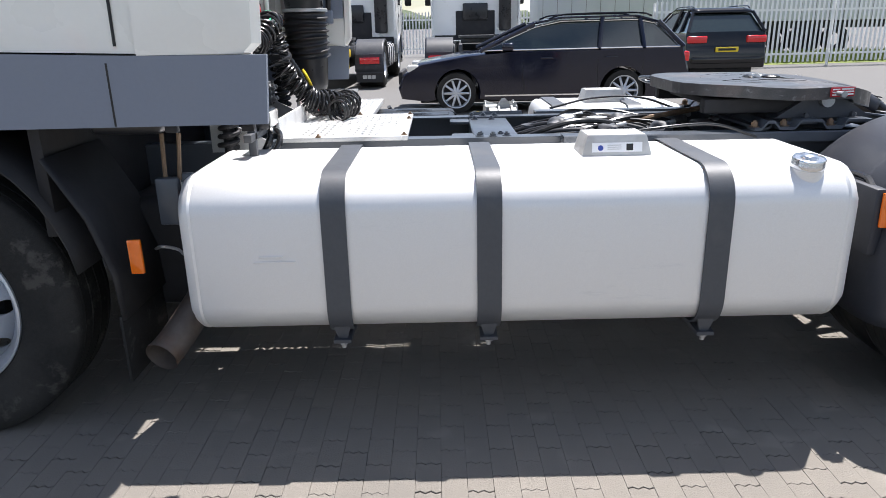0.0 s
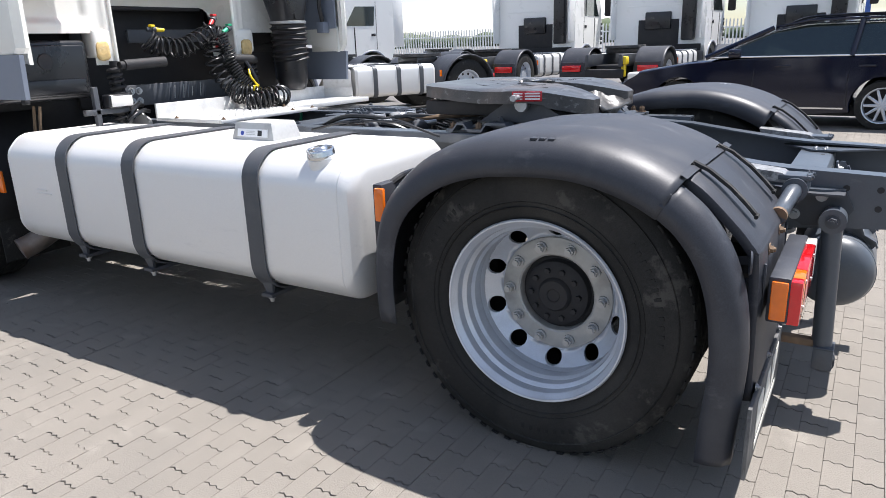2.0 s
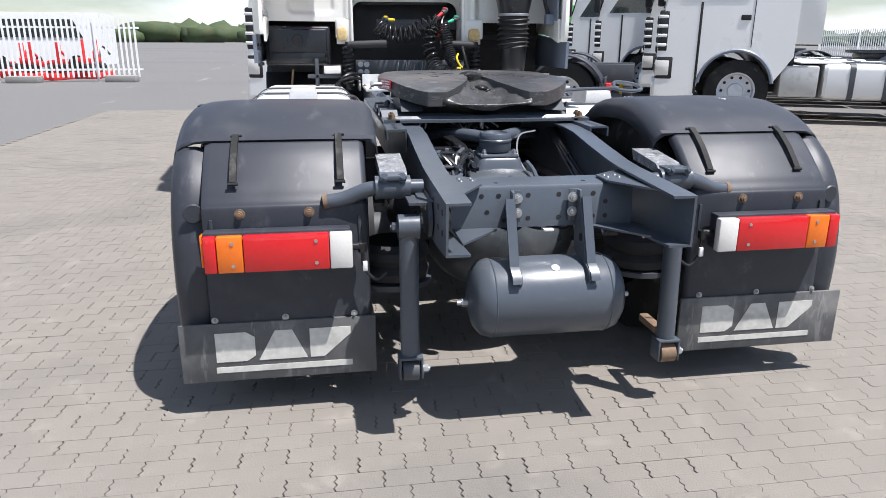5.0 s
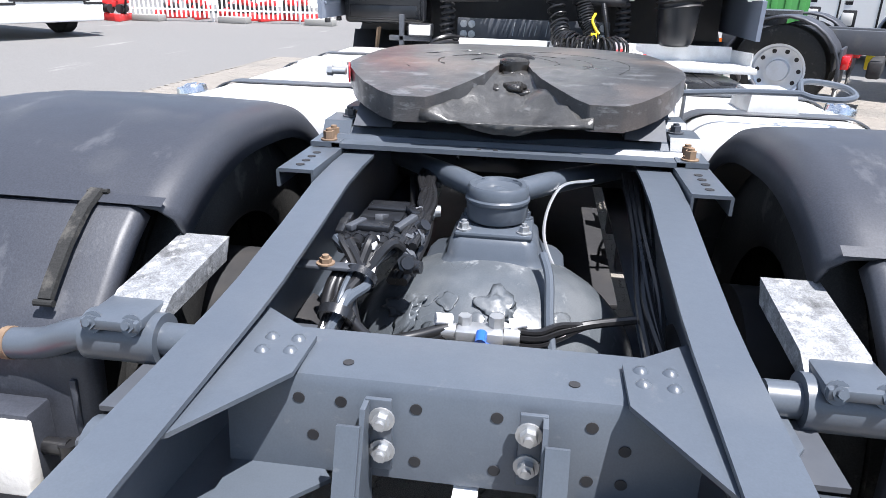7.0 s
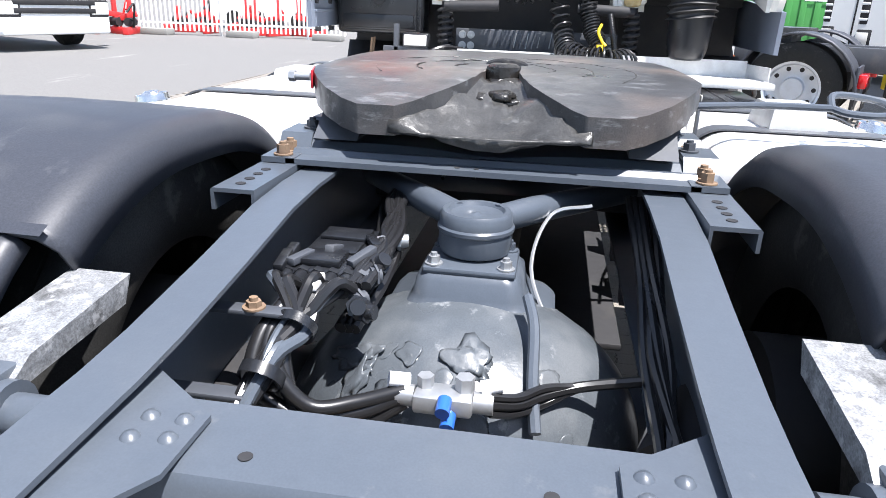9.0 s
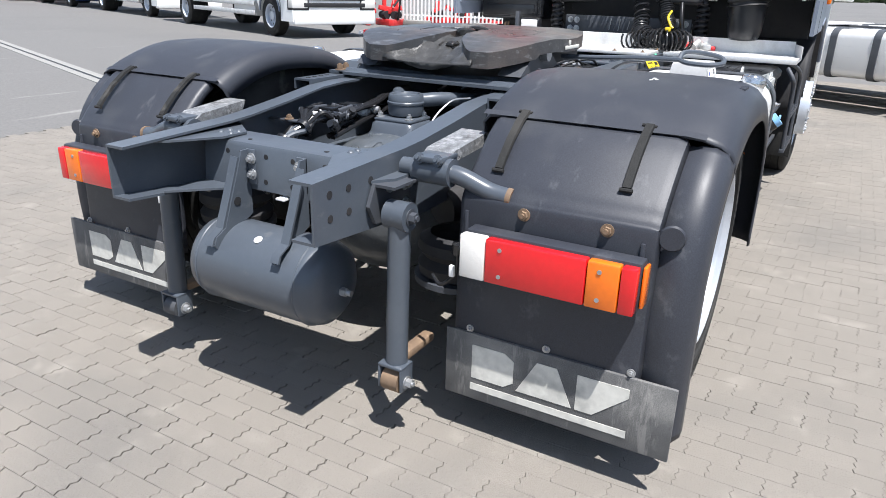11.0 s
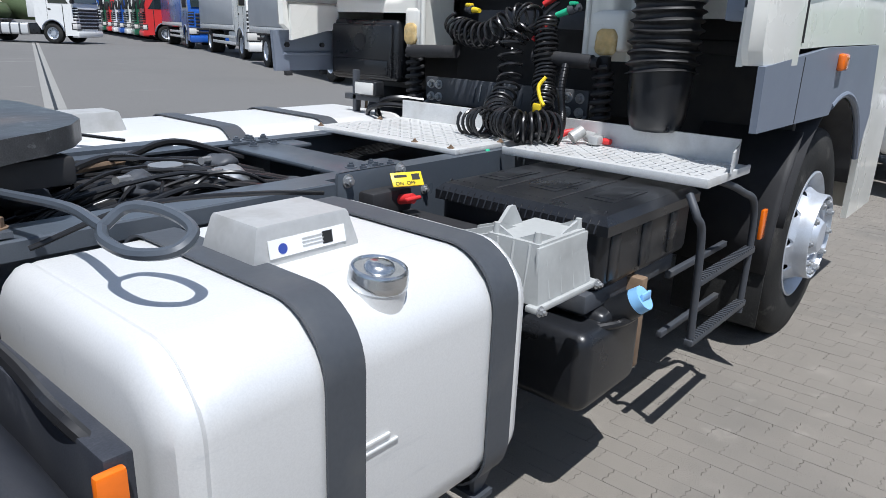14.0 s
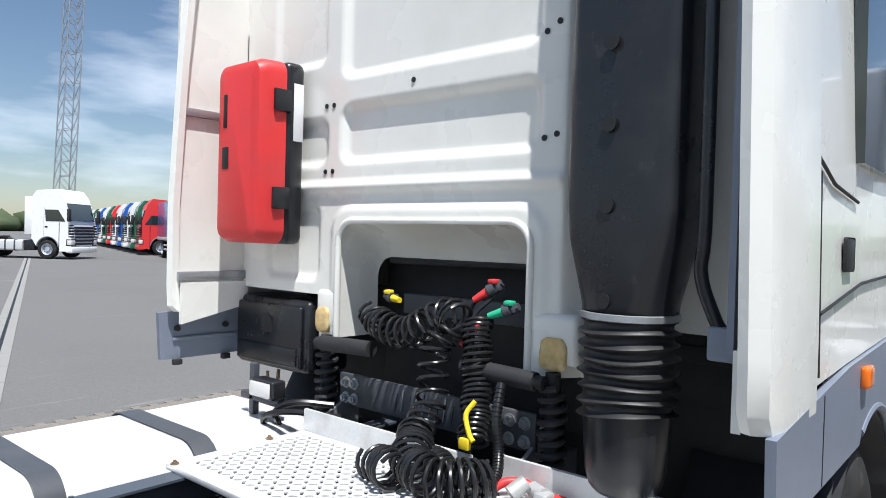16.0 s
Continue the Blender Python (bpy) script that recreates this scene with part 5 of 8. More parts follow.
def battery_box():
    b = part("battery_box", Mesh().box(-2.60, -1.985, 0.50, 1.10, 0.66, 0.865, 0.03, 3), PLASTIC_BOX, truck, "black plastic battery box with a ribbed lid")
    lid = Mesh().loft([[(x, y, z) for x, y in ((-2.62 + i, 0.49 + i), (-1.97 - i, 0.49 + i), (-1.97 - i, 1.115 - i), (-2.62 + i, 1.115 - i))] for i, z in ((0, 0.835), (0.0, 0.865), (0.022, 0.888), (0.05, 0.896))])
    ld = part("lid", lid, PLASTIC_BOX, b, "", 30)
    for y in (0.70, 0.90):
        part("lid_groove", Mesh().box(-2.57, -2.02, y - 0.004, y + 0.004, 0.894, 0.8985, 0.001), DARK, ld)
    for k in range(23):
        y = 0.515 + 0.0255 * k
        part("lid_rib", Mesh().prism([(-1.958, 0.842), (-1.974, 0.874), (-2.02, 0.897), (-2.03, 0.885), (-1.98, 0.84)], 1, y, y + 0.0045), PLASTIC_BOX, ld)
    for y in (0.60, 0.80, 1.0):
        part("lid_emboss", Mesh().box(-2.34, -2.12, y - 0.05, y + 0.05, 0.8955, 0.8985, 0.001).box(-2.31, -2.15, y - 0.035, y + 0.035, 0.898, 0.9005, 0.001), PLASTIC_BOX, ld)
    for x in (-2.05, -2.25, -2.45):
        part("side_rib", Mesh().box(x - 0.03, x + 0.03, 1.095, 1.108, 0.69, 0.83, 0.008), PLASTIC_BOX, b)
    part("box_carrier", Mesh().box(-2.55, -1.95, 0.42, 1.08, 0.60, 0.66, 0.01), FRAME_DARK, b)
    # light grey bracket between tank and battery box
    g = Mesh().loft([[(-1.795, 0.99, z0), (-1.565, 0.99, z0), (-1.56, 1.165, z0), (-1.80, 1.165, z0)] if z0 < 0.8 else [(-1.78, 1.0, z0), (-1.58, 1.0, z0), (-1.58, 1.145, z0), (-1.785, 1.145, z0)] for z0 in (0.765, 0.775, 0.90, 0.905)])
    gb = part("grey_bracket", g, GREY_PLASTIC, truck, "translucent grey plastic bracket with ribs", 30)
    part("bracket_flange", Mesh().box(-1.83, -1.545, 1.14, 1.175, 0.752, 0.768, 0.004).box(-1.79, -1.57, 1.144, 1.152, 0.77, 0.90, 0.002), GREY_PLASTIC, gb)
    for x in (-1.70, -1.62):
        part("bracket_rib", Mesh().prism([(0.88, 0.875), (0.88, 0.845), (1.0, 0.895), (1.0, 0.915)], 0, x - 0.006, x + 0.006), GREY_PLASTIC, gb)
    part("bracket_web", Mesh().prism([(0.88, 0.85), (1.0, 0.89), (1.0, 0.90), (0.88, 0.86)], 0, -1.76, -1.59), GREY_PLASTIC, gb)
    part("bracket_peak", Mesh().prism([(-1.60, 0.90), (-1.66, 0.955), (-1.68, 0.955), (-1.72, 0.90)], 1, 0.995, 1.005), GREY_PLASTIC, gb)
    for x in (-1.775, -1.72, -1.665, -1.61):
        part("side_rib", Mesh().tube([(x, 1.163, 0.772), (x, 1.150, 0.84), (x, 1.146, 0.900)], 0.004, 8), GREY_PLASTIC, gb)
    for y in (1.03, 1.075, 1.12):
        part("end_rib", Mesh().tube([(-1.564, y, 0.772), (-1.574, y, 0.84), (-1.581, y, 0.900)], 0.004, 8), GREY_PLASTIC, gb)
    for px, py in ((-1.595, 1.015), (-1.775, 1.13), (-1.595, 1.13)):
        pk = part("corner_post", Mesh().cyl((px, py, 0.90), (px, py, 0.930), 0.010, 0.008, 12), GREY_PLASTIC, gb)
        for tx, ty in ((-1.68, py), (px, 1.072)):
            d = Vector((tx - px, ty - py, 0))
            n = Vector((-d.y, d.x, 0)).normalized() * 0.003
            tri = [Vector((px, py, 0.902)), Vector((tx, ty, 0.902)), Vector((px, py, 0.928))]
            part("corner_gusset", Mesh().loft([[tuple(q + n) for q in tri], [tuple(q - n) for q in tri]]), GREY_PLASTIC, pk)
    for x in (-1.815, -1.555):
        part("bolt", hex_bolt((x, 1.175, 0.76), (0, 1, 0), 0.009), STEEL, gb)
    # urea tank
    u = part("urea_tank", Mesh().box(-2.22, -1.87, 0.72, 1.14, 0.325, 0.575, 0.045, 4), PLASTIC_BOX, truck, "black plastic urea tank with a blue cap")
    part("tank_shoulder", Mesh().box(-2.20, -2.0, 0.80, 1.12, 0.50, 0.60, 0.03, 3), PLASTIC_BOX, u)
    part("neck", Mesh().cyl((-2.09, 1.10, 0.575), (-2.10, 1.16, 0.625), 0.045, 0.042, 24), PLASTIC_BOX, u)
    part("cap", Mesh().cyl((-2.10, 1.162, 0.627), (-2.103, 1.185, 0.646), 0.040, 0.038, 20).box(-2.13, -2.075, 1.183, 1.193, 0.640, 0.664, 0.004), BLUE_CAP, u, "pale blue screw cap")
    part("overflow_hose", Mesh().tube(smooth_path([(-1.98, 1.10, 0.56), (-2.05, 1.15, 0.572), (-2.16, 1.14, 0.565), (-2.2, 1.08, 0.55)], 6), 0.012, 8), HOSE, u)
    part("rusty_bracket", Mesh().box(-2.245, -2.205, 0.95, 1.13, 0.36, 0.66, 0.006), RUST, u)
    # main switch with a yellow sign
    sw = part("battery_switch", Mesh().box(-1.90, -1.62, 0.40, 0.412, 0.78, 0.948, 0.01), FRAME, truck, "red battery main switch below a yellow sign")
    m = Matrix.Translation((-1.823, 0.50, 0.918)) @ Matrix.Rotation(radians(-22), 4, "Z") @ Matrix.Rotation(radians(38), 4, "X")
    sign = part("yellow_sign", Mesh().box(-0.052, 0.052, -0.003, 0.003, -0.024, 0.024, 0.002).move(m), YELLOW, sw, "yellow sign with black bars")
    part("sign_bar", Mesh().box(0.0, 0.042, 0.003, 0.0042, 0.006, 0.014).box(-0.042, -0.016, 0.003, 0.0042, -0.004, 0.016).move(m), BLACK_INK, sign)
    for word, u in (("ON", 0.043), ("OFF", 0.006)):
        cu = bpy.data.curves.new("lettering", "FONT")
        cu.body, cu.size = word, 0.017
        me = bpy.data.meshes.new_from_object(bpy.data.objects.new("lettering", cu))
        me.materials.append(BLACK_INK)
        me.transform(m @ Matrix.Translation((u, 0.0045, -0.020)) @ Matrix.Rotation(math.pi, 4, "Z") @ Matrix.Rotation(radians(90), 4, "X"))
        part("lettering", me, None, sign)
    part("red_handle", Mesh().box(-1.85, -1.785, 0.525, 0.540, 0.858, 0.870, 0.005).cyl((-1.818, 0.47, 0.850), (-1.818, 0.532, 0.864), 0.016, seg=16), RED_BOX, sw)
    part("switch_body", Mesh().box(-1.87, -1.70, 0.412, 0.48, 0.81, 0.885, 0.01), DARK, sw)
    for x, z in ((-1.66, 0.92), (-1.66, 0.84), (-1.88, 0.93), (-1.88, 0.83)):
        part("bolt", hex_bolt((x, 0.412, z), (0, 1, 0), 0.014, 0.016), STEEL, sw)
    for x, y, z in ((-1.72, 0.62, 0.80), (-1.76, 0.75, 0.78)):
        part("bolt", hex_bolt((x, y, z), (0, 0, 1), 0.014, 0.022), STEEL, sw)
    part("carrier_beam", Mesh().box(-1.92, -1.58, 0.41, 0.98, 0.74, 0.80, 0.008), DARK, sw)


battery_box()


# chassis clutter seen from above: crossmembers, valves, cable bundles
def chassis_clutter():
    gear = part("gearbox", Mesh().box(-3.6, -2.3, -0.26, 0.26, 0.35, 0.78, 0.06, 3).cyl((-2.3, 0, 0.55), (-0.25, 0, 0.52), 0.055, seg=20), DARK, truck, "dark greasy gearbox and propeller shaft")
    cm = part("centre_crossmember", Mesh().box(-1.92, -1.72, -0.318, 0.318, 0.905, 0.922, 0.006).box(-1.92, -1.90, -0.318, 0.318, 0.72, 0.905, 0.004).box(-2.02, -1.92, 0.20, 0.318, 0.905, 0.922, 0.006).box(-2.02, -1.92, -0.318, -0.20, 0.905, 0.922, 0.006), FRAME, truck, "blue-grey folded crossmember")
    for y in (-0.27, 0.27):
        for x in (-1.89, -1.80):
            part("bolt", hex_bolt((x, y, 0.922), (0, 0, 1), 0.013), FRAME, cm)
    part("front_crossmember", Mesh().box(-1.05, -0.95, -0.387, 0.387, 0.70, 0.86, 0.01), FRAME_DARK, truck)
    # dark plate backs the cables between the rails
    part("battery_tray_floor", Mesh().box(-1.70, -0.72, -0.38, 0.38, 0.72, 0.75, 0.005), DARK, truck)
    rnd = random.Random(12)
    wires = part("valve_block", Mesh().box(-1.45, -1.22, -0.10, 0.12, 0.80, 0.93, 0.02).cyl((-1.30, 0.02, 0.93), (-1.30, 0.02, 0.955), 0.05, seg=20), STEEL, truck, "air valve block among black cable bundles")
    part("valve", Mesh().cyl((-1.12, -0.05, 0.80), (-1.12, -0.05, 0.925), 0.07, 0.06, 24), DARK, wires)
    part("valve", Mesh().cyl((-1.60, 0.20, 0.78), (-1.60, 0.20, 0.90), 0.06, 0.05, 24), FRAME_DARK, wires)
    for k in range(84):
        y0, y1 = rnd.uniform(-0.30, 0.30), rnd.uniform(-0.30, 0.30)
        x0, x1 = rnd.uniform(-1.72, -1.4), rnd.uniform(-1.2, -0.74)
        z = rnd.uniform(0.83, 0.945)
        pts = smooth_path([(x0, y0, z - 0.05), ((2 * x0 + x1) / 3, (2 * y0 + y1) / 3 + rnd.uniform(-0.06, 0.06), z + rnd.uniform(0.0, 0.03)), ((x0 + 2 * x1) / 3, (y0 + 2 * y1) / 3 + rnd.uniform(-0.06, 0.06), z + rnd.uniform(-0.01, 0.03)), (x1, y1, z - 0.06)], 6)
        part("cable", Mesh().tube(pts, rnd.choice((0.006, 0.008, 0.012)), 7), HOSE, wires)
    for y, r in ((-0.22, 0.011), (-0.12, 0.015), (0.06, 0.010), (0.16, 0.014), (0.25, 0.009)):
        part("air_pipe", Mesh().tube(smooth_path([(-1.71, y + 0.03, 0.86), (-1.55, y, 0.905), (-1.35, y - 0.03, 0.915), (-1.15, y + 0.02, 0.90), (-0.95, y - 0.02, 0.84)], 7), r, 12), HOSE, wires)
    for x, y in ((-1.50, -0.02), (-1.42, 0.16), (-1.18, 0.10), (-1.06, -0.20), (-0.90, 0.06), (-1.30, -0.24), (-0.82, -0.1)):
        bm = bmesh.new()
        bmesh.ops.create_icosphere(bm, subdivisions=3, radius=0.055)
        for v in bm.verts:
            v.co *= 1 + 0.5 * noise.noise(v.co * 25 + Vector((x * 9, y * 9, 0)))
            v.co.z *= 0.6
        bm.transform(Matrix.Translation((x, y, 0.925)))
        part("valve_casting", Mesh().bm(bm), STEEL if y > 0.1 else FRAME_DARK, wires, "", 60)
        part("fitting", Mesh().cyl((x + 0.03, y, 0.945), (x + 0.08, y + 0.03, 0.95), 0.012, seg=8), STEEL, wires)
    for k in range(7):
        y = -0.3 + 0.02 * k
        part("cable", Mesh().tube(smooth_path([(-2.5, y, 0.86), (-2.2, y + 0.01, 0.84), (-1.95, y + 0.03, 0.80), (-1.6, y + 0.05, 0.80)], 5), 0.007, 7), HOSE, wires)
    # between the rear rails
    mod = part("brake_modulator", Mesh().box(-0.02, 0.22, -0.30, -0.19, 0.80, 0.845, 0.006, m=Matrix.Translation((0, 0, 0))), PLASTIC_BOX, truck, "black brake modulator with plugs and cables")
    part("modulator_ribs", Mesh().box(0.0, 0.06, -0.29, -0.20, 0.845, 0.853, 0.002).box(0.07, 0.13, -0.29, -0.20, 0.845, 0.850, 0.002).box(0.14, 0.20, -0.28, -0.21, 0.845, 0.858, 0.002), PLASTIC_BOX, mod)
    for k in range(5):
        part("plug", Mesh().cyl((0.22, -0.295 + 0.026 * k, 0.835), (0.265, -0.29 + 0.026 * k, 0.83 + 0.008 * (k % 2)), 0.012, seg=12).cyl((0.205, -0.295 + 0.026 * k, 0.835), (0.222, -0.295 + 0.026 * k, 0.835), 0.015, seg=6), PLASTIC_BOX, mod)
    rnd = random.Random(17)
    for k in range(11):
        y = -0.30 + 0.013 * k
        w = [rnd.uniform(-0.018, 0.018) for _ in range(6)]
        pts = smooth_path([(0.255, y, 0.835), (0.29, y * 0.9 - 0.02 + w[0], 0.845 + w[1]), (0.34, -0.235 + w[2], 0.805 + w[3] * 0.6), (0.41, -0.255 + w[4] * 0.8, 0.775 + w[5] * 0.6), (0.50, -0.27 + w[0] * 0.8, 0.70 + w[2] * 0.5), (0.58, -0.25 + w[1], 0.62)], 6)
        part("cable", Mesh().tube(pts, rnd.choice((0.006, 0.008, 0.010)), 8), HOSE if k % 4 else FRAME, mod)
    for p, q in (((0.335, -0.235, 0.805), (0.35, -0.237, 0.797)), ((0.42, -0.256, 0.768), (0.435, -0.258, 0.757))):
        part("cable_tie", Mesh().cyl(p, q, 0.034, seg=16, caps=False), PLASTIC_BOX, mod)
    # sockets, elbows and levers beside the modulator
    for k in range(12):
        p = Vector((rnd.uniform(0.0, 0.27), rnd.uniform(-0.205, -0.155), rnd.uniform(0.80, 0.86)))
        q = p + Vector((rnd.uniform(-0.05, 0.05), rnd.uniform(0.01, 0.04), rnd.uniform(-0.01, 0.025)))
        part("socket", Mesh().cyl(p, q, 0.016, 0.013, 12).cyl(p.lerp(q, 0.4), p.lerp(q, 0.6), 0.020, seg=6), (PLASTIC_BOX, FRAME_DARK, STEEL)[k % 3], mod)
    for k in range(6):
        x, y = rnd.uniform(0.02, 0.24), rnd.uniform(-0.31, -0.18)
        part("lock_lever", Mesh().box(-0.03, 0.03, -0.009, 0.009, 0.0, 0.014, 0.003, m=Matrix.Translation((x, y, 0.848)) @ Matrix.Rotation(rnd.uniform(-0.7, 0.7), 4, "Z") @ Matrix.Rotation(rnd.uniform(-0.3, 0.3), 4, "Y")), PLASTIC_BOX if k % 2 else FRAME_DARK, mod)
    for k in range(7):
        w = [rnd.uniform(-0.02, 0.02) for _ in range(4)]
        part("cable", Mesh().tube(smooth_path([(0.24, -0.17 + w[0], 0.835), (0.12, -0.155 + w[1], 0.85), (0.0, -0.16 + w[2], 0.86), (-0.14, -0.19 + w[3], 0.875), (-0.3, -0.21, 0.87)], 6), rnd.choice((0.006, 0.009)), 8), HOSE, mod)
    part("white_connector", Mesh().box(0.255, 0.305, -0.235, -0.215, 0.845, 0.86, 0.003), STICKER, mod)
    part("carrier", Mesh().box(0.33, 0.36, -0.387, -0.24, 0.82, 0.828, 0.002), FRAME_DARK, mod)
    part("carrier", Mesh().box(0.44, 0.47, -0.387, -0.26, 0.74, 0.748, 0.002), FRAME_DARK, mod)
    part("bolt", hex_bolt((0.345, -0.30, 0.828), (0, 0, 1), 0.012), RUST, mod)
    part("junction", Mesh().box(0.335, 0.385, -0.045, 0.045, 0.700, 0.730, 0.006).cyl((0.36, -0.045, 0.716), (0.36, -0.075, 0.716), 0.017, seg=12).cyl((0.36, 0.045, 0.716), (0.36, 0.075, 0.716), 0.017, seg=12).cyl((0.35, 0.03, 0.73), (0.35, 0.03, 0.752), 0.015, seg=6).cyl((0.35, -0.03, 0.73), (0.35, -0.03, 0.748), 0.013, seg=6), STEEL, mod, "small metal air junction with blue fittings")
    for y, z in ((0.005, 0.735), (0.012, 0.71)):
        part("blue_fitting", Mesh().cyl((0.385, y, z - 0.005), (0.412, y, z - 0.012), 0.011, seg=12), BLUE, mod)
    part("white_fitting", Mesh().cyl((0.35, -0.055, 0.735), (0.36, -0.085, 0.74), 0.012, seg=10), STICKER, mod)
    part("white_fitting", Mesh().cyl((0.35, 0.055, 0.735), (0.345, 0.085, 0.742), 0.012, seg=10), STICKER, mod)
    for k, (dz, r) in enumerate(((0, 0.013), (-0.02, 0.011), (0.018, 0.012), (-0.03, 0.012))):
        part("air_line", Mesh().tube(smooth_path([(0.30, -0.26 + 0.01 * k, 0.83), (0.36, -0.285 + 0.012 * k, 0.79), (0.405, -0.28 + 0.02 * k, 0.735 + dz), (0.41, -0.215 + 0.012 * k, 0.69 + dz), (0.385, -0.13, 0.69 + dz), (0.36, -0.06, 0.716 + dz * 0.4)], 7), r, 10), HOSE, mod)
    for dz, r in ((0, 0.009), (-0.015, 0.008), (0.012, 0.007)):
        part("air_line", Mesh().tube(smooth_path([(0.36, 0.07, 0.716 + dz), (0.335, 0.11, 0.705 + dz), (0.29, 0.15, 0.70 + dz), (0.26, 0.21, 0.705), (0.25, 0.30, 0.72)], 6), r, 8), HOSE, mod)
    part("rust_stain", Mesh().cyl((0.40, -0.14, 0.60), (0.415, -0.145, 0.605), 0.05, 0.045, 16), RUST, mod)
    part("sensor_line", Mesh().tube(smooth_path([(0.14, 0.11, 0.80), (0.20, 0.125, 0.77), (0.28, 0.13, 0.71), (0.34, 0.14, 0.66)], 6), 0.010, 8), FRAME, mod)
    part("thin_line", Mesh().tube(smooth_path([(-0.12, 0.22, 0.90), (-0.10, 0.14, 0.88), (0.0, 0.11, 0.80), (0.08, 0.16, 0.70)], 8), 0.004, 6), STEEL, mod)
    for k in range(5):
        part("cable", Mesh().tube(smooth_path([(-0.2, 0.30 + 0.012 * k, 0.90), (0.0, 0.315 + 0.008 * k, 0.80 + 0.012 * (k % 3)), (0.2, 0.31 + 0.010 * ((k * 2) % 5), 0.73 + 0.01 * (k % 2)), (0.42, 0.32 + 0.008 * ((k * 3) % 5), 0.66), (0.6, 0.29 + 0.012 * k, 0.60)], 6), 0.009, 8), HOSE, mod)
    for k in range(3):
        part("cable", Mesh().tube(smooth_path([(-0.25, -0.20 - 0.02 * k, 0.84), (-0.1, -0.17 - 0.02 * k, 0.82), (0.1, -0.15 - 0.012 * k, 0.80), (0.25, -0.17 - 0.012 * k, 0.76)], 6), 0.011, 8), HOSE, mod)
    for y in (-0.06, 0.04, 0.12):
        part("cable", Mesh().tube(smooth_path([(0.735, y, 0.70), (0.70, y - 0.03, 0.66), (0.66, y - 0.12, 0.68), (0.62, y - 0.2, 0.72)], 6), 0.006, 7), HOSE, mod)
    part("cable_tag", Mesh().box(0.72, 0.76, 0.0, 0.035, 0.665, 0.672, 0.001), STICKER, mod)
    # added dark sheet, not a truck part, blocks daylight between the rails
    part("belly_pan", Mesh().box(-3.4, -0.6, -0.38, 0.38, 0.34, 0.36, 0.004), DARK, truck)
    for s in (-1, 1):
        part("air_line", Mesh().tube(smooth_path([(-0.75, s * 0.52, 0.93), (-0.95, s * 0.56, 0.99), (-1.2, s * 0.60, 0.985), (-1.45, s * 0.55, 0.94)], 8), 0.006, 8), HOSE, truck)
    part("inner_handle_bar", Mesh().tube([(-1.25, -0.15, 0.945), (-0.60, 0.20, 0.985)], 0.013, 8), RUST, truck)


chassis_clutter()


# ---- cab ----
WALL = -2.98


def wall_relief(y, z):
    """Depth of the pressed panels in the rear wall, in metres towards the rear."""
    def pan(y0, y1, z0, z1, d, r=0.045, e=0.014):
        cy, cz, hy, hz = (y0 + y1) / 2, (z0 + z1) / 2, (y1 - y0) / 2 - r, (z1 - z0) / 2 - r
        q = Vector((max(abs(y - cy) - hy, 0), max(abs(z - cz) - hz, 0))).length - r
        return d * max(0, min(1, 0.5 - q / (2 * e)))
    d = 0.0
    d += pan(-0.50, 0.43, 1.985, 2.20, -0.028)
    d += pan(-0.50, 0.43, 2.33, 2.82, -0.028)
    d += pan(-0.95, -0.60, 1.98, 2.16, -0.02)
    d += pan(-0.95, -0.62, 2.40, 2.9, -0.02)
    d += pan(-1.4, 0.56, 1.865, 1.895, 0.022, 0.012)
    d += pan(-0.545, 0.475, 1.0, 1.80, 0.014, 0.11)
    d += pan(-0.99, -0.64, 1.50, 1.80, -0.02)
    d += pan(0.56, 1.3, 0.8, 3.8, -0.10, 0.01, 0.03)
    return d


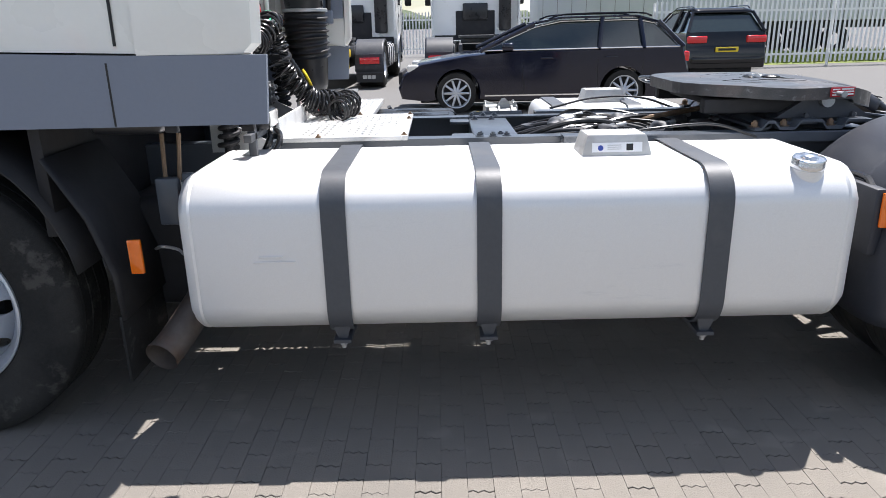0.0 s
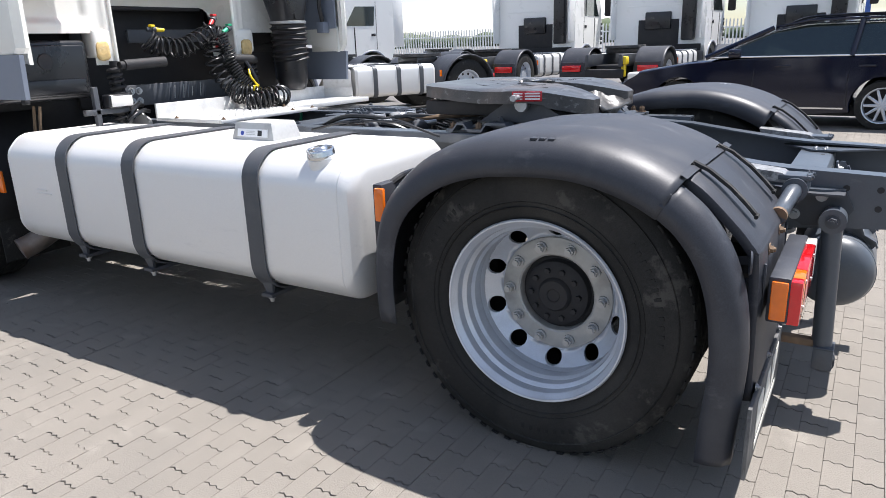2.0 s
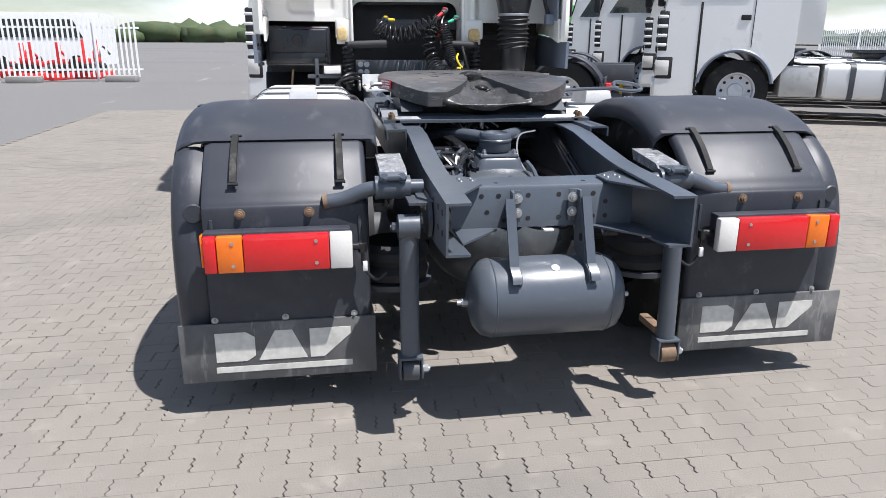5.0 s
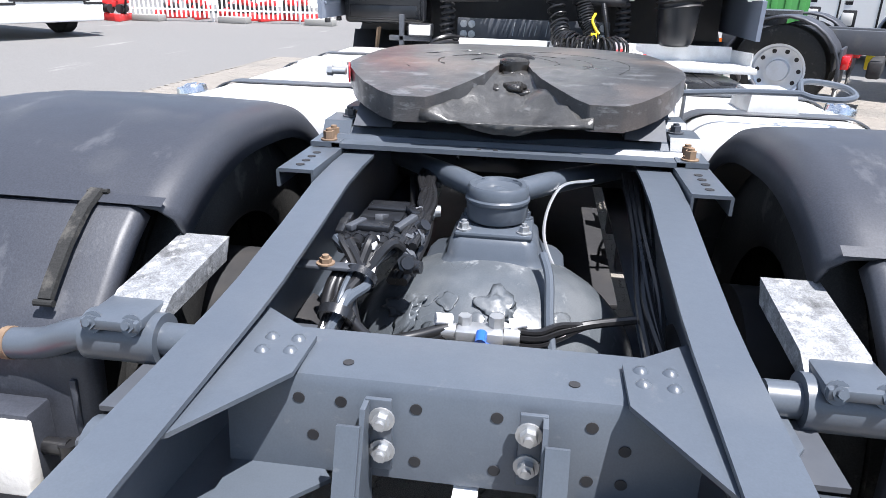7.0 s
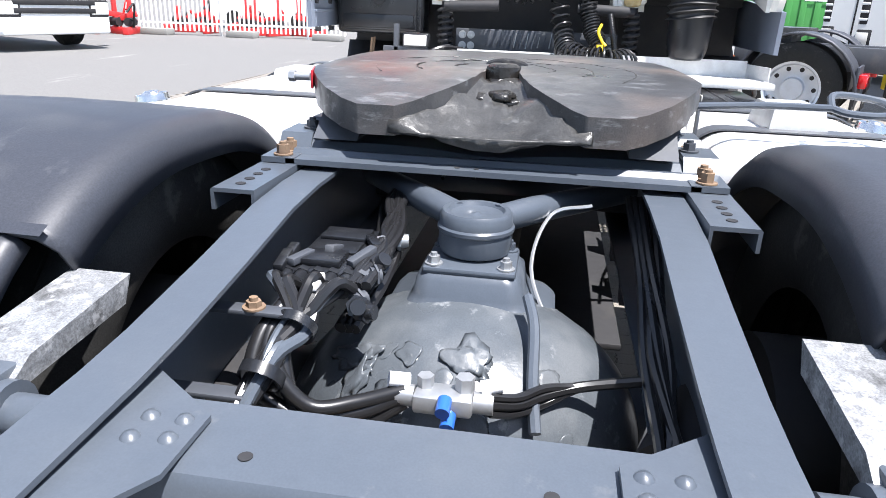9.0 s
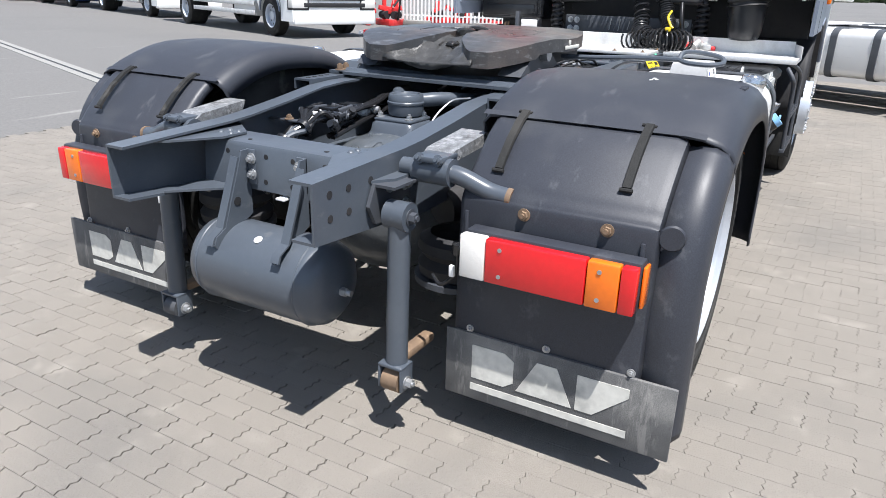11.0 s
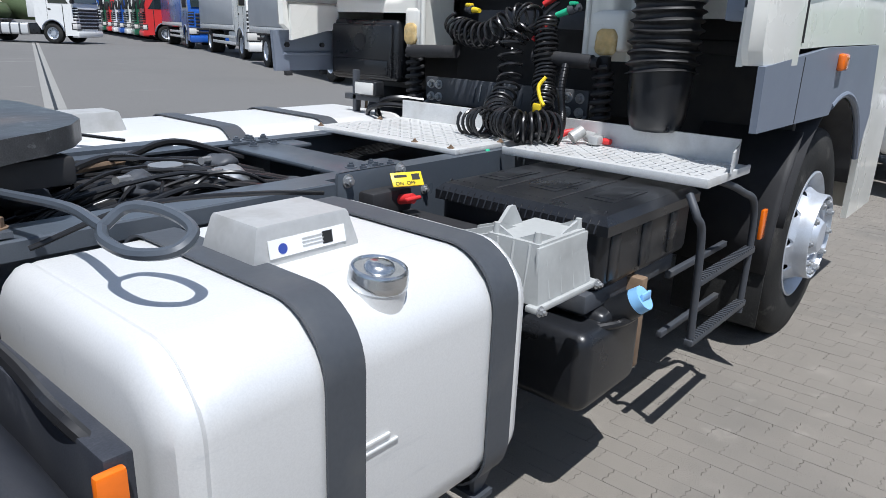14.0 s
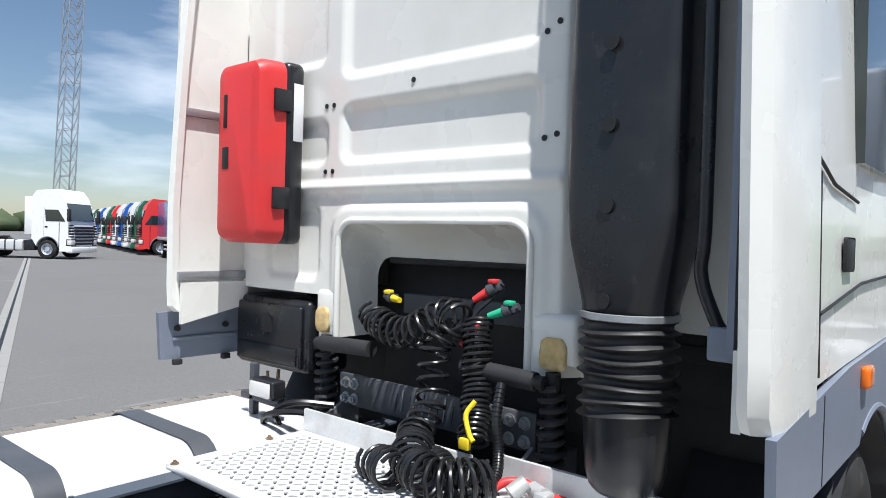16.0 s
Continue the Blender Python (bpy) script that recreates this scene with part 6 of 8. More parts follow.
def rear_wall():
    ms = Mesh()
    y0, y1, z0, z1, st = -1.18, 1.18, 1.26, 3.35, 0.0125
    ny, nz = int((y1 - y0) / st), int((z1 - z0) / st)
    def inside_arch(y, z):
        r = 0.085
        if not (-0.495 < y < 0.425) or z > 1.745:
            return False
        cy = max(abs(y + 0.035) - (0.46 - r), 0)
        cz = max(z - (1.745 - r), 0)
        return math.hypot(cy, cz) < r
    def keep(y, z):
        if inside_arch(y, z):
            return False
        if z < 1.44 and (y < -0.62 or y > 0.60):
            return False
        return True
    idx, vs, fs = {}, [], []
    def vert(i, j):
        if (i, j) not in idx:
            y, z = y0 + st * i, z0 + st * j
            # snap the arch edge
            idx[(i, j)] = len(vs)
            vs.append((WALL + wall_relief(y, z) - 0.02 * max(0, z - 2.6), y, z))
        return idx[(i, j)]
    for i in range(ny):
        for j in range(nz):
            if keep(y0 + st * (i + 0.5), z0 + st * (j + 0.5)):
                fs.append((vert(i, j), vert(i + 1, j), vert(i + 1, j + 1), vert(i, j + 1)))
    ob = part("rear_wall", ms.add(vs, fs), WHITE, cab, "cream-white pressed rear wall", 60)
    # rolled edge round the niche, and the niche's curved roof
    r = 0.085
    edge = [(WALL + 0.014, -0.495, 1.27), (WALL + 0.014, -0.495, 1.66)]
    edge += [(WALL + 0.014, -0.41 - r * math.cos(a), 1.66 + r * math.sin(a)) for a in [radians(90 * k / 8) for k in range(1, 9)]]
    edge += [(WALL + 0.014, 0.34 + r * math.sin(a), 1.66 + r * math.cos(a)) for a in [radians(90 * k / 8) for k in range(9)]] + [(WALL + 0.014, 0.425, 1.27)]
    part("niche_edge", Mesh().tube(edge, 0.014, 10), WHITE, ob)
    loop = [(p[1], p[2]) for p in edge]
    rings = [[(x, y * k - 0.035 * (1 - k), z if z < 1.5 else z - dz) for y, z in loop] for x, k, dz in ((WALL + 0.01, 1.0, 0.0), (WALL - 0.05, 0.99, 0.018), (WALL - 0.12, 0.98, 0.055), (WALL - 0.18, 0.97, 0.105), (WALL - 0.20, 0.965, 0.145))]
    part("niche_roof", Mesh().loft(rings, caps=False, close=False), WHITE, ob, "", 60)
    # dark sheet puts the shade of the open niche into colour
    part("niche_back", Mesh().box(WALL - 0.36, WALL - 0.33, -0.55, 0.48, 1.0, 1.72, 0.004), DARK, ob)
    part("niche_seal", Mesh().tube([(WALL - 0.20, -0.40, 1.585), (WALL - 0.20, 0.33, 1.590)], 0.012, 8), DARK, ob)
    for y, z in ((0.50, 2.37), (0.455, 2.345), (0.50, 2.02), (0.455, 2.01), (-0.115, 2.265), (-0.60, 2.215), (-0.555, 2.215), (-0.60, 1.945), (-0.555, 1.945)):
        part("plug_hole", Mesh().cyl((WALL + 0.001, y, z), (WALL + 0.004, y, z), 0.010, seg=12), BLACK_INK, ob)
    for y0_, y1_ in ((-0.625, -0.50), (0.43, 0.60)):
        part("wall_leg", Mesh().box(WALL - 0.10, WALL + 0.016, y0_, y1_, 1.30, 1.46, 0.02, 3), WHITE, ob)
    for y, w in ((-0.575, 0.05), (0.52, 0.06)):
        b = bmesh.new()
        bmesh.ops.create_icosphere(b, subdivisions=3, radius=1)
        for v in b.verts:
            n = 1 + 0.35 * noise.noise(v.co * 2.2 + Vector((y * 9, 0, 0)))
            q = [math.copysign(abs(c) ** 0.55, c) for c in v.co]
            v.co = Vector((q[0] * 0.012, q[1] * w * 0.8, q[2] * 0.052)) * (0.85 + 0.25 * n - 0.1)
        b.transform(Matrix.Translation((WALL + 0.018, y, 1.335)))
        part("foam_patch", Mesh().bm(b), FOAM, ob, "crumbling yellow foam patch")
    return ob


cab = new("cab")
cab.parent = truck
cab["label"] = "cream-white truck cab with blue-grey skirts"


def cab_side(s):
    # door side with the wheel arch cut out, drawn as x, z outline
    arch = [(FRONT + 0.60 * math.cos(a), AXLE + 0.06 + 0.60 * math.sin(a)) for a in [radians(25 + 130 * k / 18) for k in range(19)]]
    rear = [(-2.66, 1.075), (-2.645, 1.285), (-3.02, 1.315)] if s > 0 else [(-2.61, 1.120), (-2.595, 1.328), (-3.02, 1.332)]
    low = 1.075 if s > 0 else 1.118
    high_arch = [p for p in arch if p[1] > low + 0.005 or p[0] < FRONT]
    part("side_skirt", Mesh().prism(rear + [(-3.40, 1.345), (-4.36, 1.362), (-4.50, 1.02)] + high_arch[::-1] + [(high_arch[0][0] + 0.03, low)], 1, s * 1.225, s * 1.248), SKIRT, cab, "blue-grey plastic side skirt")
    part("skirt_seam", Mesh().box(-3.083, -3.077, min(s * 1.24, s * 1.2495), max(s * 1.24, s * 1.2495), low + 0.004, 1.312), BLACK_INK, cab)
    part("arch_lip", Mesh().tube([(x, s * 1.24, z) for x, z in high_arch], 0.016, 8), SKIRT, cab)
    up = [(-2.98, 1.337), (-2.98, 3.30), (-4.70, 3.35), (-5.05, 2.0), (-5.15, 0.9), (-5.15, 0.45), (-4.55, 0.45), (-4.52, 1.0), (-4.36, 1.366), (-3.40, 1.350)]
    ys = lambda z: s * (1.235 - 0.035 * max(0, z - 1.6))
    n = len(up)
    vs = [(x, ys(z), z) for x, z in up] + [(x, ys(z) - s * 0.03, z) for x, z in up]
    part("side_wall", Mesh().add(vs, [tuple(range(n)), tuple(range(2 * n - 1, n - 1, -1))] + [(k, (k + 1) % n, n + (k + 1) % n, n + k) for k in range(n)]), WHITE, cab)
    # door seams, window and handle recess
    seam = lambda pts: Mesh().tube([(x, ys(z) + s * 0.001, z) for x, z in pts], 0.005, 6)
    part("door_seam", seam([(-2.99, 1.93), (-3.22, 1.86), (-3.55, 1.83)]), BLACK_INK, cab)
    part("door_seam", seam([(-3.05, 1.36), (-3.05, 1.88)]), BLACK_INK, cab)
    part("door_seam", seam([(-3.05, 1.52), (-3.6, 1.58), (-4.6, 1.60)]), BLACK_INK, cab)
    w = [(-3.55, 1.95), (-3.50, 2.55), (-4.35, 2.60), (-4.70, 1.95)]
    part("side_window", Mesh().prism([(x, z) for x, z in w], 1, s * 1.205, s * 1.242), GLASS, cab, "tinted side window")
    part("handle_recess", Mesh().box(-3.46, -3.34, min(s * 1.23, s * 1.24), max(s * 1.23, s * 1.24), 1.62, 1.72, 0.01), BLACK_INK, cab)
    part("marker_lamp", Mesh().box(-3.66, -3.57, min(s * 1.245, s * 1.275), max(s * 1.245, s * 1.275), 1.255, 1.325, 0.012, 3), ORANGE, cab, "orange side lamp")
    # air deflector reaching back past the wall
    prof = []
    for z, xr in ((1.285 if s > 0 else 1.332, -2.66), (1.33 if s > 0 else 1.36, -2.63), (1.45, -2.625), (1.8, -2.62), (2.4, -2.64), (3.0, -2.68), (3.3, -2.74)):
        y = 1.245 - 0.03 * max(0, z - 1.6)
        prof.append([(xr, s * (y - 0.075), z), (xr + 0.012, s * (y - 0.05), z), (xr - 0.01, s * (y - 0.012), z), (xr - 0.06, s * y, z), (-2.985, s * (y + 0.004), z), (-2.985, s * (y - 0.02), z), (xr - 0.05, s * (y - 0.03), z), (xr - 0.03, s * (y - 0.075), z)])
    df = part("air_deflector", Mesh().loft(prof), WHITE, cab, "", 30)
    part("deflector_tray", Mesh().prism([(x, z) for x, z in ((-2.66, 1.28), (-2.66, 1.46), (-2.99, 1.46), (-2.99, 1.35))], 1, s * 1.15, s * 1.17), WHITE, df)
    if s < 0:
        # stays and the inner grey plate, seen from the other side
        part("inner_panel", Mesh().prism([(x, z) for x, z in ((-2.64, 1.45), (-2.64, 3.25), (-2.98, 3.25), (-2.98, 1.45))], 1, -1.19, -1.175), WHITE, df)
        for x in (-2.68, -2.92):
            part("rubber_foot", Mesh().box(x - 0.02, x + 0.02, -1.226, -1.20, 1.095, 1.12, 0.004), DARK, df)
            part("rubber_stop", Mesh().cyl((x, -1.226, 1.255), (x, -1.21, 1.255), 0.013, seg=12), DARK, df)
        part("skirt_fold", Mesh().box(-2.98, -2.66, -1.226, -1.215, 1.20, 1.215, 0.003), SKIRT, df)
        for z, xa in ((1.49, -3.0), (2.20, -2.99)):
            part("stay", Mesh().box(xa, -2.645, -1.172, -1.155, z - 0.018, z + 0.018, 0.003).box(xa - 0.0, xa + 0.018, -1.172, -1.06 if z < 2 else -1.1, z - 0.018, z + 0.018, 0.003), STEEL, df, "galvanised stay")
    else:
        part("inner_panel", Mesh().prism([(x, z) for x, z in ((-2.66, 1.45), (-2.66, 3.25), (-2.98, 3.25), (-2.98, 1.45))], 1, 1.135, 1.15), SKIRT, df)
    # wheel housing and mud guard behind the front wheel
    hs = [(FRONT + 0.56 * math.cos(a), AXLE + 0.06 + 0.58 * math.sin(a)) for a in [radians(8 + 160 * k / 18) for k in range(19)]]
    thick(part("wheel_housing", Mesh().loft([[(x, s * y, z) for y in (0.70, 1.23)] for x, z in hs], caps=False, close=False), DARK, cab))
    thick(part("front_mud_guard", Mesh().loft([[(x, s * y, z) for y in (0.82, 1.20, 1.225)] for x, z in ((-3.35, 1.02), (-3.24, 0.82), (-3.18, 0.62), (-3.17, 0.46))], caps=False, close=False), DARK, cab, "black plastic mud guard behind the front wheel"), 0.012)
    part("guard_marker", Mesh().box(-3.13, -3.085, min(s * 1.19, s * 1.205), max(s * 1.19, s * 1.205), 0.62, 0.74, 0.004), ORANGE, cab, "orange side marker")
    part("guard_flap", Mesh().box(-3.19, -3.18, min(s * 0.85, s * 1.22), max(s * 0.85, s * 1.22), 0.22, 0.47, 0.002), RUBBER, cab)


for s in (-1, 1):
    cab_side(s)
rear_wall()
part("roof", Mesh().loft([[(x, y, z) for x, z in ((-2.985, 3.28), (-3.1, 3.55), (-3.8, 3.68), (-4.5, 3.52), (-4.75, 3.3))] for y in (-1.17, -0.9, 0.9, 1.17)], caps=True, close=True), WHITE, cab)
part("front", Mesh().loft([[(-5.12, y * 1.2, 0.4), (-5.2, y * 1.2, 1.1), (-5.05, y * 1.18, 2.0), (-4.72, y * 1.17, 3.32)] for y in (-1, -0.8, 0.8, 1)], caps=False, close=False), WHITE, cab)
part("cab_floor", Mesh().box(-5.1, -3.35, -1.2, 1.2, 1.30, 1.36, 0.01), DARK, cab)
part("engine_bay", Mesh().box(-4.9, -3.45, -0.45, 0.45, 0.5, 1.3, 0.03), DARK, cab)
for s in (-1, 1):
    mr = part("mirror", Mesh().box(-5.02, -4.90, min(s * 1.38, s * 1.62), max(s * 1.38, s * 1.62), 1.95, 2.55, 0.04, 3), SKIRT, cab, "tall door mirror")
    part("mirror_arm", Mesh().cyl((-4.9, s * 1.2, 2.5), (-4.95, s * 1.42, 2.45), 0.02, seg=10).cyl((-4.9, s * 1.2, 2.0), (-4.95, s * 1.42, 2.05), 0.02, seg=10), SKIRT, mr)

# equipment on the rear wall
fx = part("extinguisher_box", Mesh().box(-2.965, -2.865, -1.045, -0.72, 1.64, 2.40, 0.03, 3), PLASTIC_BOX, cab, "red and black plastic fire extinguisher box")
lid = Mesh().loft([[(x, y, z) for y, z in [(a - 0.8825, b + 2.02) for a, b in rounded_rect(0.325 - 2 * i, 0.76 - 2 * i, 0.06 - i * 0.5, 6)]] for x, i in ((-2.865, 0.0), (-2.78, 0.004), (-2.745, 0.02), (-2.732, 0.05))])
lp = part("lid", lid, RED_BOX, fx, "red lid", 40)
part("lid_slot", Mesh().box(-2.745, -2.728, -0.97, -0.945, 2.12, 2.26, 0.004), BLACK_INK, lp)
part("lid_mark", Mesh().box(-2.7335, -2.729, -0.975, -0.93, 1.95, 2.04, 0.002), BLACK_INK, lp)
for z in (2.23, 1.83):
    part("latch", Mesh().box(-2.88, -2.80, -0.722, -0.705, z - 0.045, z + 0.045, 0.005), PLASTIC_BOX, fx)
part("white_label", Mesh().box(-2.95, -2.90, -0.7195, -0.716, 2.07, 2.31, 0.002), STICKER, fx)

tb = part("rear_vent_box", Mesh().box(-3.20, -2.965, -1.19, -0.67, 1.085, 1.40, 0.025, 3), PLASTIC_BOX, cab, "black plastic storage box with an embossed lid")
part("box_lid", Mesh().box(-2.967, -2.945, -1.165, -0.70, 1.105, 1.375, 0.012, 3), PLASTIC_BOX, tb)
part("lid_band", Mesh().box(-2.947, -2.939, -1.145, -0.72, 1.12, 1.195, 0.006), PLASTIC_BOX, tb)
part("lid_logo", Mesh().lathe([(0.0001, 0.004), (0.020, 0.004), (0.028, 0.006), (0.04, 0.006), (0.044, 0.0)], (0, 0), 28).move(Matrix.Translation((-2.945, -0.93, 1.29)) @ Matrix.Rotation(radians(-90), 4, "Z")), DARK, tb)
wl = part("work_lamp", Mesh().box(-2.80, -2.73, -0.74, -0.59, 1.03, 1.105, 0.012, 3), PLASTIC_BOX, cab, "small rectangular work lamp")
part("lamp_lens", Mesh().box(-2.73, -2.722, -0.73, -0.60, 1.038, 1.097, 0.006), CLEAR, wl)
part("lamp_post", Mesh().box(-2.80, -2.77, -0.80, -0.77, 0.9, 1.15, 0.004).box(-2.80, -2.77, -0.86, -0.60, 1.0, 1.03, 0.004), FRAME_DARK, wl)

# air intake stack
RUBBER_GLOSS = material("creased_black_rubber", (0.014, 0.014, 0.015), 0.52, 0, 0.15, 60, 0.0005, (0.04, 0.04, 0.038), 0, 9, 0.5)
it = part("air_intake", Mesh().loft([[(cx + x, 0.825 + y, z) for x, y in rounded_rect(wx, wy, r, 5)] for z, wx, wy, cx, r in ((1.49, 0.20, 0.245, -2.84, 0.09), (1.53, 0.21, 0.25, -2.84, 0.09), (1.70, 0.23, 0.31, -2.85, 0.06), (1.78, 0.23, 0.325, -2.855, 0.05), (2.6, 0.22, 0.33, -2.87, 0.05), (3.4, 0.20, 0.33, -2.90, 0.05))]), PLASTIC_BOX, cab, "tall black plastic air intake stack", 40)
for z in (1.535, 1.78, 1.99, 2.2, 2.42, 2.65):
    part("intake_dimple", Mesh().cyl((-2.735 - 0.01 * (z - 1.5), 0.80, z), (-2.728 - 0.01 * (z - 1.5), 0.80, z), 0.020, seg=16), BLACK_INK, it)
part("hose_clamp", Mesh().lathe([(0.126, 0), (0.13, 0.002), (0.13, 0.018), (0.126, 0.02)], (0, 0), 40).move(Matrix.Translation((-2.84, 0.825, 1.485)) @ Matrix.Rotation(radians(90), 4, "X")), STEEL, it)
rings = []
for k in range(64):
    z = 1.235 + 0.25 * k / 63
    fold = 0.5 + 0.5 * math.cos(2 * math.pi * k / 9.2)
    ring = []
    for j in range(40):
        a = 2 * math.pi * j / 40
        r = 0.116 + 0.018 * fold ** 2.2 + 0.002 * math.sin(3 * a + k * 0.4)
        sag = 0.012 * math.sin(a + 0.6) * (1 - k / 63) + 0.004 * math.sin(2 * a + k * 0.11)
        ring.append((-2.84 + r * math.cos(a), 0.825 + r * math.sin(a), z + sag))
    rings.append(ring)
part("bellows", Mesh().loft(rings), RUBBER_GLOSS, it, "creased black rubber bellows", 60)
part("intake_bowl", Mesh().lathe([(0.118, 0.25), (0.116, 0.22), (0.112, 0.14), (0.106, 0.06), (0.095, 0.02), (0.08, 0.004), (0.05, 0.0), (0.0001, -0.002)], (0, 0), 40).move(Matrix.Translation((-2.84, 0.825, 1.02)) @ Matrix.Rotation(radians(90), 4, "X")), PLASTIC_BOX, it, "", 60)
part("drain_pipe", Mesh().tube(smooth_path([(-2.72, 1.06, 2.7), (-2.72, 1.06, 2.3), (-2.72, 1.06, 1.75), (-2.73, 1.05, 1.62), (-2.74, 1.08, 1.52), (-2.75, 1.10, 1.48)], 6), 0.016, 10), PLASTIC_BOX, it)
part("pipe_joint", Mesh().box(-2.79, -2.72, 1.07, 1.14, 1.42, 1.50, 0.008), SKIRT, it)
# added dark sheet under the cab, standing in for unlit depth
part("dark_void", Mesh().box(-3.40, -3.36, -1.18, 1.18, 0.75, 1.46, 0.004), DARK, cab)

# cab suspension beam, springs and steel bracket plates
sb = part("suspension_beam", Mesh().box(-2.99, -2.97, -0.47, 0.46, 1.01, 1.135, 0.006), FRAME_DARK, cab, "dark bracket beam with bolts and worn marks")
for y in (-0.43, -0.38, 0.36, 0.42):
    for z in (1.04, 1.10):
        part("bolt", hex_bolt((-2.97, y, z), (1, 0, 0), 0.015, 0.02), STEEL, sb)
for s in (-1, 1):
    part("beam_side_plate", Mesh().prism([(x, z) for x, z in ((-2.96, 1.02), (-2.80, 0.94), (-2.80, 0.90), (-3.05, 0.90), (-3.05, 1.10))], 1, s * 0.44, s * 0.455), STEEL, sb)
rnd = random.Random(31)
for k in range(9):
    # streaks rubbed into the beam by the lines
    y = -0.16 + 0.034 * k
    part("rub_mark", Mesh().tube([(-2.9695, y, 1.03 + rnd.uniform(0, 0.02)), (-2.9695, y + 0.012, 1.10 + rnd.uniform(0, 0.025))], 0.0035, 5), STEEL if k % 2 else FRAME, sb)
for s in (-1, 1):
    ys = s * 0.53
    part("cab_spring", Mesh().tube(coil_path([(-2.95, ys, 0.93), (-2.95, ys, 1.24)], 9, 0.036, 12), 0.011, 8), DARK, cab, "black coil spring of the cab suspension")
    part("cab_damper", Mesh().cyl((-2.95, ys, 0.90), (-2.95, ys, 1.28), 0.024, seg=16), DARK, cab)
    part("cylinder", Mesh().cyl((-2.90, s * 0.50, 1.255), (-2.90, s * 0.22, 1.265), 0.030, seg=18).cyl((-2.90, s * 0.5, 1.255), (-2.90, s * 0.53, 1.255), 0.022, seg=14), DARK, cab)

# coiled lines with couplings
cl = part("coupling_panel", Mesh().box(-3.16, -3.13, -0.28, 0.40, 1.38, 1.46, 0.006), FRAME_DARK, cab, "bracket with red, yellow and green couplings and coiled black lines")
COILS = (
    ([(-2.96, -0.27, 1.40), (-2.94, -0.22, 1.355), (-2.92, -0.10, 1.345), (-2.90, 0.02, 1.365), (-2.90, 0.14, 1.43), (-2.88, 0.20, 1.41)], 15, 0.056, 0.0068),
    ([(-2.90, 0.17, 1.40), (-2.87, 0.13, 1.33), (-2.85, 0.13, 1.22), (-2.80, 0.15, 1.12), (-2.74, 0.17, 1.06)], 9, 0.050, 0.0066),
    ([(-2.93, 0.25, 1.42), (-2.90, 0.27, 1.33), (-2.88, 0.29, 1.22), (-2.84, 0.32, 1.13), (-2.78, 0.36, 1.06)], 22, 0.044, 0.0064),
    ([(-2.74, 0.17, 1.06), (-2.68, 0.20, 1.035), (-2.60, 0.28, 1.02), (-2.56, 0.37, 1.015), (-2.60, 0.45, 1.01), (-2.68, 0.50, 1.01)], 19, 0.058, 0.0068),
    ([(-2.60, 0.12, 1.00), (-2.56, 0.20, 1.005), (-2.535, 0.27, 1.008)], 5, 0.055, 0.0068),
    ([(-2.72, 0.24, 1.01), (-2.67, 0.34, 1.00), (-2.66, 0.44, 0.995)], 9, 0.042, 0.0064),
)
for line, turns, rad, gauge in COILS:
    part("coil_line", Mesh().tube(coil_path(line, turns, rad, 14), gauge, 7), HOSE, cl)
# thick ribbed cable
path = smooth_path([(-2.86, 0.40, 1.24), (-2.81, 0.42, 1.14), (-2.80, 0.44, 1.05), (-2.74, 0.47, 0.99), (-2.66, 0.46, 0.975), (-2.60, 0.42, 0.975)], 16)
rb = part("ribbed_hose", Mesh().tube(path, 0.015, 12), HOSE, cl)
for k in range(2, len(path) - 2, 2):
    part("hose_ring", Mesh().cyl(path[k], path[k].lerp(path[k + 1], 0.55), 0.018, seg=10), HOSE, rb)
for pts in ([(-3.0, 0.20, 1.50), (-2.94, 0.20, 1.42), (-2.90, 0.24, 1.33)], [(-2.98, 0.27, 1.49), (-2.92, 0.24, 1.43), (-2.89, 0.26, 1.36), (-2.88, 0.24, 1.28)], [(-2.92, 0.30, 1.42), (-2.90, 0.29, 1.34), (-2.88, 0.25, 1.26)]):
    part("loose_line", Mesh().tube(smooth_path(pts, 6), 0.0075, 8), HOSE, cl)


def coupling(p, d, mat, nm, k=1.0):
    """A coupling head with its coloured sleeve."""
    p, d = Vector(p), Vector(d).normalized()
    c = part(nm, Mesh().cyl(p, p + d * 0.03 * k, 0.026 * k, seg=16).cyl(p + d * 0.03 * k, p + d * 0.09 * k, 0.017 * k, 0.012 * k, 14).cyl(p - d * 0.03, p, 0.018 * k, seg=6).box(p.x - 0.03, p.x + 0.01, p.y - 0.03 * k, p.y + 0.03 * k, p.z - 0.012, p.z + 0.012, 0.006), FRAME_DARK, cl)
    part("sleeve", Mesh().cyl(p + d * 0.035 * k, p + d * 0.10 * k, 0.019 * k, 0.014 * k, 14).box(p.x - 0.012, p.x + 0.02, p.y - 0.022 * k, p.y + 0.018 * k, p.z + 0.012, p.z + 0.028, 0.005), mat, c)


coupling((-2.985, 0.275, 1.525), (0.35, -0.75, -0.55), RED_BOX, "coupling", 0.85)
coupling((-2.95, 0.365, 1.462), (0.25, -0.9, -0.35), GREEN, "coupling", 0.8)
coupling((-2.985, -0.215, 1.455), (0.2, 0.7, -0.05), YELLOW, "coupling", 0.75)
part("yellow_tag", Mesh().tube(smooth_path([(-2.79, 0.355, 1.19), (-2.765, 0.34, 1.15), (-2.75, 0.365, 1.10), (-2.745, 0.385, 1.08)], 5), 0.008, 8), YELLOW, cl)
part("yellow_tag", Mesh().box(-2.755, -2.735, 0.335, 0.372, 1.05, 1.085, 0.004), YELLOW, cl)
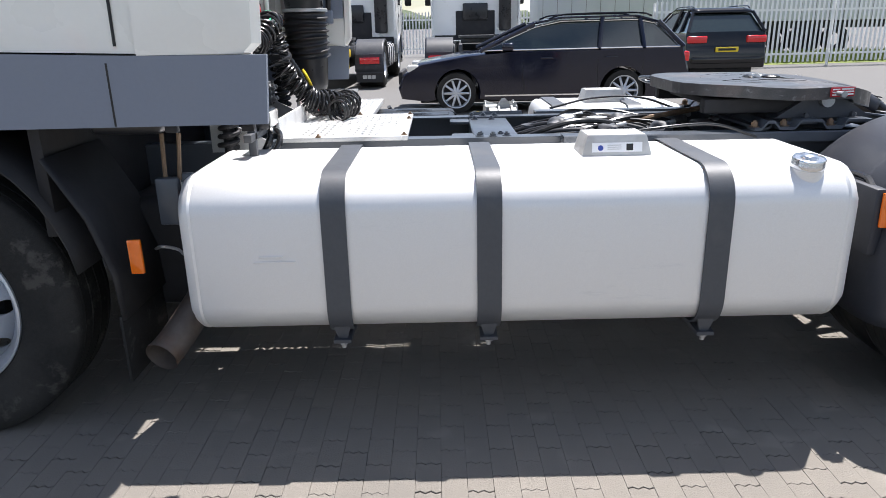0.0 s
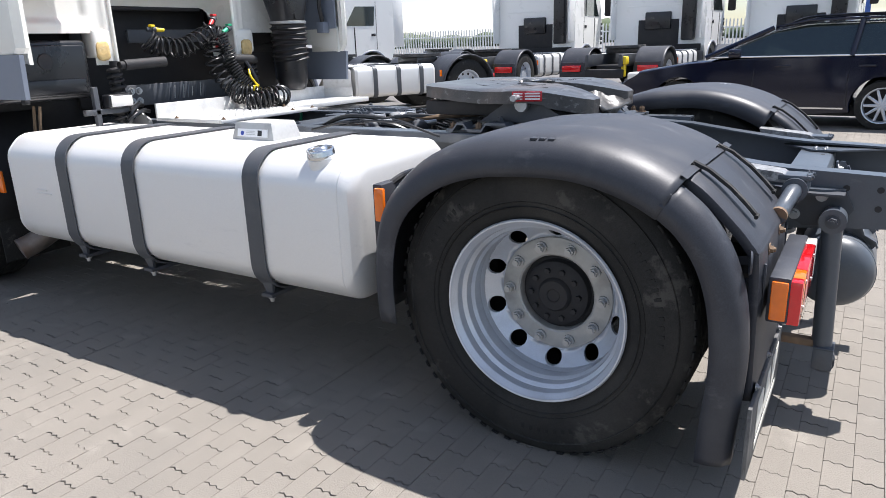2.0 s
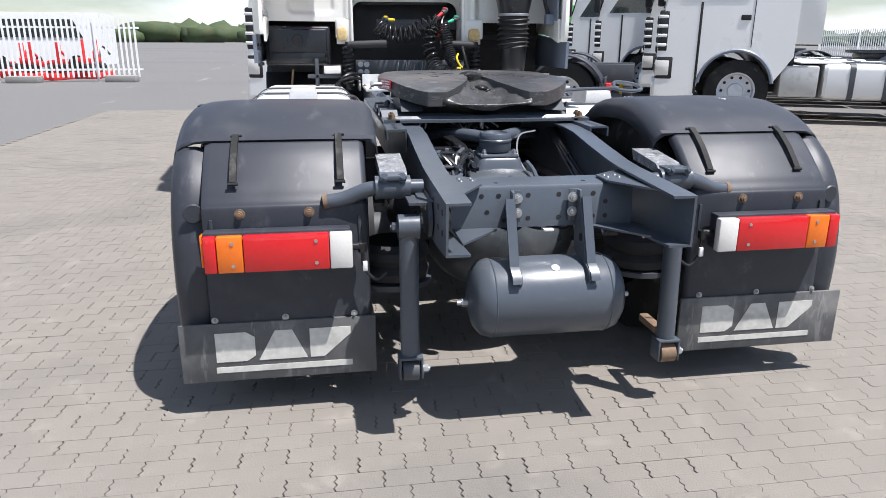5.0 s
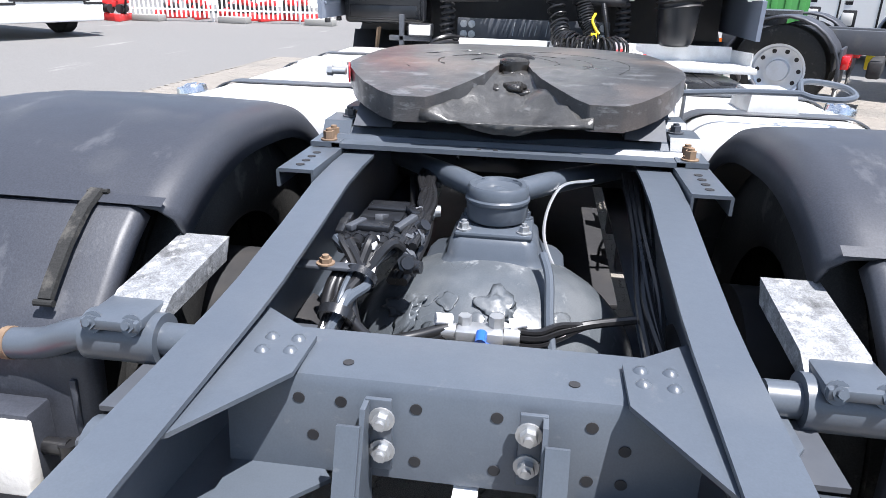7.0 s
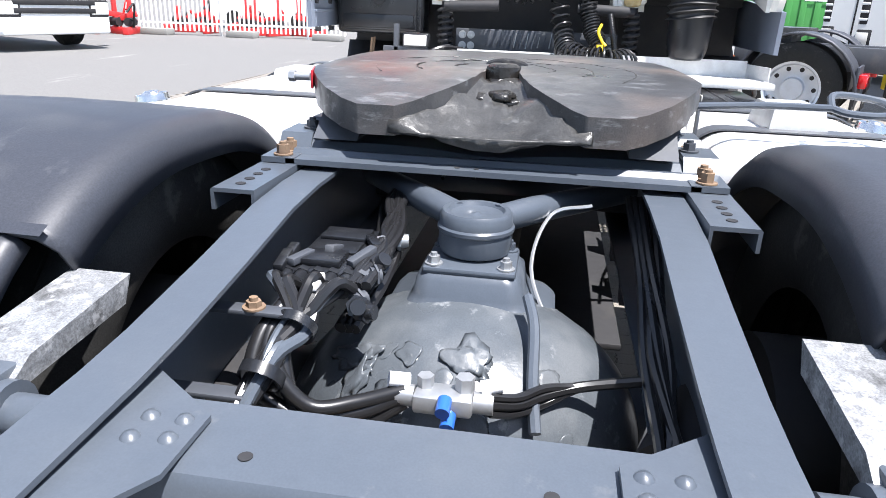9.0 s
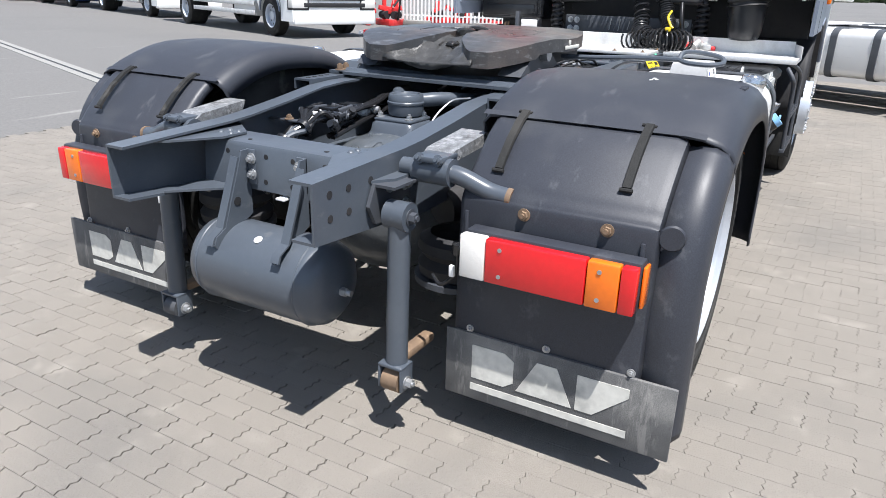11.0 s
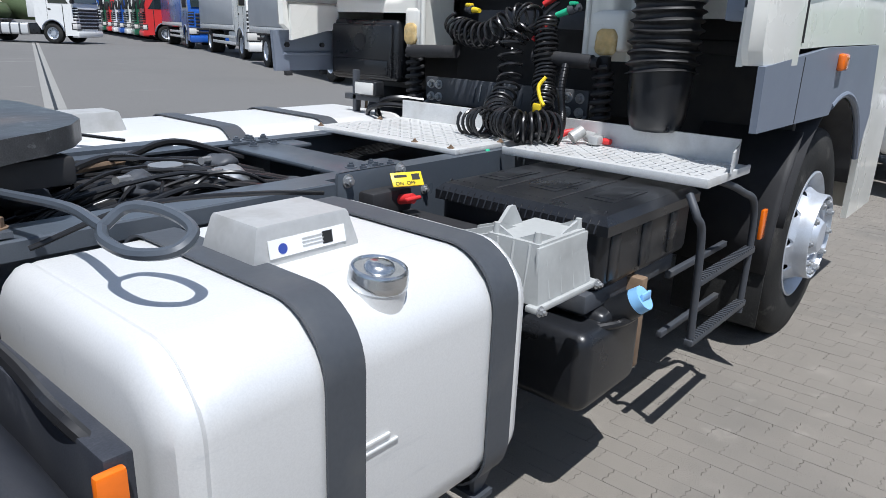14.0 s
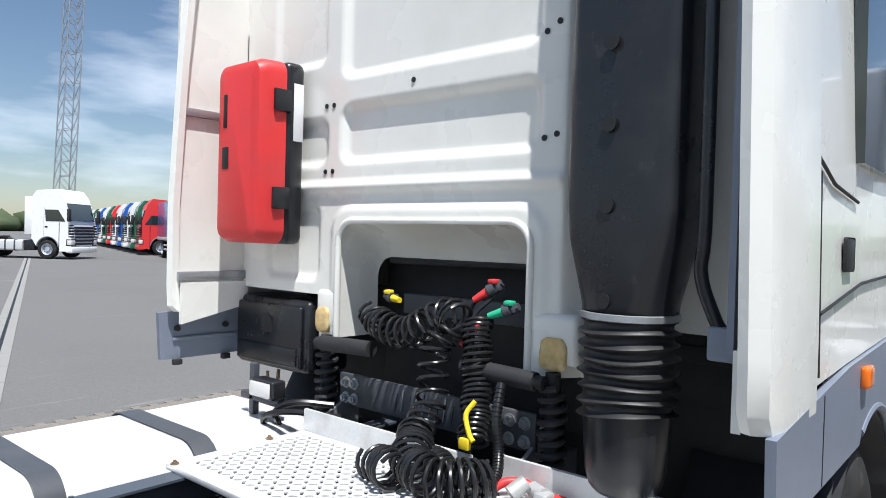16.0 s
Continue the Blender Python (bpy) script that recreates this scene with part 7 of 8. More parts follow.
part("red_line", Mesh().tube(smooth_path([(-2.95, 0.235, 1.40), (-2.92, 0.22, 1.36), (-2.90, 0.205, 1.33)], 5), 0.011, 8), RED_BOX, cl)
# loose red coupling on the side step
rc = part("red_hose_end", Mesh().tube(smooth_path([(-2.73, 0.47, 0.965), (-2.76, 0.50, 0.985), (-2.79, 0.54, 0.985), (-2.80, 0.57, 0.972)], 6), 0.013, 12), RED_BOX, cl, "red hose with a metal coupling head")
part("coupling_head", Mesh().cyl((-2.79, 0.57, 0.975), (-2.77, 0.62, 0.972), 0.022, seg=16).box(-2.79, -2.74, 0.60, 0.645, 0.949, 0.985, 0.008), GREY_BOX, rc)
part("coupling_plug", Mesh().cyl((-2.72, 0.54, 0.97), (-2.76, 0.565, 1.0), 0.024, seg=16), GREY_BOX, rc)
part("red_cap", Mesh().cyl((-2.80, 0.64, 0.962), (-2.80, 0.67, 0.962), 0.013, seg=12), RED_BOX, rc)
part("green_tie", Mesh().tube(smooth_path([(-2.40, 0.37, 0.93), (-2.38, 0.385, 0.90), (-2.385, 0.38, 0.86)], 5), 0.010, 8), GREEN, cl)
part("looped_hose", Mesh().tube(smooth_path([(-2.80, -0.62, 0.9), (-2.76, -0.60, 0.99), (-2.80, -0.52, 1.03), (-2.9, -0.42, 1.02)], 6), 0.014, 8).tube(smooth_path([(-2.76, -0.66, 0.9), (-2.72, -0.62, 0.97), (-2.76, -0.52, 1.0), (-2.9, -0.38, 0.98)], 6), 0.012, 8), HOSE, cl)


# ---- vehicles in the yard ----
def heading(h, at):
    """Pose of a vehicle that looks along -x in its own frame, with its rear axle over the point."""
    a = math.atan2(h[1], h[0]) - math.pi
    return Matrix.Translation((at[0], at[1], 0)) @ Matrix.Rotation(a, 4, "Z")


def plain_wheel(parent, x, y0, y1, r=0.5, rim=0.30, side=1, mat=None):
    """A road wheel standing at x whose outer side is at y1."""
    w = part("wheel", Mesh().lathe([(rim, y0), (r * 0.93, y0), (r, y0 + 0.03 * (1 if y1 > y0 else -1)), (r, y1 - 0.03 * (1 if y1 > y0 else -1)), (r * 0.93, y1), (r * 0.75, y1 * 1.004), (rim * 1.02, y1), (rim, y1 * 0.995)], (x, r), 40), RUBBER, parent)
    d = 1 if y1 > y0 else -1
    part("rim", Mesh().lathe([(rim, y1 * 0.995), (rim * 0.92, y1 - d * 0.02), (rim * 0.86, y1 - d * 0.10), (rim * 0.6, y1 - d * 0.13), (rim * 0.42, y1 - d * 0.12), (rim * 0.38, y1 - d * 0.05), (0.0001, y1 - d * 0.05)], (x, r), 36), mat or RIM, w)
    for k in range(10):
        a = 2 * math.pi * k / 10
        c = (x + rim * 0.73 * math.cos(a), y1 - d * 0.112, r + rim * 0.73 * math.sin(a))
        part("rim_hole", Mesh().cyl(c, (c[0], c[1] + d * 0.006, c[2]), rim * 0.085, seg=8), DARK, w)


def yard_cab(v, paint, z_roof=3.55, x0=-5.1, x1=-3.0):
    """Cab with doors, windows, grille, lamps and a bumper."""
    arch = [(-3.85 + 0.58 * math.cos(a), 0.55 + 0.6 * math.sin(a)) for a in [radians(8 + 164 * k / 16) for k in range(17)]]
    side = [(x1, 1.05), (x1, 3.2), (x1 - 0.25, z_roof), (x1 - 1.3, z_roof + 0.08), (x0 + 0.45, z_roof - 0.35), (x0 + 0.10, 2.0), (x0, 1.2), (x0, 0.40), (-4.47, 0.40)] + arch[::-1]
    rings = [[(x, y * 1.24, z) for x, z in side] for y in (-1, 1)]
    cb = part("cab", Mesh().loft(rings), paint, v, "", 25)
    for s in (-1, 1):
        part("side_window", Mesh().prism([(-3.75, 1.95), (-3.70, 2.55), (-4.40, 2.55), (-4.78, 1.95)], 1, s * 1.235, s * 1.248), GLASS, cb)
        part("door_seam", Mesh().box(-3.66, -3.648, min(s * 1.238, s * 1.246), max(s * 1.238, s * 1.246), 1.2, 2.7), BLACK_INK, cb)
        part("door_handle", Mesh().box(-3.85, -3.70, min(s * 1.238, s * 1.252), max(s * 1.238, s * 1.252), 1.62, 1.70, 0.01), BLACK_INK, cb)
        part("head_lamp", Mesh().box(x0 - 0.02, x0 + 0.22, min(s * 0.80, s * 1.252), max(s * 0.80, s * 1.252), 0.72, 1.0, 0.03), CLEAR, cb)
        part("lamp_surround", Mesh().box(x0 - 0.012, x0 + 0.27, min(s * 0.76, s * 1.247), max(s * 0.76, s * 1.247), 0.67, 1.05, 0.03), DARK, cb)
        vane = part("corner_vane", Mesh().box(x0 - 0.01, x0 + 0.16, min(s * 0.98, s * 1.246), max(s * 0.98, s * 1.246), 1.12, 1.78, 0.03), DARK, cb)
        for k in range(4):
            part("vane_slat", Mesh().box(x0 - 0.022, x0 + 0.14, min(s * 1.0, s * 1.254), max(s * 1.0, s * 1.254), 1.20 + 0.15 * k, 1.26 + 0.15 * k, 0.02), paint, vane)
        part("step_recess", Mesh().box(x0 + 0.62, x0 + 0.66, min(s * 1.2, s * 1.2465), max(s * 1.2, s * 1.2465), 0.45, 1.9, 0.005), BLACK_INK, cb)
        part("mirror", Mesh().box(x0 - 0.05, x0 + 0.10, min(s * 1.32, s * 1.52), max(s * 1.32, s * 1.52), 1.95, 2.6, 0.04), DARK, cb)
        part("arch_lip", Mesh().tube([(x, s * 1.24, z) for x, z in arch], 0.03, 6), SKIRT, cb)
        part("air_deflector", Mesh().box(x1, x1 + 0.38, min(s * 1.19, s * 1.235), max(s * 1.19, s * 1.235), 1.25, 3.2, 0.015), paint, cb)
    part("windscreen", Mesh().prism([(x0 + 0.085, 2.0), (x0 + 0.05, 2.0), (x0 + 0.30, 2.9), (x0 + 0.34, 2.9)], 1, -1.1, 1.1), GLASS, cb)
    for k in range(6):
        part("grille_bar", Mesh().box(x0 - 0.03, x0 + 0.04, -0.92, 0.92, 0.75 + 0.17 * k, 0.86 + 0.17 * k, 0.02), DARK, cb)
    part("bumper", Mesh().box(x0 - 0.06, x0 + 0.3, -1.22, 1.22, 0.32, 0.62, 0.05), paint, cb)
    # flat dark panel paints the shaded niche on the rear wall
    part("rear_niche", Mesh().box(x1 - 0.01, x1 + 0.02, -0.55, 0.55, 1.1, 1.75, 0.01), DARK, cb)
    part("rear_grip", Mesh().box(x1, x1 + 0.10, -0.35, 0.35, 1.5, 1.95, 0.03), PLASTIC_BOX, cb)
    part("rear_panel_rib", Mesh().box(x1, x1 + 0.012, -0.9, 0.9, 2.1, 2.13, 0.004).box(x1, x1 + 0.012, -0.9, 0.9, 2.6, 2.63, 0.004), paint, cb)
    part("air_duct", Mesh().box(x1, x1 + 0.22, 0.66, 1.0, 1.2, 3.2, 0.04), PLASTIC_BOX, cb)
    # dark strip paints the shaded gap below the rear wall
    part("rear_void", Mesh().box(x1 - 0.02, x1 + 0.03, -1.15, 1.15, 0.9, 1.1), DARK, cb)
    return cb


def yard_tractor(label, paint, clamp=False):
    v = thing("tractor_truck", label, "truck", "parked tractor trucks")
    yard_cab(v, paint)
    for s in (-1, 1):
        plain_wheel(v, 0, s * 0.6, s * 1.22)
        plain_wheel(v, -3.8, s * 0.88, s * 1.2)
        arc = [(0.62 * math.cos(a), 0.47 + 0.62 * math.sin(a)) for a in [radians(-8 + 190 * k / 14) for k in range(15)]]
        thick(part("fender", Mesh().loft([[(x, s * y, z) for y in (0.58, 0.6, 1.2, 1.25)] for x, z in arc], caps=False, close=False), PLASTIC, v, "", 40), 0.03)
        part("frame_rail", Mesh().box(-4.8, 1.0, s * 0.40 - 0.04, s * 0.40 + 0.04, 0.68, 0.95, 0.01), FRAME_DARK, v)
        part("fuel_tank", Mesh().loft([[(x, s * (0.88 + y * k), 0.67 + z * k) for y, z in rounded_rect(0.66, 0.56, 0.10, 4)] for x, k in ((-2.5, 0.92), (-2.46, 1), (-0.82, 1), (-0.78, 0.92))]), ALU_TANK, v, "", 30)
        for x in (-2.1, -1.6, -1.1):
            part("tank_strap", Mesh().loft([[(x + d, s * (0.88 + y), 0.67 + z) for y, z in rounded_rect(0.69, 0.59, 0.11, 4)] for d in (-0.04, 0.04)]), STRAP, v)
        part("tail_lamp", Mesh().box(0.62, 0.70, min(s * 0.70, s * 1.16), max(s * 0.70, s * 1.16), 0.56, 0.70, 0.01), RED, v, "red tail lamp")
        part("lamp_panel", Mesh().box(0.59, 0.62, min(s * 0.60, s * 1.22), max(s * 0.60, s * 1.22), 0.34, 0.78, 0.01), PLASTIC, v)
        fl = part("mud_flap", Mesh().box(0.60, 0.612, min(s * 0.60, s * 1.22), max(s * 0.60, s * 1.22), 0.14, 0.36), DARK, v)
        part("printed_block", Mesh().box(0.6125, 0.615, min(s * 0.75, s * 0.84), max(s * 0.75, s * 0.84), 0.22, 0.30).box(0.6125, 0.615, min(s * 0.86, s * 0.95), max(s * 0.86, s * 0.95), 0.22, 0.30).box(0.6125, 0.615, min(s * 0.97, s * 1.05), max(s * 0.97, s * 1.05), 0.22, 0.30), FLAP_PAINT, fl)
        part("side_marker", Mesh().box(-0.68, -0.64, min(s * 1.2, s * 1.23), max(s * 1.2, s * 1.23), 0.70, 0.82), ORANGE, v)
        part("step_box", Mesh().box(-3.15, -2.58, min(s * 0.7, s * 1.2), max(s * 0.7, s * 1.2), 0.42, 0.92, 0.03), GREY_BOX if s < 0 else PLASTIC_BOX, v)
    part("fifth_wheel", Mesh().loft([[(-0.45 + x, y, z) for x, y in rounded_rect(0.9, 0.9, 0.30, 5)] for z in (1.07, 1.13)]).box(-0.7, -0.2, -0.4, 0.4, 0.95, 1.07, 0.02), GREASE, v)
    part("bumper_beam", Mesh().box(0.85, 1.0, -0.45, 0.45, 0.42, 0.62, 0.03), DARK, v)
    part("catwalk", Mesh().box(-2.85, -2.2, -1.1, 1.1, 0.95, 0.97, 0.004), ALU, v)
    part("deck_clutter", Mesh().box(-2.0, -1.0, -0.36, 0.36, 0.75, 0.92, 0.03), DARK, v)
    # dark block fills the space between the rails
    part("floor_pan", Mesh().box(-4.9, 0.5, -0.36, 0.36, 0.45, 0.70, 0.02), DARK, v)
    if clamp:
        part("yellow_clamp", Mesh().box(0.72, 0.92, 0.34, 0.52, 0.72, 0.90, 0.03).box(0.78, 0.88, 0.38, 0.48, 0.45, 0.72, 0.02), YELLOW, v, "yellow wheel clamp hung on the frame")
    return v


white_one = yard_tractor("white tractor truck with aluminium tank parked in the yard", WHITE_FAR, True)
white_one.matrix_basis = heading((-0.43, -0.90), (-7.28, 9.94))
for h, at in (((-0.43, -0.90), (-10.5, 11.2)), ((-0.43, -0.90), (-13.4, 11.2)), ((-0.43, -0.9), (-16.6, 11.6)), ((-0.43, -0.90), (-13.1, 20.2)), ((0.04, 1), (-8.05, 13.6)), ((0.04, 1), (-4.55, 13.9)), ((0.04, 1), (-1.1, 14.2)), ((-0.42, -0.91), (-8.1, 3.2)), ((-0.62, 0.78), (-13.8, -40.9))):
    copy_thing(white_one, heading(h, at))


def rigid_truck(label, paint, bed, wheelbase=6.0, name="rigid_truck"):
    v = thing(name, label, "truck", "trucks across the yard")
    cb = yard_cab(v, paint, 3.2)
    shift = wheelbase - 3.8
    for o in [cb, *cb.children]:
        if o.parent == v:
            o.location.x = -shift
    for s in (-1, 1):
        plain_wheel(v, 0, s * 0.62, s * 1.22)
        plain_wheel(v, -wheelbase, s * 0.88, s * 1.2)
        part("frame_rail", Mesh().box(-wheelbase - 0.8, 1.6, s * 0.40 - 0.04, s * 0.40 + 0.04, 0.72, 1.0, 0.01), DARK, v)
        for z in (0.48, 0.72):
            part("side_rail", Mesh().box(-wheelbase + 0.9, -0.75, min(s * 1.2, s * 1.23), max(s * 1.2, s * 1.23), z, z + 0.12, 0.01), ALU, v, "side guard rail")
        part("tank", Mesh().box(-wheelbase + 1.0, -wheelbase + 2.4, min(s * 0.6, s * 1.15), max(s * 0.6, s * 1.15), 0.45, 1.0, 0.06), ALU_TANK, v)
    part("load_bed", Mesh().box(-wheelbase + 1.0, 2.0, -1.25, 1.25, 1.05, 1.25, 0.02), ALU, v)
    part("body_box", Mesh().box(-wheelbase + 1.05, 2.0, -1.25, 1.25, 1.26, 3.3, 0.02), bed, v)
    return v


g = rigid_truck("white box-bodied truck with side rails across the yard", WHITE_FAR, TRAILER)
g.matrix_basis = heading((0.35, 0.94), (-15.4, -17.3))
copy_thing(g, heading((0.35, 0.94), (-19.6, -27.5)))
b = rigid_truck("blue truck parked in a long row", BLUE, BLUE)
b.matrix_basis = heading((0.35, 0.94), (-23.0, -37.5))
row = [("red truck parked in a long row", RED_BOX), ("dark green truck parked in a long row", DARK_GREEN), ("white truck parked in a long row", WHITE_FAR), ("blue truck parked in a long row", BLUE)]
made = [yard_tractor(lab, mt) for lab, mt in row]
for k in range(12):
    p = (-27.5 - 1.0 * k, -41.0 - 3.15 * k)
    pose_k = heading((0.93, -0.36), p)
    if k < 4:
        made[k].matrix_basis = pose_k
    else:
        copy_thing(made[(2, 0, 1, 2, 3, 2, 1, 2)[k - 4]], pose_k)


def estate_car(label, paint, at, h, suv=False, name="estate_car"):
    """Front points along -x; the rear axle is at the origin."""
    v = thing(name, label, "car", "", heading(h, at))
    hb = 0.10 if suv else 0.0
    wb = 2.71
    low = [(1.02, 0.30), (1.05, 0.55), (0.98, 0.80), (0.93, 0.98 + hb), (-1.85, 0.95 + hb), (-2.55, 0.90 + hb), (-3.30, 0.78 + hb), (-3.58, 0.62), (-3.65, 0.42), (-3.60, 0.25)]
    wheel_cut = lambda cx: [(cx + 0.38 * math.cos(a), 0.33 + 0.38 * math.sin(a)) for a in [radians(195 - 210 * k / 12) for k in range(13)]]
    side = low + [(-3.2, 0.2)] + wheel_cut(-wb) + [(-1.9, 0.2), (-0.8, 0.2)] + wheel_cut(0) + [(0.6, 0.22)]
    rings = []
    for y, k, dz in ((-0.91, 0.985, 0), (-0.88, 1.0, 0.012), (-0.6, 1.006, 0.03), (0.6, 1.006, 0.03), (0.88, 1.0, 0.012), (0.91, 0.985, 0)):
        rings.append([((x + 1.3) * k - 1.3, y, z + (dz if z > 0.7 else 0)) for x, z in side])
    bd = part("body", Mesh().loft(rings), paint, v, "", 25)
    top = 1.47 + hb * 1.6
    def house(inset, lift):
        out = []
        for y in (-1, 1):
            pts = [(0.92 - inset, 0.98 + hb), (0.55 - inset, top - 0.10 - lift), (0.2, top - lift), (-1.0, top - 0.01 - lift), (-1.45 + inset, top - 0.10 - lift), (-2.30 + inset * 1.5, 0.97 + hb)]
            out.append([(x, y * (0.87 if z < 1.1 + hb else 0.67), z) for x, z in pts])
        return out
    part("greenhouse", Mesh().loft(house(0.04, 0.03)), GLASS, v, "tinted windows", 25)
    rf = [[(x, y, z) for x, z in ((0.55, top - 0.09), (0.2, top + 0.005), (-1.0, top - 0.005), (-1.42, top - 0.085))] for y in (-0.69, -0.5, 0.5, 0.69)]
    thick(part("roof", Mesh().loft(rf, caps=False, close=False), paint, v, "", 40), 0.03)
    for s in (-1, 1):
        edge = lambda x, z: (x, s * (0.885 if z < 1.1 + hb else 0.69), z)
        for a, bb in (((0.93, 0.99 + hb), (0.55, top - 0.08)), ((-2.32, 0.98 + hb), (-1.44, top - 0.09)), ((-0.42, 0.98 + hb), (-0.35, top - 0.02)), ((0.30, 0.98 + hb), (0.25, top - 0.04))):
            part("pillar", Mesh().tube([edge(*a), edge(*bb)], 0.035, 8), paint, v)
        part("chrome_trim", Mesh().tube([edge(x, z) for x, z in ((-2.30, 0.985 + hb), (0.86, 0.995 + hb), (0.52, top - 0.12), (0.2, top - 0.055), (-1.0, top - 0.06), (-1.42, top - 0.14), (-2.25, 1.0 + hb))], 0.011, 6), CHROME, v)
        part("roof_rail", Mesh().tube(smooth_path([(0.45, s * 0.64, top), (0.2, s * 0.64, top + 0.05), (-0.9, s * 0.64, top + 0.045), (-1.2, s * 0.64, top - 0.02)], 5), 0.014, 8), BLACK_PAINT, v)
        part("tail_lamp", Mesh().box(0.86, 1.03, min(s * 0.45, s * 0.90), max(s * 0.45, s * 0.90), 0.76 + hb, 0.92 + hb, 0.03, 3), RED, v, "red tail lamp")
        part("head_lamp", Mesh().box(-3.50, -3.12, min(s * 0.55, s * 0.90), max(s * 0.55, s * 0.90), 0.66 + hb, 0.78 + hb, 0.03, 3), CLEAR, v, "clear head lamp")
        part("mirror", Mesh().box(-1.98, -1.80, min(s * 0.92, s * 1.08), max(s * 0.92, s * 1.08), 0.98 + hb, 1.10 + hb, 0.035, 3), paint, v)
        for x in (-0.32, -1.35):
            part("door_handle", Mesh().box(x, x + 0.20, min(s * 0.90, s * 0.93), max(s * 0.90, s * 0.93), 0.84 + hb, 0.87 + hb, 0.008), paint, v)
        for x in (0.30, -0.42, -1.62):
            part("door_seam", Mesh().tube([(x, s * 0.908, 0.30), (x - 0.02, s * 0.912, 0.6), (x, s * 0.902, 0.95 + hb)], 0.005, 6), BLACK_INK, v)
        part("sill_trim", Mesh().box(-2.25, -0.45, min(s * 0.90, s * 0.918), max(s * 0.90, s * 0.918), 0.27, 0.29), CHROME, v)
        for x in (0, -wb):
            w = part("wheel", Mesh().lathe([(0.23, s * 0.68), (0.32, s * 0.69), (0.325, s * 0.72), (0.325, s * 0.87), (0.32, s * 0.90), (0.24, s * 0.905)], (x, 0.325), 36), RUBBER, v)
            part("rim", Mesh().lathe([(0.24, s * 0.905), (0.225, s * 0.90), (0.215, s * 0.86), (0.21, s * 0.80)], (x, 0.325), 36), RIM, w)
            for k in range(10):
                a = 2 * math.pi * k / 10
                part("spoke", Mesh().cyl((x, s * 0.89, 0.325), (x + 0.215 * math.cos(a), s * 0.895, 0.325 + 0.215 * math.sin(a)), 0.026, 0.017, 6), RIM, w)
            part("hub_cap", Mesh().cyl((x, s * 0.88, 0.325), (x, s * 0.905, 0.325), 0.055, seg=16), RIM, w)
            part("wheel_well", Mesh().cyl((x, s * 0.5, 0.36), (x, s * 0.78, 0.36), 0.30, seg=24), DARK, w)
    part("bumper_bar", Mesh().box(0.98, 1.08, -0.80, 0.80, 0.40, 0.55, 0.03, 3), paint, v)
    part("grille", Mesh().box(-3.67, -3.60, -0.55, 0.55, 0.45, 0.66, 0.02), DARK, v)
    part("number_plate", Mesh().box(1.055, 1.075, -0.26, 0.26, 0.66, 0.77, 0.004), YELLOW, v, "plain yellow plate with dark bars")
    part("plate_bar", Mesh().box(1.0755, 1.078, -0.20, 0.20, 0.69, 0.74), BLACK_INK, v)
    part("under_floor", Mesh().box(-3.3, 0.8, -0.7, 0.7, 0.16, 0.30), DARK, v)
    return v


estate_car("dark blue estate car with chrome window trim", NAVY, (0.95, 8.95), (-1, 0.02))
estate_car("black sport utility car parked by the fence", BLACK_PAINT, (4.7, 14.3), (0.05, 1), True, "utility_car")


# ---- fences, grass, far things ----
def fence(x0, y0, x1, y1, label, h=1.95):
    f = thing("palisade_fence", label, "fence", "white fences")
    a, b = Vector((x0, y0, 0)), Vector((x1, y1, 0))
    d = (b - a).normalized()
    L = (b - a).length
    f.matrix_basis = Matrix.Translation(a) @ Matrix.Rotation(math.atan2(d.y, d.x), 4, "Z")
    pale = Mesh().loft([[(-0.03, -0.01, 0.12), (0.03, -0.01, 0.12), (0.03, 0.01, 0.12), (-0.03, 0.01, 0.12)], [(-0.03, -0.01, h - 0.08), (0.03, -0.01, h - 0.08), (0.03, 0.01, h - 0.08), (-0.03, 0.01, h - 0.08)], [(-0.004, -0.006, h), (0.004, -0.006, h), (0.004, 0.006, h), (-0.004, 0.006, h)]]).data("pale", FENCE_WHITE)
    for k in range(int(L / 0.145)):
        part("pale", pale, None, f).location = (0.07 + 0.145 * k, -0.02, 0)
    for z in (0.35, h - 0.35):
        part("fence_rail", Mesh().box(0, L, 0, 0.04, z - 0.03, z + 0.03), FENCE_WHITE, f)
    for k in range(int(L / 2.75) + 1):
        part("fence_post", Mesh().box(2.75 * k, 2.75 * k + 0.06, 0.04, 0.10, -0.014, h - 0.1), FENCE_WHITE, f)
    return f


fence(4.2, 17.6, 24.0, 19.4, "white steel palisade fence before a grass strip")
fence(-34, 27, 3.6, 30, "white steel palisade fence behind the trucks")
fence(-20.0, -13.2, -21.0, -6.4, "white steel palisade fence on concrete feet")
for k in range(3):
    tagged(part("concrete_foot", Mesh().box(-20.2 - 0.3 * k, -19.7 - 0.3 * k, -12.8 + 2.7 * k, -11.9 + 2.7 * k, -0.014, 0.18, 0.02), CONCRETE), "grey concrete fence foot on the paving", "fence foot", "concrete feet")


def grass_strip():
    rnd = random.Random(3)
    ms = Mesh()
    ms.add([(3, 18.4, -0.008), (40, 21.6, -0.008), (40, 27, 0.02), (-2, 27, 0.02)], [(0, 1, 2, 3)])
    for k in range(9000):
        x, u = rnd.uniform(3.0, 30), rnd.random()
        y = 18.4 + (x - 3) * 0.086 + 0.3 + u * 5.5
        hgt, dx, dy = rnd.uniform(0.08, 0.28), rnd.uniform(-0.08, 0.08), rnd.uniform(-0.08, 0.08)
        ms.add([(x - 0.03, y, 0), (x + 0.03, y, 0), (x + dx, y + dy, hgt)], [(0, 1, 2)])
    return ms


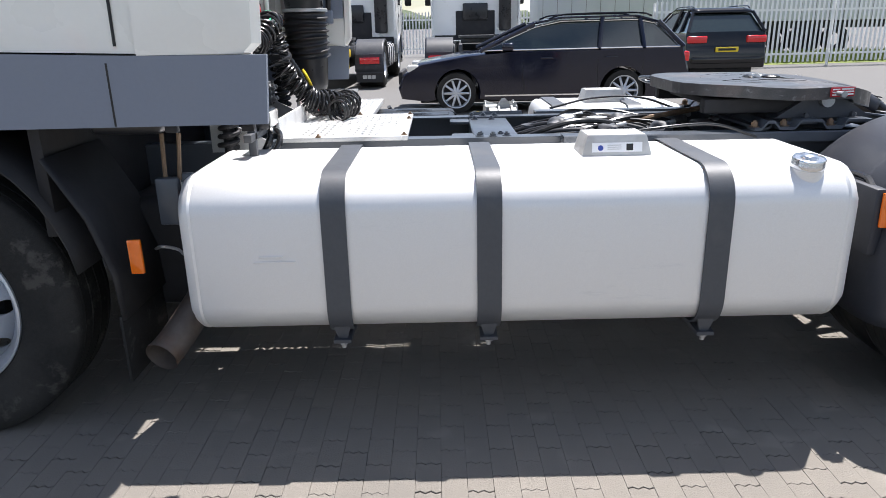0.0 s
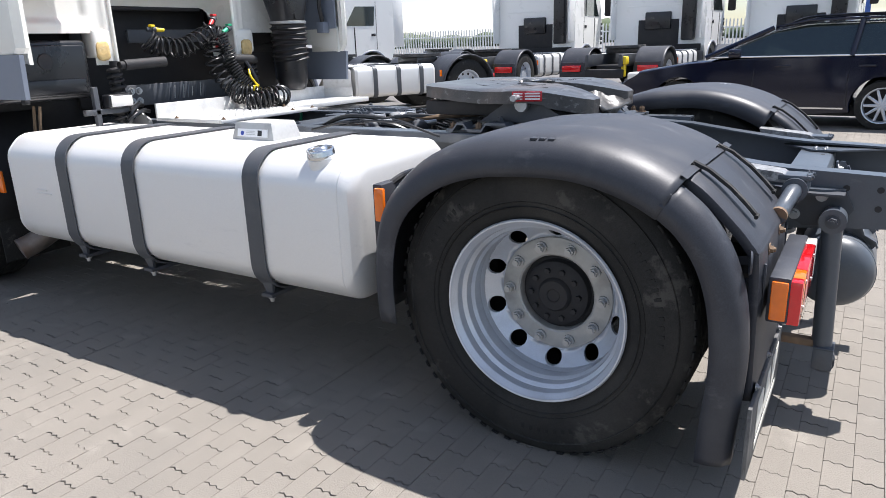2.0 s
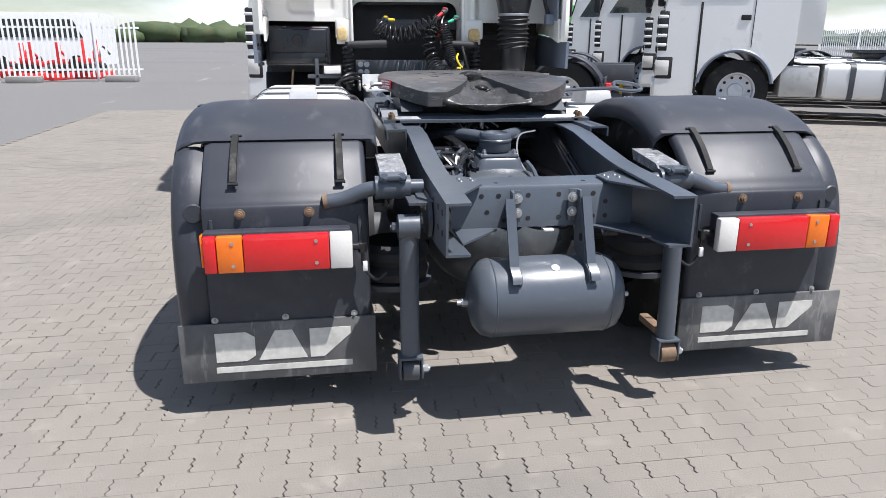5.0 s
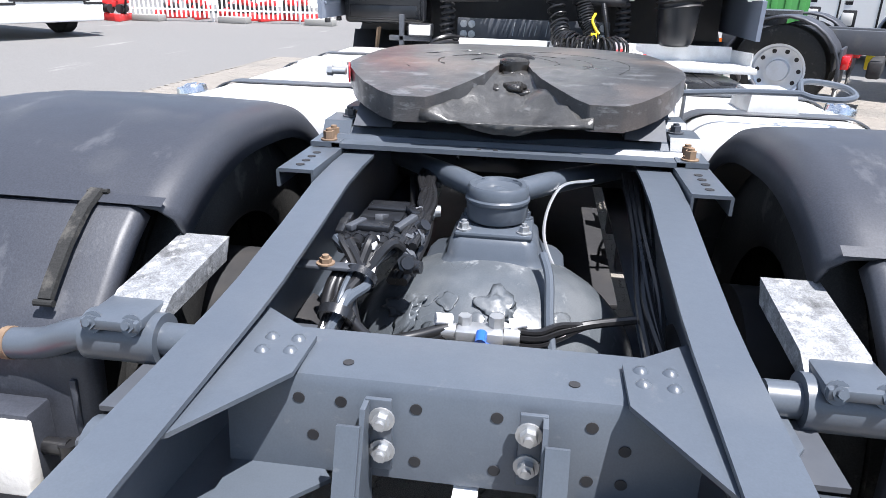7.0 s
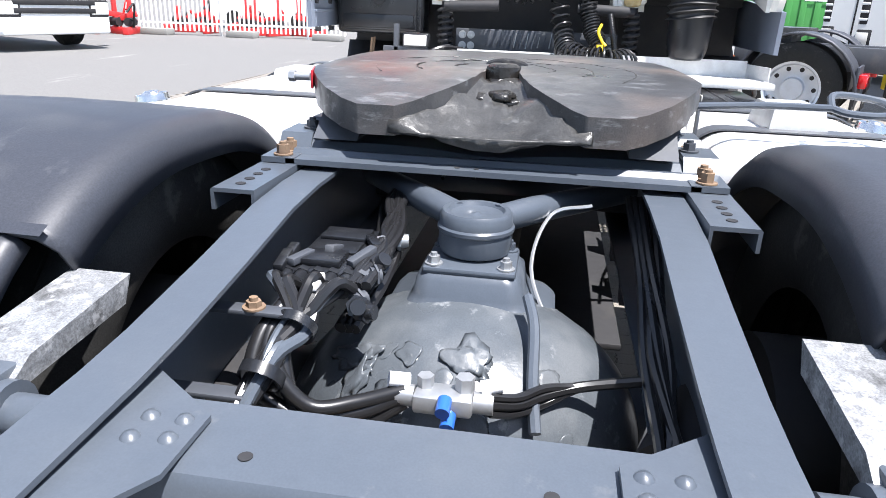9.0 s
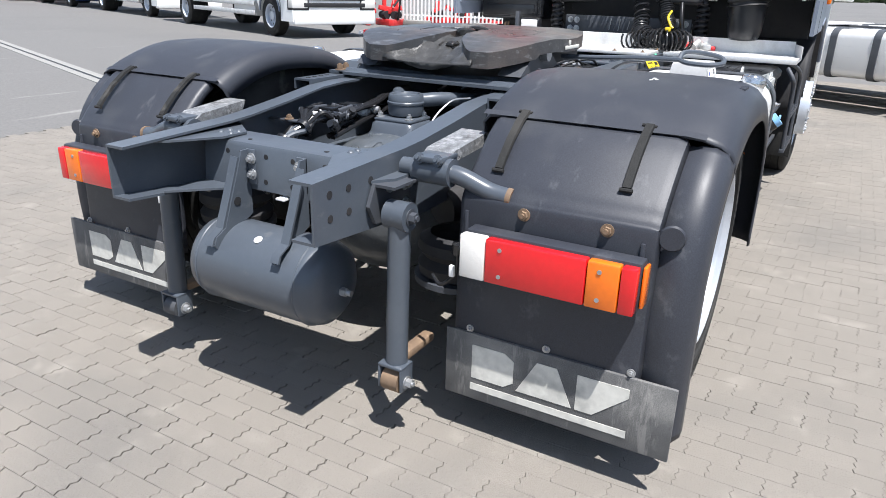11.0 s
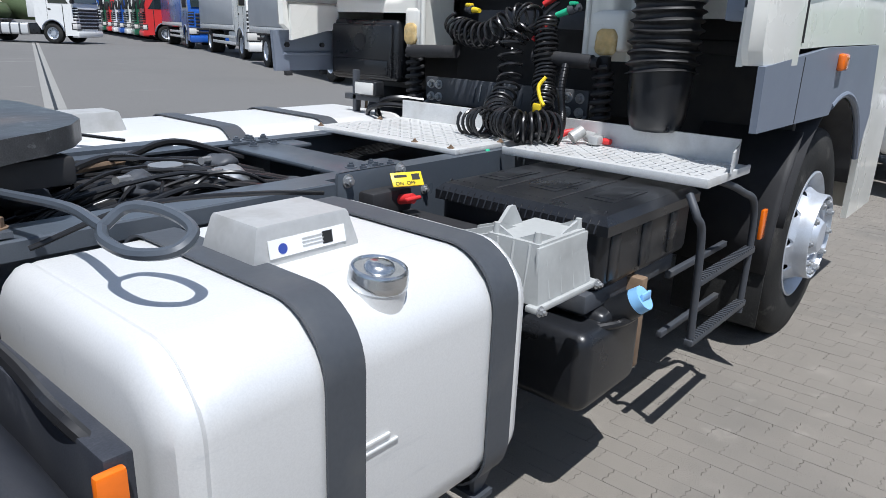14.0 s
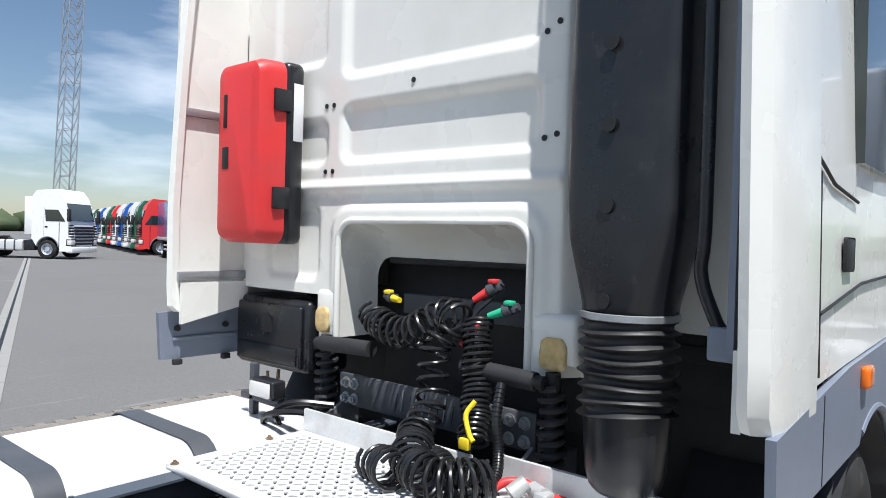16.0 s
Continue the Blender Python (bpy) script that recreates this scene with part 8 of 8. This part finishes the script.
tagged(part("grass", grass_strip(), GRASS), "dry yellow-green grass strip behind the fence", "grass", kind="stuff")

tr = thing("semi_trailer", "long grey-white semi-trailer with blue shapes on its side", "trailer")
part("box_body", Mesh().box(2.0, 17.0, 26.0, 28.5, 1.25, 4.0, 0.03), TRAILER, tr)
for k in range(26):
    part("panel_joint", Mesh().box(2.2 + 0.58 * k, 2.22 + 0.58 * k, 25.985, 26.0, 1.3, 3.95), CONCRETE, tr)
for x, w in ((7.4, 0.9), (8.5, 0.7), (9.5, 0.9)):
    part("blue_shape", Mesh().box(x, x + w, 25.97, 25.982, 2.4, 3.4, 0.003), LETTER_BLUE, tr)
for x in (11.5, 12.9, 14.3):
    for s in (-1, 1):
        part("wheel", Mesh().lathe([(0.28, 27.25 + s * 0.8), (0.5, 27.25 + s * 0.8), (0.5, 27.25 + s * 1.18), (0.28, 27.25 + s * 1.18)], (x, 0.5), 28), RUBBER, tr)
part("under_frame", Mesh().box(2.5, 16.8, 26.3, 28.2, 0.95, 1.25, 0.02), DARK, tr)
part("landing_leg", Mesh().box(4.6, 4.8, 26.3, 26.5, -0.014, 1.0, 0.01), DARK, tr)
bt = yard_tractor("blue tractor truck parked behind the fence", BLUE)
bt.matrix_basis = heading((-1, 0.0), (3.0, 23.0))

cont = thing("green_container", "green steel shipping container behind the trucks", "container")
part("container_box", Mesh().box(-27.0, -24.4, 5.0, 11.5, 0.0, 2.6, 0.03), GREEN_BOX, cont)
for k in range(14):
    part("wall_rib", Mesh().box(-24.41, -24.36, 5.2 + 0.45 * k, 5.4 + 0.45 * k, 0.15, 2.45, 0.01), GREEN_BOX, cont)
for z in (1.7,):
    part("pale_stripe", Mesh().box(-24.36, -24.35, 6.2, 7.2, z, z + 0.08).box(-24.36, -24.35, 8.0, 9.0, z, z + 0.08), STICKER, cont)

# red machine parts stacked by the fence
rnd = random.Random(21)
for k in range(16):
    x, y = -22.3 + rnd.uniform(-0.7, 0.7), -13.2 + 0.42 * k + rnd.uniform(-0.2, 0.2)
    if k > 12:
        x, y = -19.2 + rnd.uniform(-0.3, 0.3), -13.9 + 0.5 * (k - 13)
    m = thing("red_machine_part", "red painted machine frame part lying on the paving", "machine part", "red machine parts")
    m.matrix_basis = Matrix.Translation((x, y, 0)) @ Matrix.Rotation(rnd.uniform(0, 3.1), 4, "Z")
    h = rnd.uniform(0.4, 1.25)
    part("beam", Mesh().box(-0.55, 0.55, -0.08, 0.08, -0.012, 0.20, 0.02), RED_BOX, m)
    part("arm", Mesh().box(-0.07, 0.07, -0.3, 0.35, h * 0.4, h * 0.4 + 0.16, 0.02, m=Matrix.Rotation(rnd.uniform(-0.5, 0.5), 4, "X")).box(-0.06, 0.06, -0.06, 0.06, 0.1, h, 0.015), RED_BOX, m)
    part("tine", Mesh().tube(smooth_path([(0.1, 0.1, 0.2), (0.3, 0.25, h * 0.8), (0.5, 0.1, h * 0.6)], 5), 0.035, 8), RED_BOX if k % 3 else DARK, m)
    part("pivot", Mesh().cyl((-0.2, 0, 0.35), (0.25, 0, 0.35), 0.13, seg=18), DARK, m)

van = thing("white_van", "white van parked behind the fence", "van")
part("body", Mesh().loft([[(-27 + x, y, z) for x, z in ((-1.0, 0.3), (1.0, 0.3), (1.0, 1.0), (0.9, 2.2), (-0.9, 2.2), (-1.0, 1.0))] for y in (-13.5, -13.2, -9.3, -9.0)]), WHITE_FAR, van)
part("window_band", Mesh().prism([(-12.9, 1.3), (-9.6, 1.3), (-9.9, 1.95), (-12.9, 1.95)], 0, -26.02, -25.99), GLASS, van)
for y in (-12.6, -9.9):
    part("wheel", Mesh().cyl((-26.3, y, 0.33), (-25.98, y, 0.33), 0.335, seg=26), RUBBER, van)

# slot drain across the yard
dr = tagged(new("slot_drain"), "concrete slot drain set flush in the paving", "drain", kind="structure")
A, B = Vector((-2.95, -4.9, 0)), Vector((-15.5, -40.5, 0))
dvec = (B - A).normalized()
nvec = Vector((-dvec.y, dvec.x, 0))
for k in range(36):
    p, q = A + dvec * (1.0 * k + 0.006), A + dvec * (1.0 * k + 0.994)
    for s0, s1 in ((0.025, 0.15), (-0.15, -0.025)):
        quad = [p + nvec * s0, p + nvec * s1, q + nvec * s1, q + nvec * s0]
        part("drain_block", Mesh().loft([[(v.x, v.y, z) for v in quad] for z in (-0.02, -0.004)]), CONCRETE, dr)
part("drain_slot", Mesh().add([tuple(A + nvec * 0.025 + Vector((0, 0, -0.010))), tuple(A - nvec * 0.025 + Vector((0, 0, -0.010))), tuple(B - nvec * 0.025 + Vector((0, 0, -0.010))), tuple(B + nvec * 0.025 + Vector((0, 0, -0.010)))], [(0, 1, 2, 3)]), BLACK_INK, dr)

# lattice mast of a crane
mast = thing("crane_mast", "tall grey lattice crane mast beyond the yard", "crane")
mx, my, lean = -43.0, -108.0, 0.03
for sx in (-1.1, 1.1):
    for sy in (-1.1, 1.1):
        part("chord", Mesh().cyl((mx + sx, my + sy, -0.014), (mx + sx * 0.9 - 1.5, my + sy * 0.9, 46), 0.09, seg=6), STEEL, mast)
br = Mesh()
for k in range(20):
    z0, z1 = 2.3 * k, 2.3 * k + 2.3
    o0, o1 = -1.5 * z0 / 46, -1.5 * z1 / 46
    for sy in (-1.05, 1.05):
        br.cyl((mx - 1.05 + o0, my + sy, z0), (mx + 1.05 + o1, my + sy, z1), 0.05, seg=5).cyl((mx - 1.05 + o1, my + sy, z1), (mx + 1.05 + o1, my + sy, z1), 0.05, seg=5)
    for sx in (-1.05, 1.05):
        br.cyl((mx + sx + o0, my - 1.05, z0), (mx + sx + o1, my + 1.05, z1), 0.05, seg=5)
part("bracing", br, STEEL, mast)


def far_woods():
    rnd = random.Random(8)
    ms = Mesh()
    for k in range(900):
        a = rnd.uniform(0, 2 * math.pi)
        r = rnd.uniform(230, 330)
        h = rnd.uniform(2.5, 6.5) * (0.6 + 0.5 * math.sin(a * 9) ** 2)
        bm = bmesh.new()
        bmesh.ops.create_icosphere(bm, subdivisions=2, radius=1)
        for v in bm.verts:
            n = 1 + 0.6 * noise.noise(v.co * 2.1 + Vector((k, a, 0)))
            v.co = Vector((v.co.x * h * 1.3, v.co.y * h * 1.3, v.co.z * h * 0.8)) * n
        bm.transform(Matrix.Translation((r * math.cos(a), r * math.sin(a), h * 0.35)))
        ms.bm(bm)
    return ms


tagged(part("far_woods", far_woods(), LEAF, None, "", 180), "distant low belt of trees and shrubs", "trees", kind="stuff")


# ---- paving blocks ----
PX, PY = 0.084, 0.150


def paver_mesh(gap):
    """One dentated block: straight long sides that butt, toothed ends with an open or sanded-up joint."""
    hx, hy = PX / 2 - 0.0004, PY / 2 - gap / 2
    teeth = list(zip((-1, -0.62, -0.22, 0.2, 0.58, 1), (0, 0.0065, -0.004, 0.0055, -0.005, 0.001)))
    low = [(hx * u, -hy + z) for u, z in teeth]
    loop = low + [(x, y + 2 * hy) for x, y in low[::-1]]
    n = len(loop)
    ins = [(x * 0.99, y - math.copysign(0.0009 + gap * 0.2, y)) for x, y in loop]
    vs = [(x, y, -0.010) for x, y in loop] + [(x, y, -0.0016) for x, y in loop] + [(x, y, 0.0) for x, y in ins]
    fs = [(r + k, r + (k + 1) % n, r + n + (k + 1) % n, r + n + k) for r in (0, n) for k in range(n)]
    return vs, fs + [tuple(range(2 * n, 3 * n))]


def paving():
    rnd = random.Random(5)
    kinds = [paver_mesh(g) for g in (0.0055, 0.003, 0.0006)]
    fs0 = kinds[0][1]
    arrays = [np.array(v) for v, f in kinds]
    pv = tagged(new("paving"), "grey dentated concrete block paving with sandy joints", "paving", kind="structure")
    bed = Mesh().add([(-11.0, -4.8, -0.0085), (6.5, -4.8, -0.0085), (6.5, 8.5, -0.0085), (-11.0, 8.5, -0.0085)], [(0, 1, 2, 3)])
    part("sand_bed", bed, JOINT, pv)
    singles = [Mesh().add(v, f).data("paver", PAVER, 25) for v, f in kinds]
    out_v, out_f, count, base = [], [], 0, 0
    for i in range(int(17.5 / PX)):
        x = -11.0 + PX * (i + 0.5)
        off = PY / 2 if i % 2 else 0
        for j in range(int(13.3 / PY)):
            y = -4.8 + PY * (j + 0.5) + off
            dz, a = rnd.gauss(0, 0.0005), rnd.gauss(0, 0.003)
            # the passage beside the truck is swept full of sand
            kind = rnd.choices((0, 1, 2), (0, 1, 12) if y > 0.6 else (4, 4, 3))[0]
            arr = arrays[kind]
            if 0.9 < x < 2.9 and -2.4 < y < -0.9 and count < 300:
                ob = part("paver", singles[kind], None, pv)
                ob.location, ob.rotation_euler = (x, y, dz), (rnd.gauss(0, 0.003), rnd.gauss(0, 0.004), a)
                count += 1
                continue
            c, sn = math.cos(a), math.sin(a)
            p = arr.copy()
            p[:, 0], p[:, 1] = arr[:, 0] * c - arr[:, 1] * sn + x, arr[:, 0] * sn + arr[:, 1] * c + y
            p[:, 2] += dz + arr[:, 0] * rnd.gauss(0, 0.004)
            out_v.append(p)
            out_f += [tuple(q + base for q in f) for f in fs0]
            base += len(arr)
    me = bpy.data.meshes.new("paver_field")
    me.from_pydata(np.concatenate(out_v).tolist(), [], out_f)
    me.materials.append(PAVER)
    ob = tagged(new("paver_field", me), kind="stuff")
    ob.parent = pv


paving()
